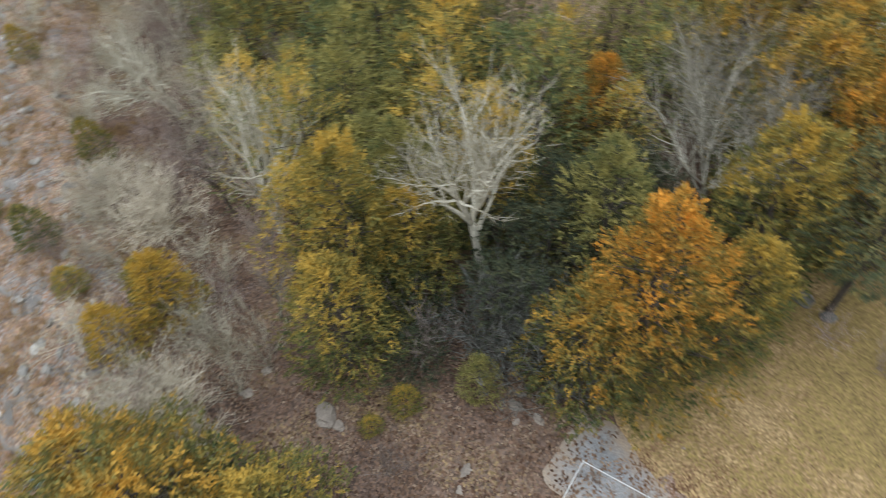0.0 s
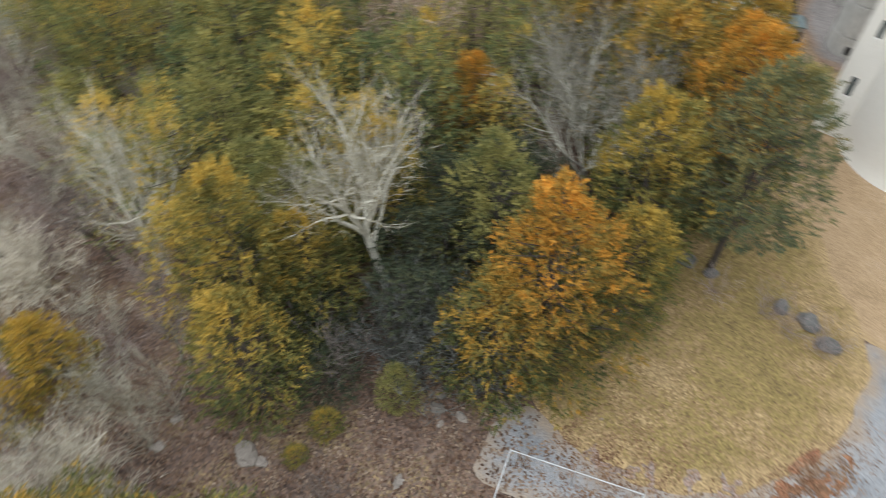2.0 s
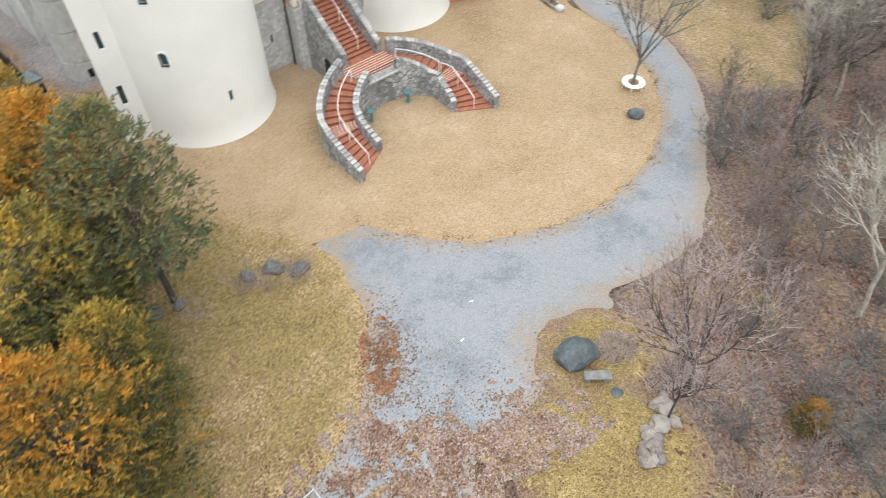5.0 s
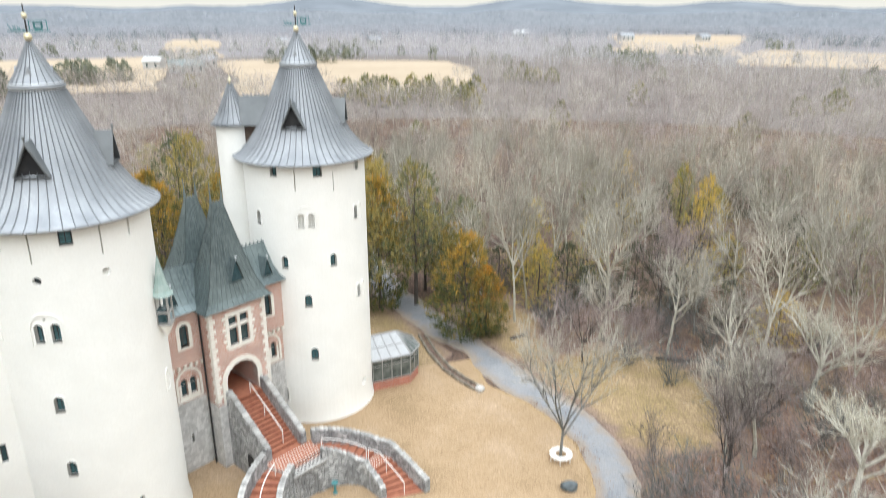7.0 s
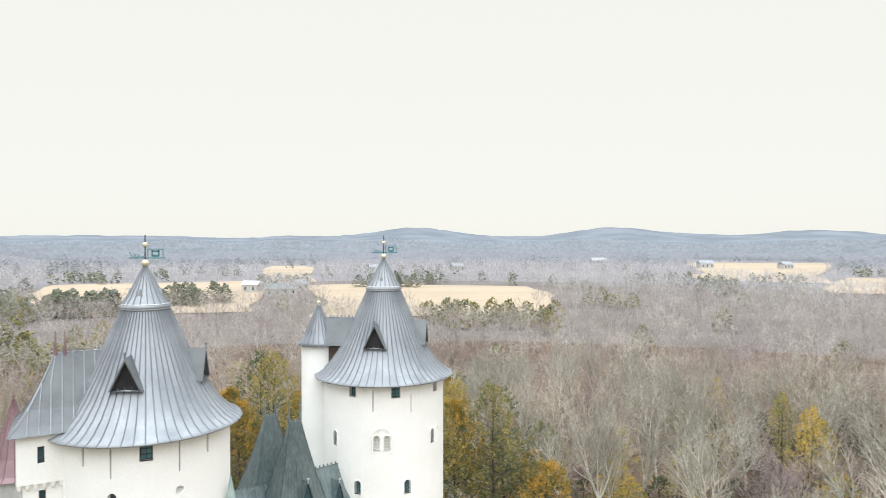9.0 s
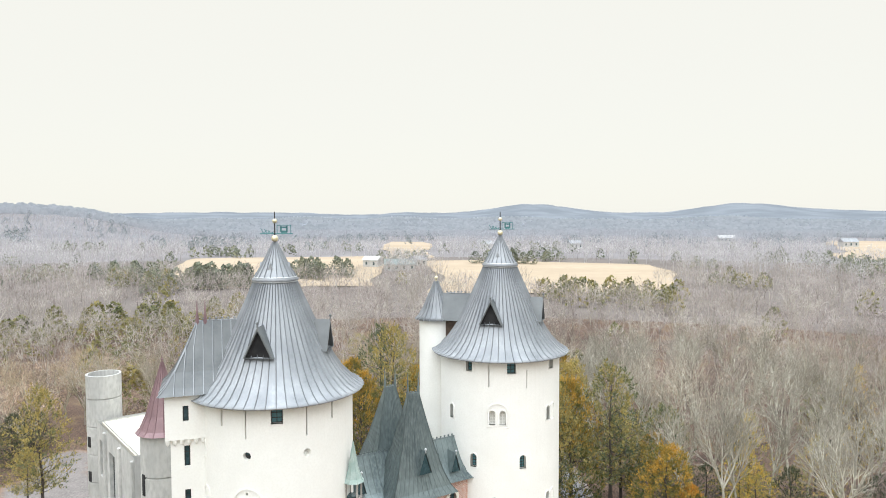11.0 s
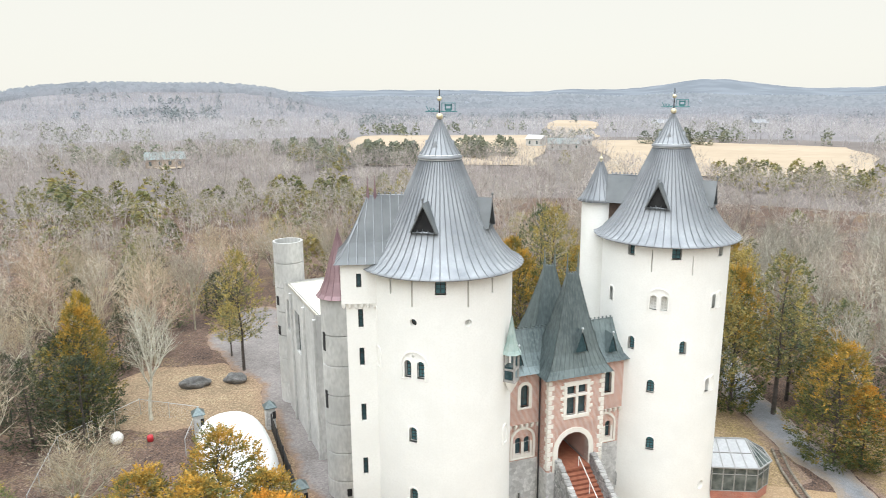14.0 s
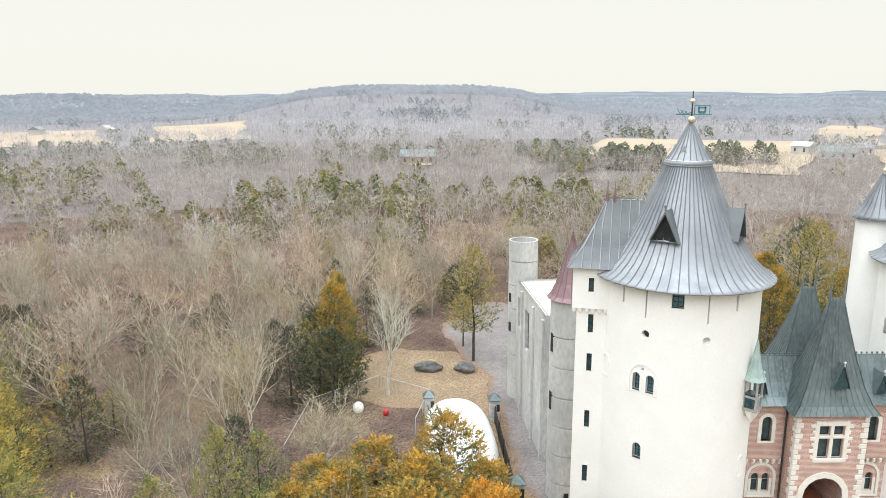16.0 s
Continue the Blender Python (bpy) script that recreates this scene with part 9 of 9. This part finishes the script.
def grass_tufts(name, label, n, spot, h, mat, seed):
    """Blades of dry grass in small clumps."""
    rnd = random.Random(seed)
    bm = bmesh.new()
    for _ in range(n):
        p = spot(rnd)
        if p is None:
            continue
        for _ in range(5):
            b = Vector(p) + Vector((rnd.gauss(0, 0.12), rnd.gauss(0, 0.12), 0))
            blade(bm, b, b + Vector((rnd.gauss(0, 0.5), rnd.gauss(0, 0.5), 1.0)).normalized() * h * rnd.uniform(0.5, 1.3), 0.025, rnd)
    tagged(part(name, bm, mat), label, "grass", kind="stuff")


M_DRYGRASS = leaf_material("dry_grass_blades", (0.25, 0.16, 0.08), (0.36, 0.25, 0.13), (0.47, 0.36, 0.21), False)
grass_tufts("dry_grass", "dry tan grass tufts on the rock ledge", 9000, tuft_spot, 0.4, M_DRYGRASS, 12)


def pale_chip(x, y, a):
    bm = bmesh.new()
    box(bm, (0, 0, 0.03), (0.22, 0.09, 0.03), 0, 0.012)
    ob = part("paint_chip", bm, M_RAIL)
    ob.matrix_basis = pose(x, y, 0.012, 0, 0, a)
    tagged(ob, "small white scrap lying on the grey drive", "scrap", "scraps on the drive")


for x, y, a in ((5.0, 20.8, 15), (4.1, 18.5, 40)):
    pale_chip(x, y, a)


# ---- far houses ----
def house(x, y, w, d, h, turn, wall, roof, label):
    t = thing("farm_house", label, "house", (x, y, terrain(x, y)), turn)
    bm = bmesh.new()
    box(bm, (0, 0, h / 2), (w, d, h))
    part("wall", bm, wall, t)
    bm = bmesh.new()
    o = 0.5
    r = [(-w / 2 - o, -d / 2 - o, h), (w / 2 + o, -d / 2 - o, h), (w / 2 + o, 0, h + d * 0.32), (-w / 2 - o, 0, h + d * 0.32), (-w / 2 - o, d / 2 + o, h), (w / 2 + o, d / 2 + o, h)]
    vs = [bm.verts.new(p) for p in r]
    bm.faces.new((vs[0], vs[1], vs[2], vs[3]))
    bm.faces.new((vs[3], vs[2], vs[5], vs[4]))
    bm.faces.new((vs[0], vs[3], vs[4]))
    bm.faces.new((vs[1], vs[5], vs[2]))
    part("roof", bm, roof, t)
    k = max(2, int(w / 3.5))
    for i in range(k):
        bm = bmesh.new()
        box(bm, (-w / 2 + (i + 0.5) * w / k, -d / 2 - 0.02, h * 0.55), (1.1, 0.08, h * 0.45))
        part("window", bm, M_GLASS, t)


M_PALEROOF = material("pale_green_metal_roof", (0.15, 0.18, 0.175), (0.20, 0.235, 0.225), 0.3, 0.5, 0, 2)
M_BOARD = material("white_weatherboard", (0.46, 0.46, 0.45), (0.54, 0.54, 0.53), 0.4, 0.8, 0, 3)
M_TANWALL = material("tan_boards", (0.36, 0.29, 0.23), (0.44, 0.36, 0.29), 0.4, 0.8, 0, 3)


for az, r, w, d, h, turn, wall, roof, lab in (
        (-35.0, 312, 15, 9, 3.4, 33, M_TANWALL, M_PALEROOF, "long low tan house with a pale green metal roof"),
        (-3.4, 372, 16, 9, 3.2, 10, M_BOARD, M_PALEROOF, "low white building with a pale green roof by the field"),
        (-5.6, 395, 9, 7, 4.0, -20, M_BOARD, M_BOARD, "small white farmhouse by the field"),
        (-1.9, 400, 8, 7, 3.6, 40, M_BOARD, M_LEAD, "small white farmhouse with a grey roof"),
        (4.0, 590, 12, 8, 4.5, 0, M_BOARD, M_LEAD, "white farmhouse beyond the hay field"),
        (11.0, 600, 11, 8, 4.5, 15, M_BOARD, M_LEAD, "white farmhouse beyond the hay field"),
        (22.5, 760, 16, 9, 4.5, 0, M_BOARD, M_BOARD, "long white barn among distant woods"),
        (30.6, 690, 13, 9, 4.5, 0, M_BOARD, M_LEAD, "white barn at the edge of a far field"),
        (36.2, 700, 11, 8, 4.0, 10, M_BOARD, M_LEAD, "white barn at the edge of a far field"),
        (-58.6, 640, 14, 10, 5, -50, M_BOARD, M_BOARD, "white barn beside a far field"),
        (-63.0, 700, 12, 9, 4.5, -50, M_BOARD, M_LEAD, "white barn beside a far field")):
    house(*polar(az, r), w, d, h, turn, wall, roof, lab)


# ---- fallen leaves and stalks ----
def scatter(name, label, category, n, spot, size, mat, seed, flatness=0.3):
    rnd = random.Random(seed)
    vs, fs = [], []
    for _ in range(n):
        p = spot(rnd)
        if p is None:
            continue
        x, y, z = p
        s = size * rnd.uniform(0.6, 1.4)
        a = rnd.uniform(0, math.tau)
        d, e = Vector((math.cos(a), math.sin(a), rnd.gauss(0, flatness))) * s, Vector((-math.sin(a), math.cos(a), rnd.gauss(0, flatness))) * s * 0.6
        c = Vector((x, y, z + 0.035 + abs(d.z) * 0.5))
        o = len(vs)
        vs += [c - d, c + e, c + d, c - e]
        fs.append((o, o + 1, o + 2, o + 3))
    me = bpy.data.meshes.new(name)
    me.from_pydata([tuple(v) for v in vs], [], fs)
    me.materials.append(mat)
    return tagged(new(name, me), label, category, kind="stuff")


def leaf_spot(r):
    k = r.random()
    if k < 0.55:
        x, y = r.gauss(1.5, 4.5), r.gauss(11.5, 2.6)
    elif k < 0.72:
        x, y = r.gauss(0.1, 0.7), r.gauss(18.2, 1.6)
    elif k < 0.93:
        x, y = r.gauss(-6, 3), r.gauss(10.5, 1.6)
    else:
        a = r.uniform(-2.2, 0.4)
        x, y = 7.5 + (13.7 + abs(r.gauss(0, 0.7))) * math.cos(a), 39 + (13.7 + abs(r.gauss(0, 0.7))) * math.sin(a)
    if -8 < x < 30:
        d = noise.noise((x / 1.1, y / 1.1, 3.0)) + 0.5 * noise.noise((x / 0.35, y / 0.35, 8.0))
        return (x, y, 0) if d > r.uniform(-0.5, 0.35) else None
    return None


scatter("fallen_leaves", "brown fallen leaves drifted over the drive", "leaves", 24000, leaf_spot, 0.05, M_FALLEN, 1)


def floor_spot(r):
    az, d = r.uniform(-108, -40), 8 + 30 * r.random() ** 0.8
    x, y = d * math.sin(radians(az)), d * math.cos(radians(az))
    if f_west(x, y) > 0 or y < -16.5:
        return None
    return (x, y, 0) if noise.noise((x / 1.5, y / 1.5, 1.0)) > r.uniform(-0.6, 0.5) else None


scatter("leaf_litter", "brown and buff leaf litter in the clearing", "leaves", 30000, floor_spot, 0.085, leaf_material("dry_leaf_litter", (0.10, 0.06, 0.045), (0.22, 0.14, 0.095), (0.42, 0.33, 0.25), False), 2, 0.5)


def east_spot(r):
    x, y = r.uniform(12, 46), r.uniform(4, 50)
    if occupied(x, y) and lawn_island(x, y) < 0:
        return None
    return (x, y, 0) if noise.noise((x / 2.0, y / 2.0, 6.0)) > r.uniform(-0.6, 0.5) else None


scatter("leaf_litter", "russet leaf litter under the eastern trees", "leaves", 26000, east_spot, 0.10, leaf_material("russet_leaf_litter", (0.13, 0.065, 0.045), (0.27, 0.15, 0.09), (0.44, 0.31, 0.22), False), 4, 0.5)


def stalk_bed(cx, cy, rx, ry, n, seed, h, label):
    rnd = random.Random(seed)
    bm = bmesh.new()
    for _ in range(n):
        a, f = rnd.uniform(0, math.tau), math.sqrt(rnd.random())
        p = Vector((cx + rx * f * math.cos(a), cy + ry * f * math.sin(a), 0.02))
        blade(bm, p, p + Vector((rnd.gauss(0, 0.25), rnd.gauss(0, 0.25), h * rnd.uniform(0.3, 1.0))), 0.02, rnd)
    tagged(part("dry_stalks", bm, M_FLOWERSTALK), label, "dry plants", kind="stuff")


stalk_bed(11.6, 16.8, 1.15, 0.95, 700, 6, 0.55, "pinkish dry flower stalks beside the boulder")
stalk_bed(13.9, 14.6, 1.6, 1.0, 700, 7, 0.6, "pinkish dry stalks beside the bare trees")
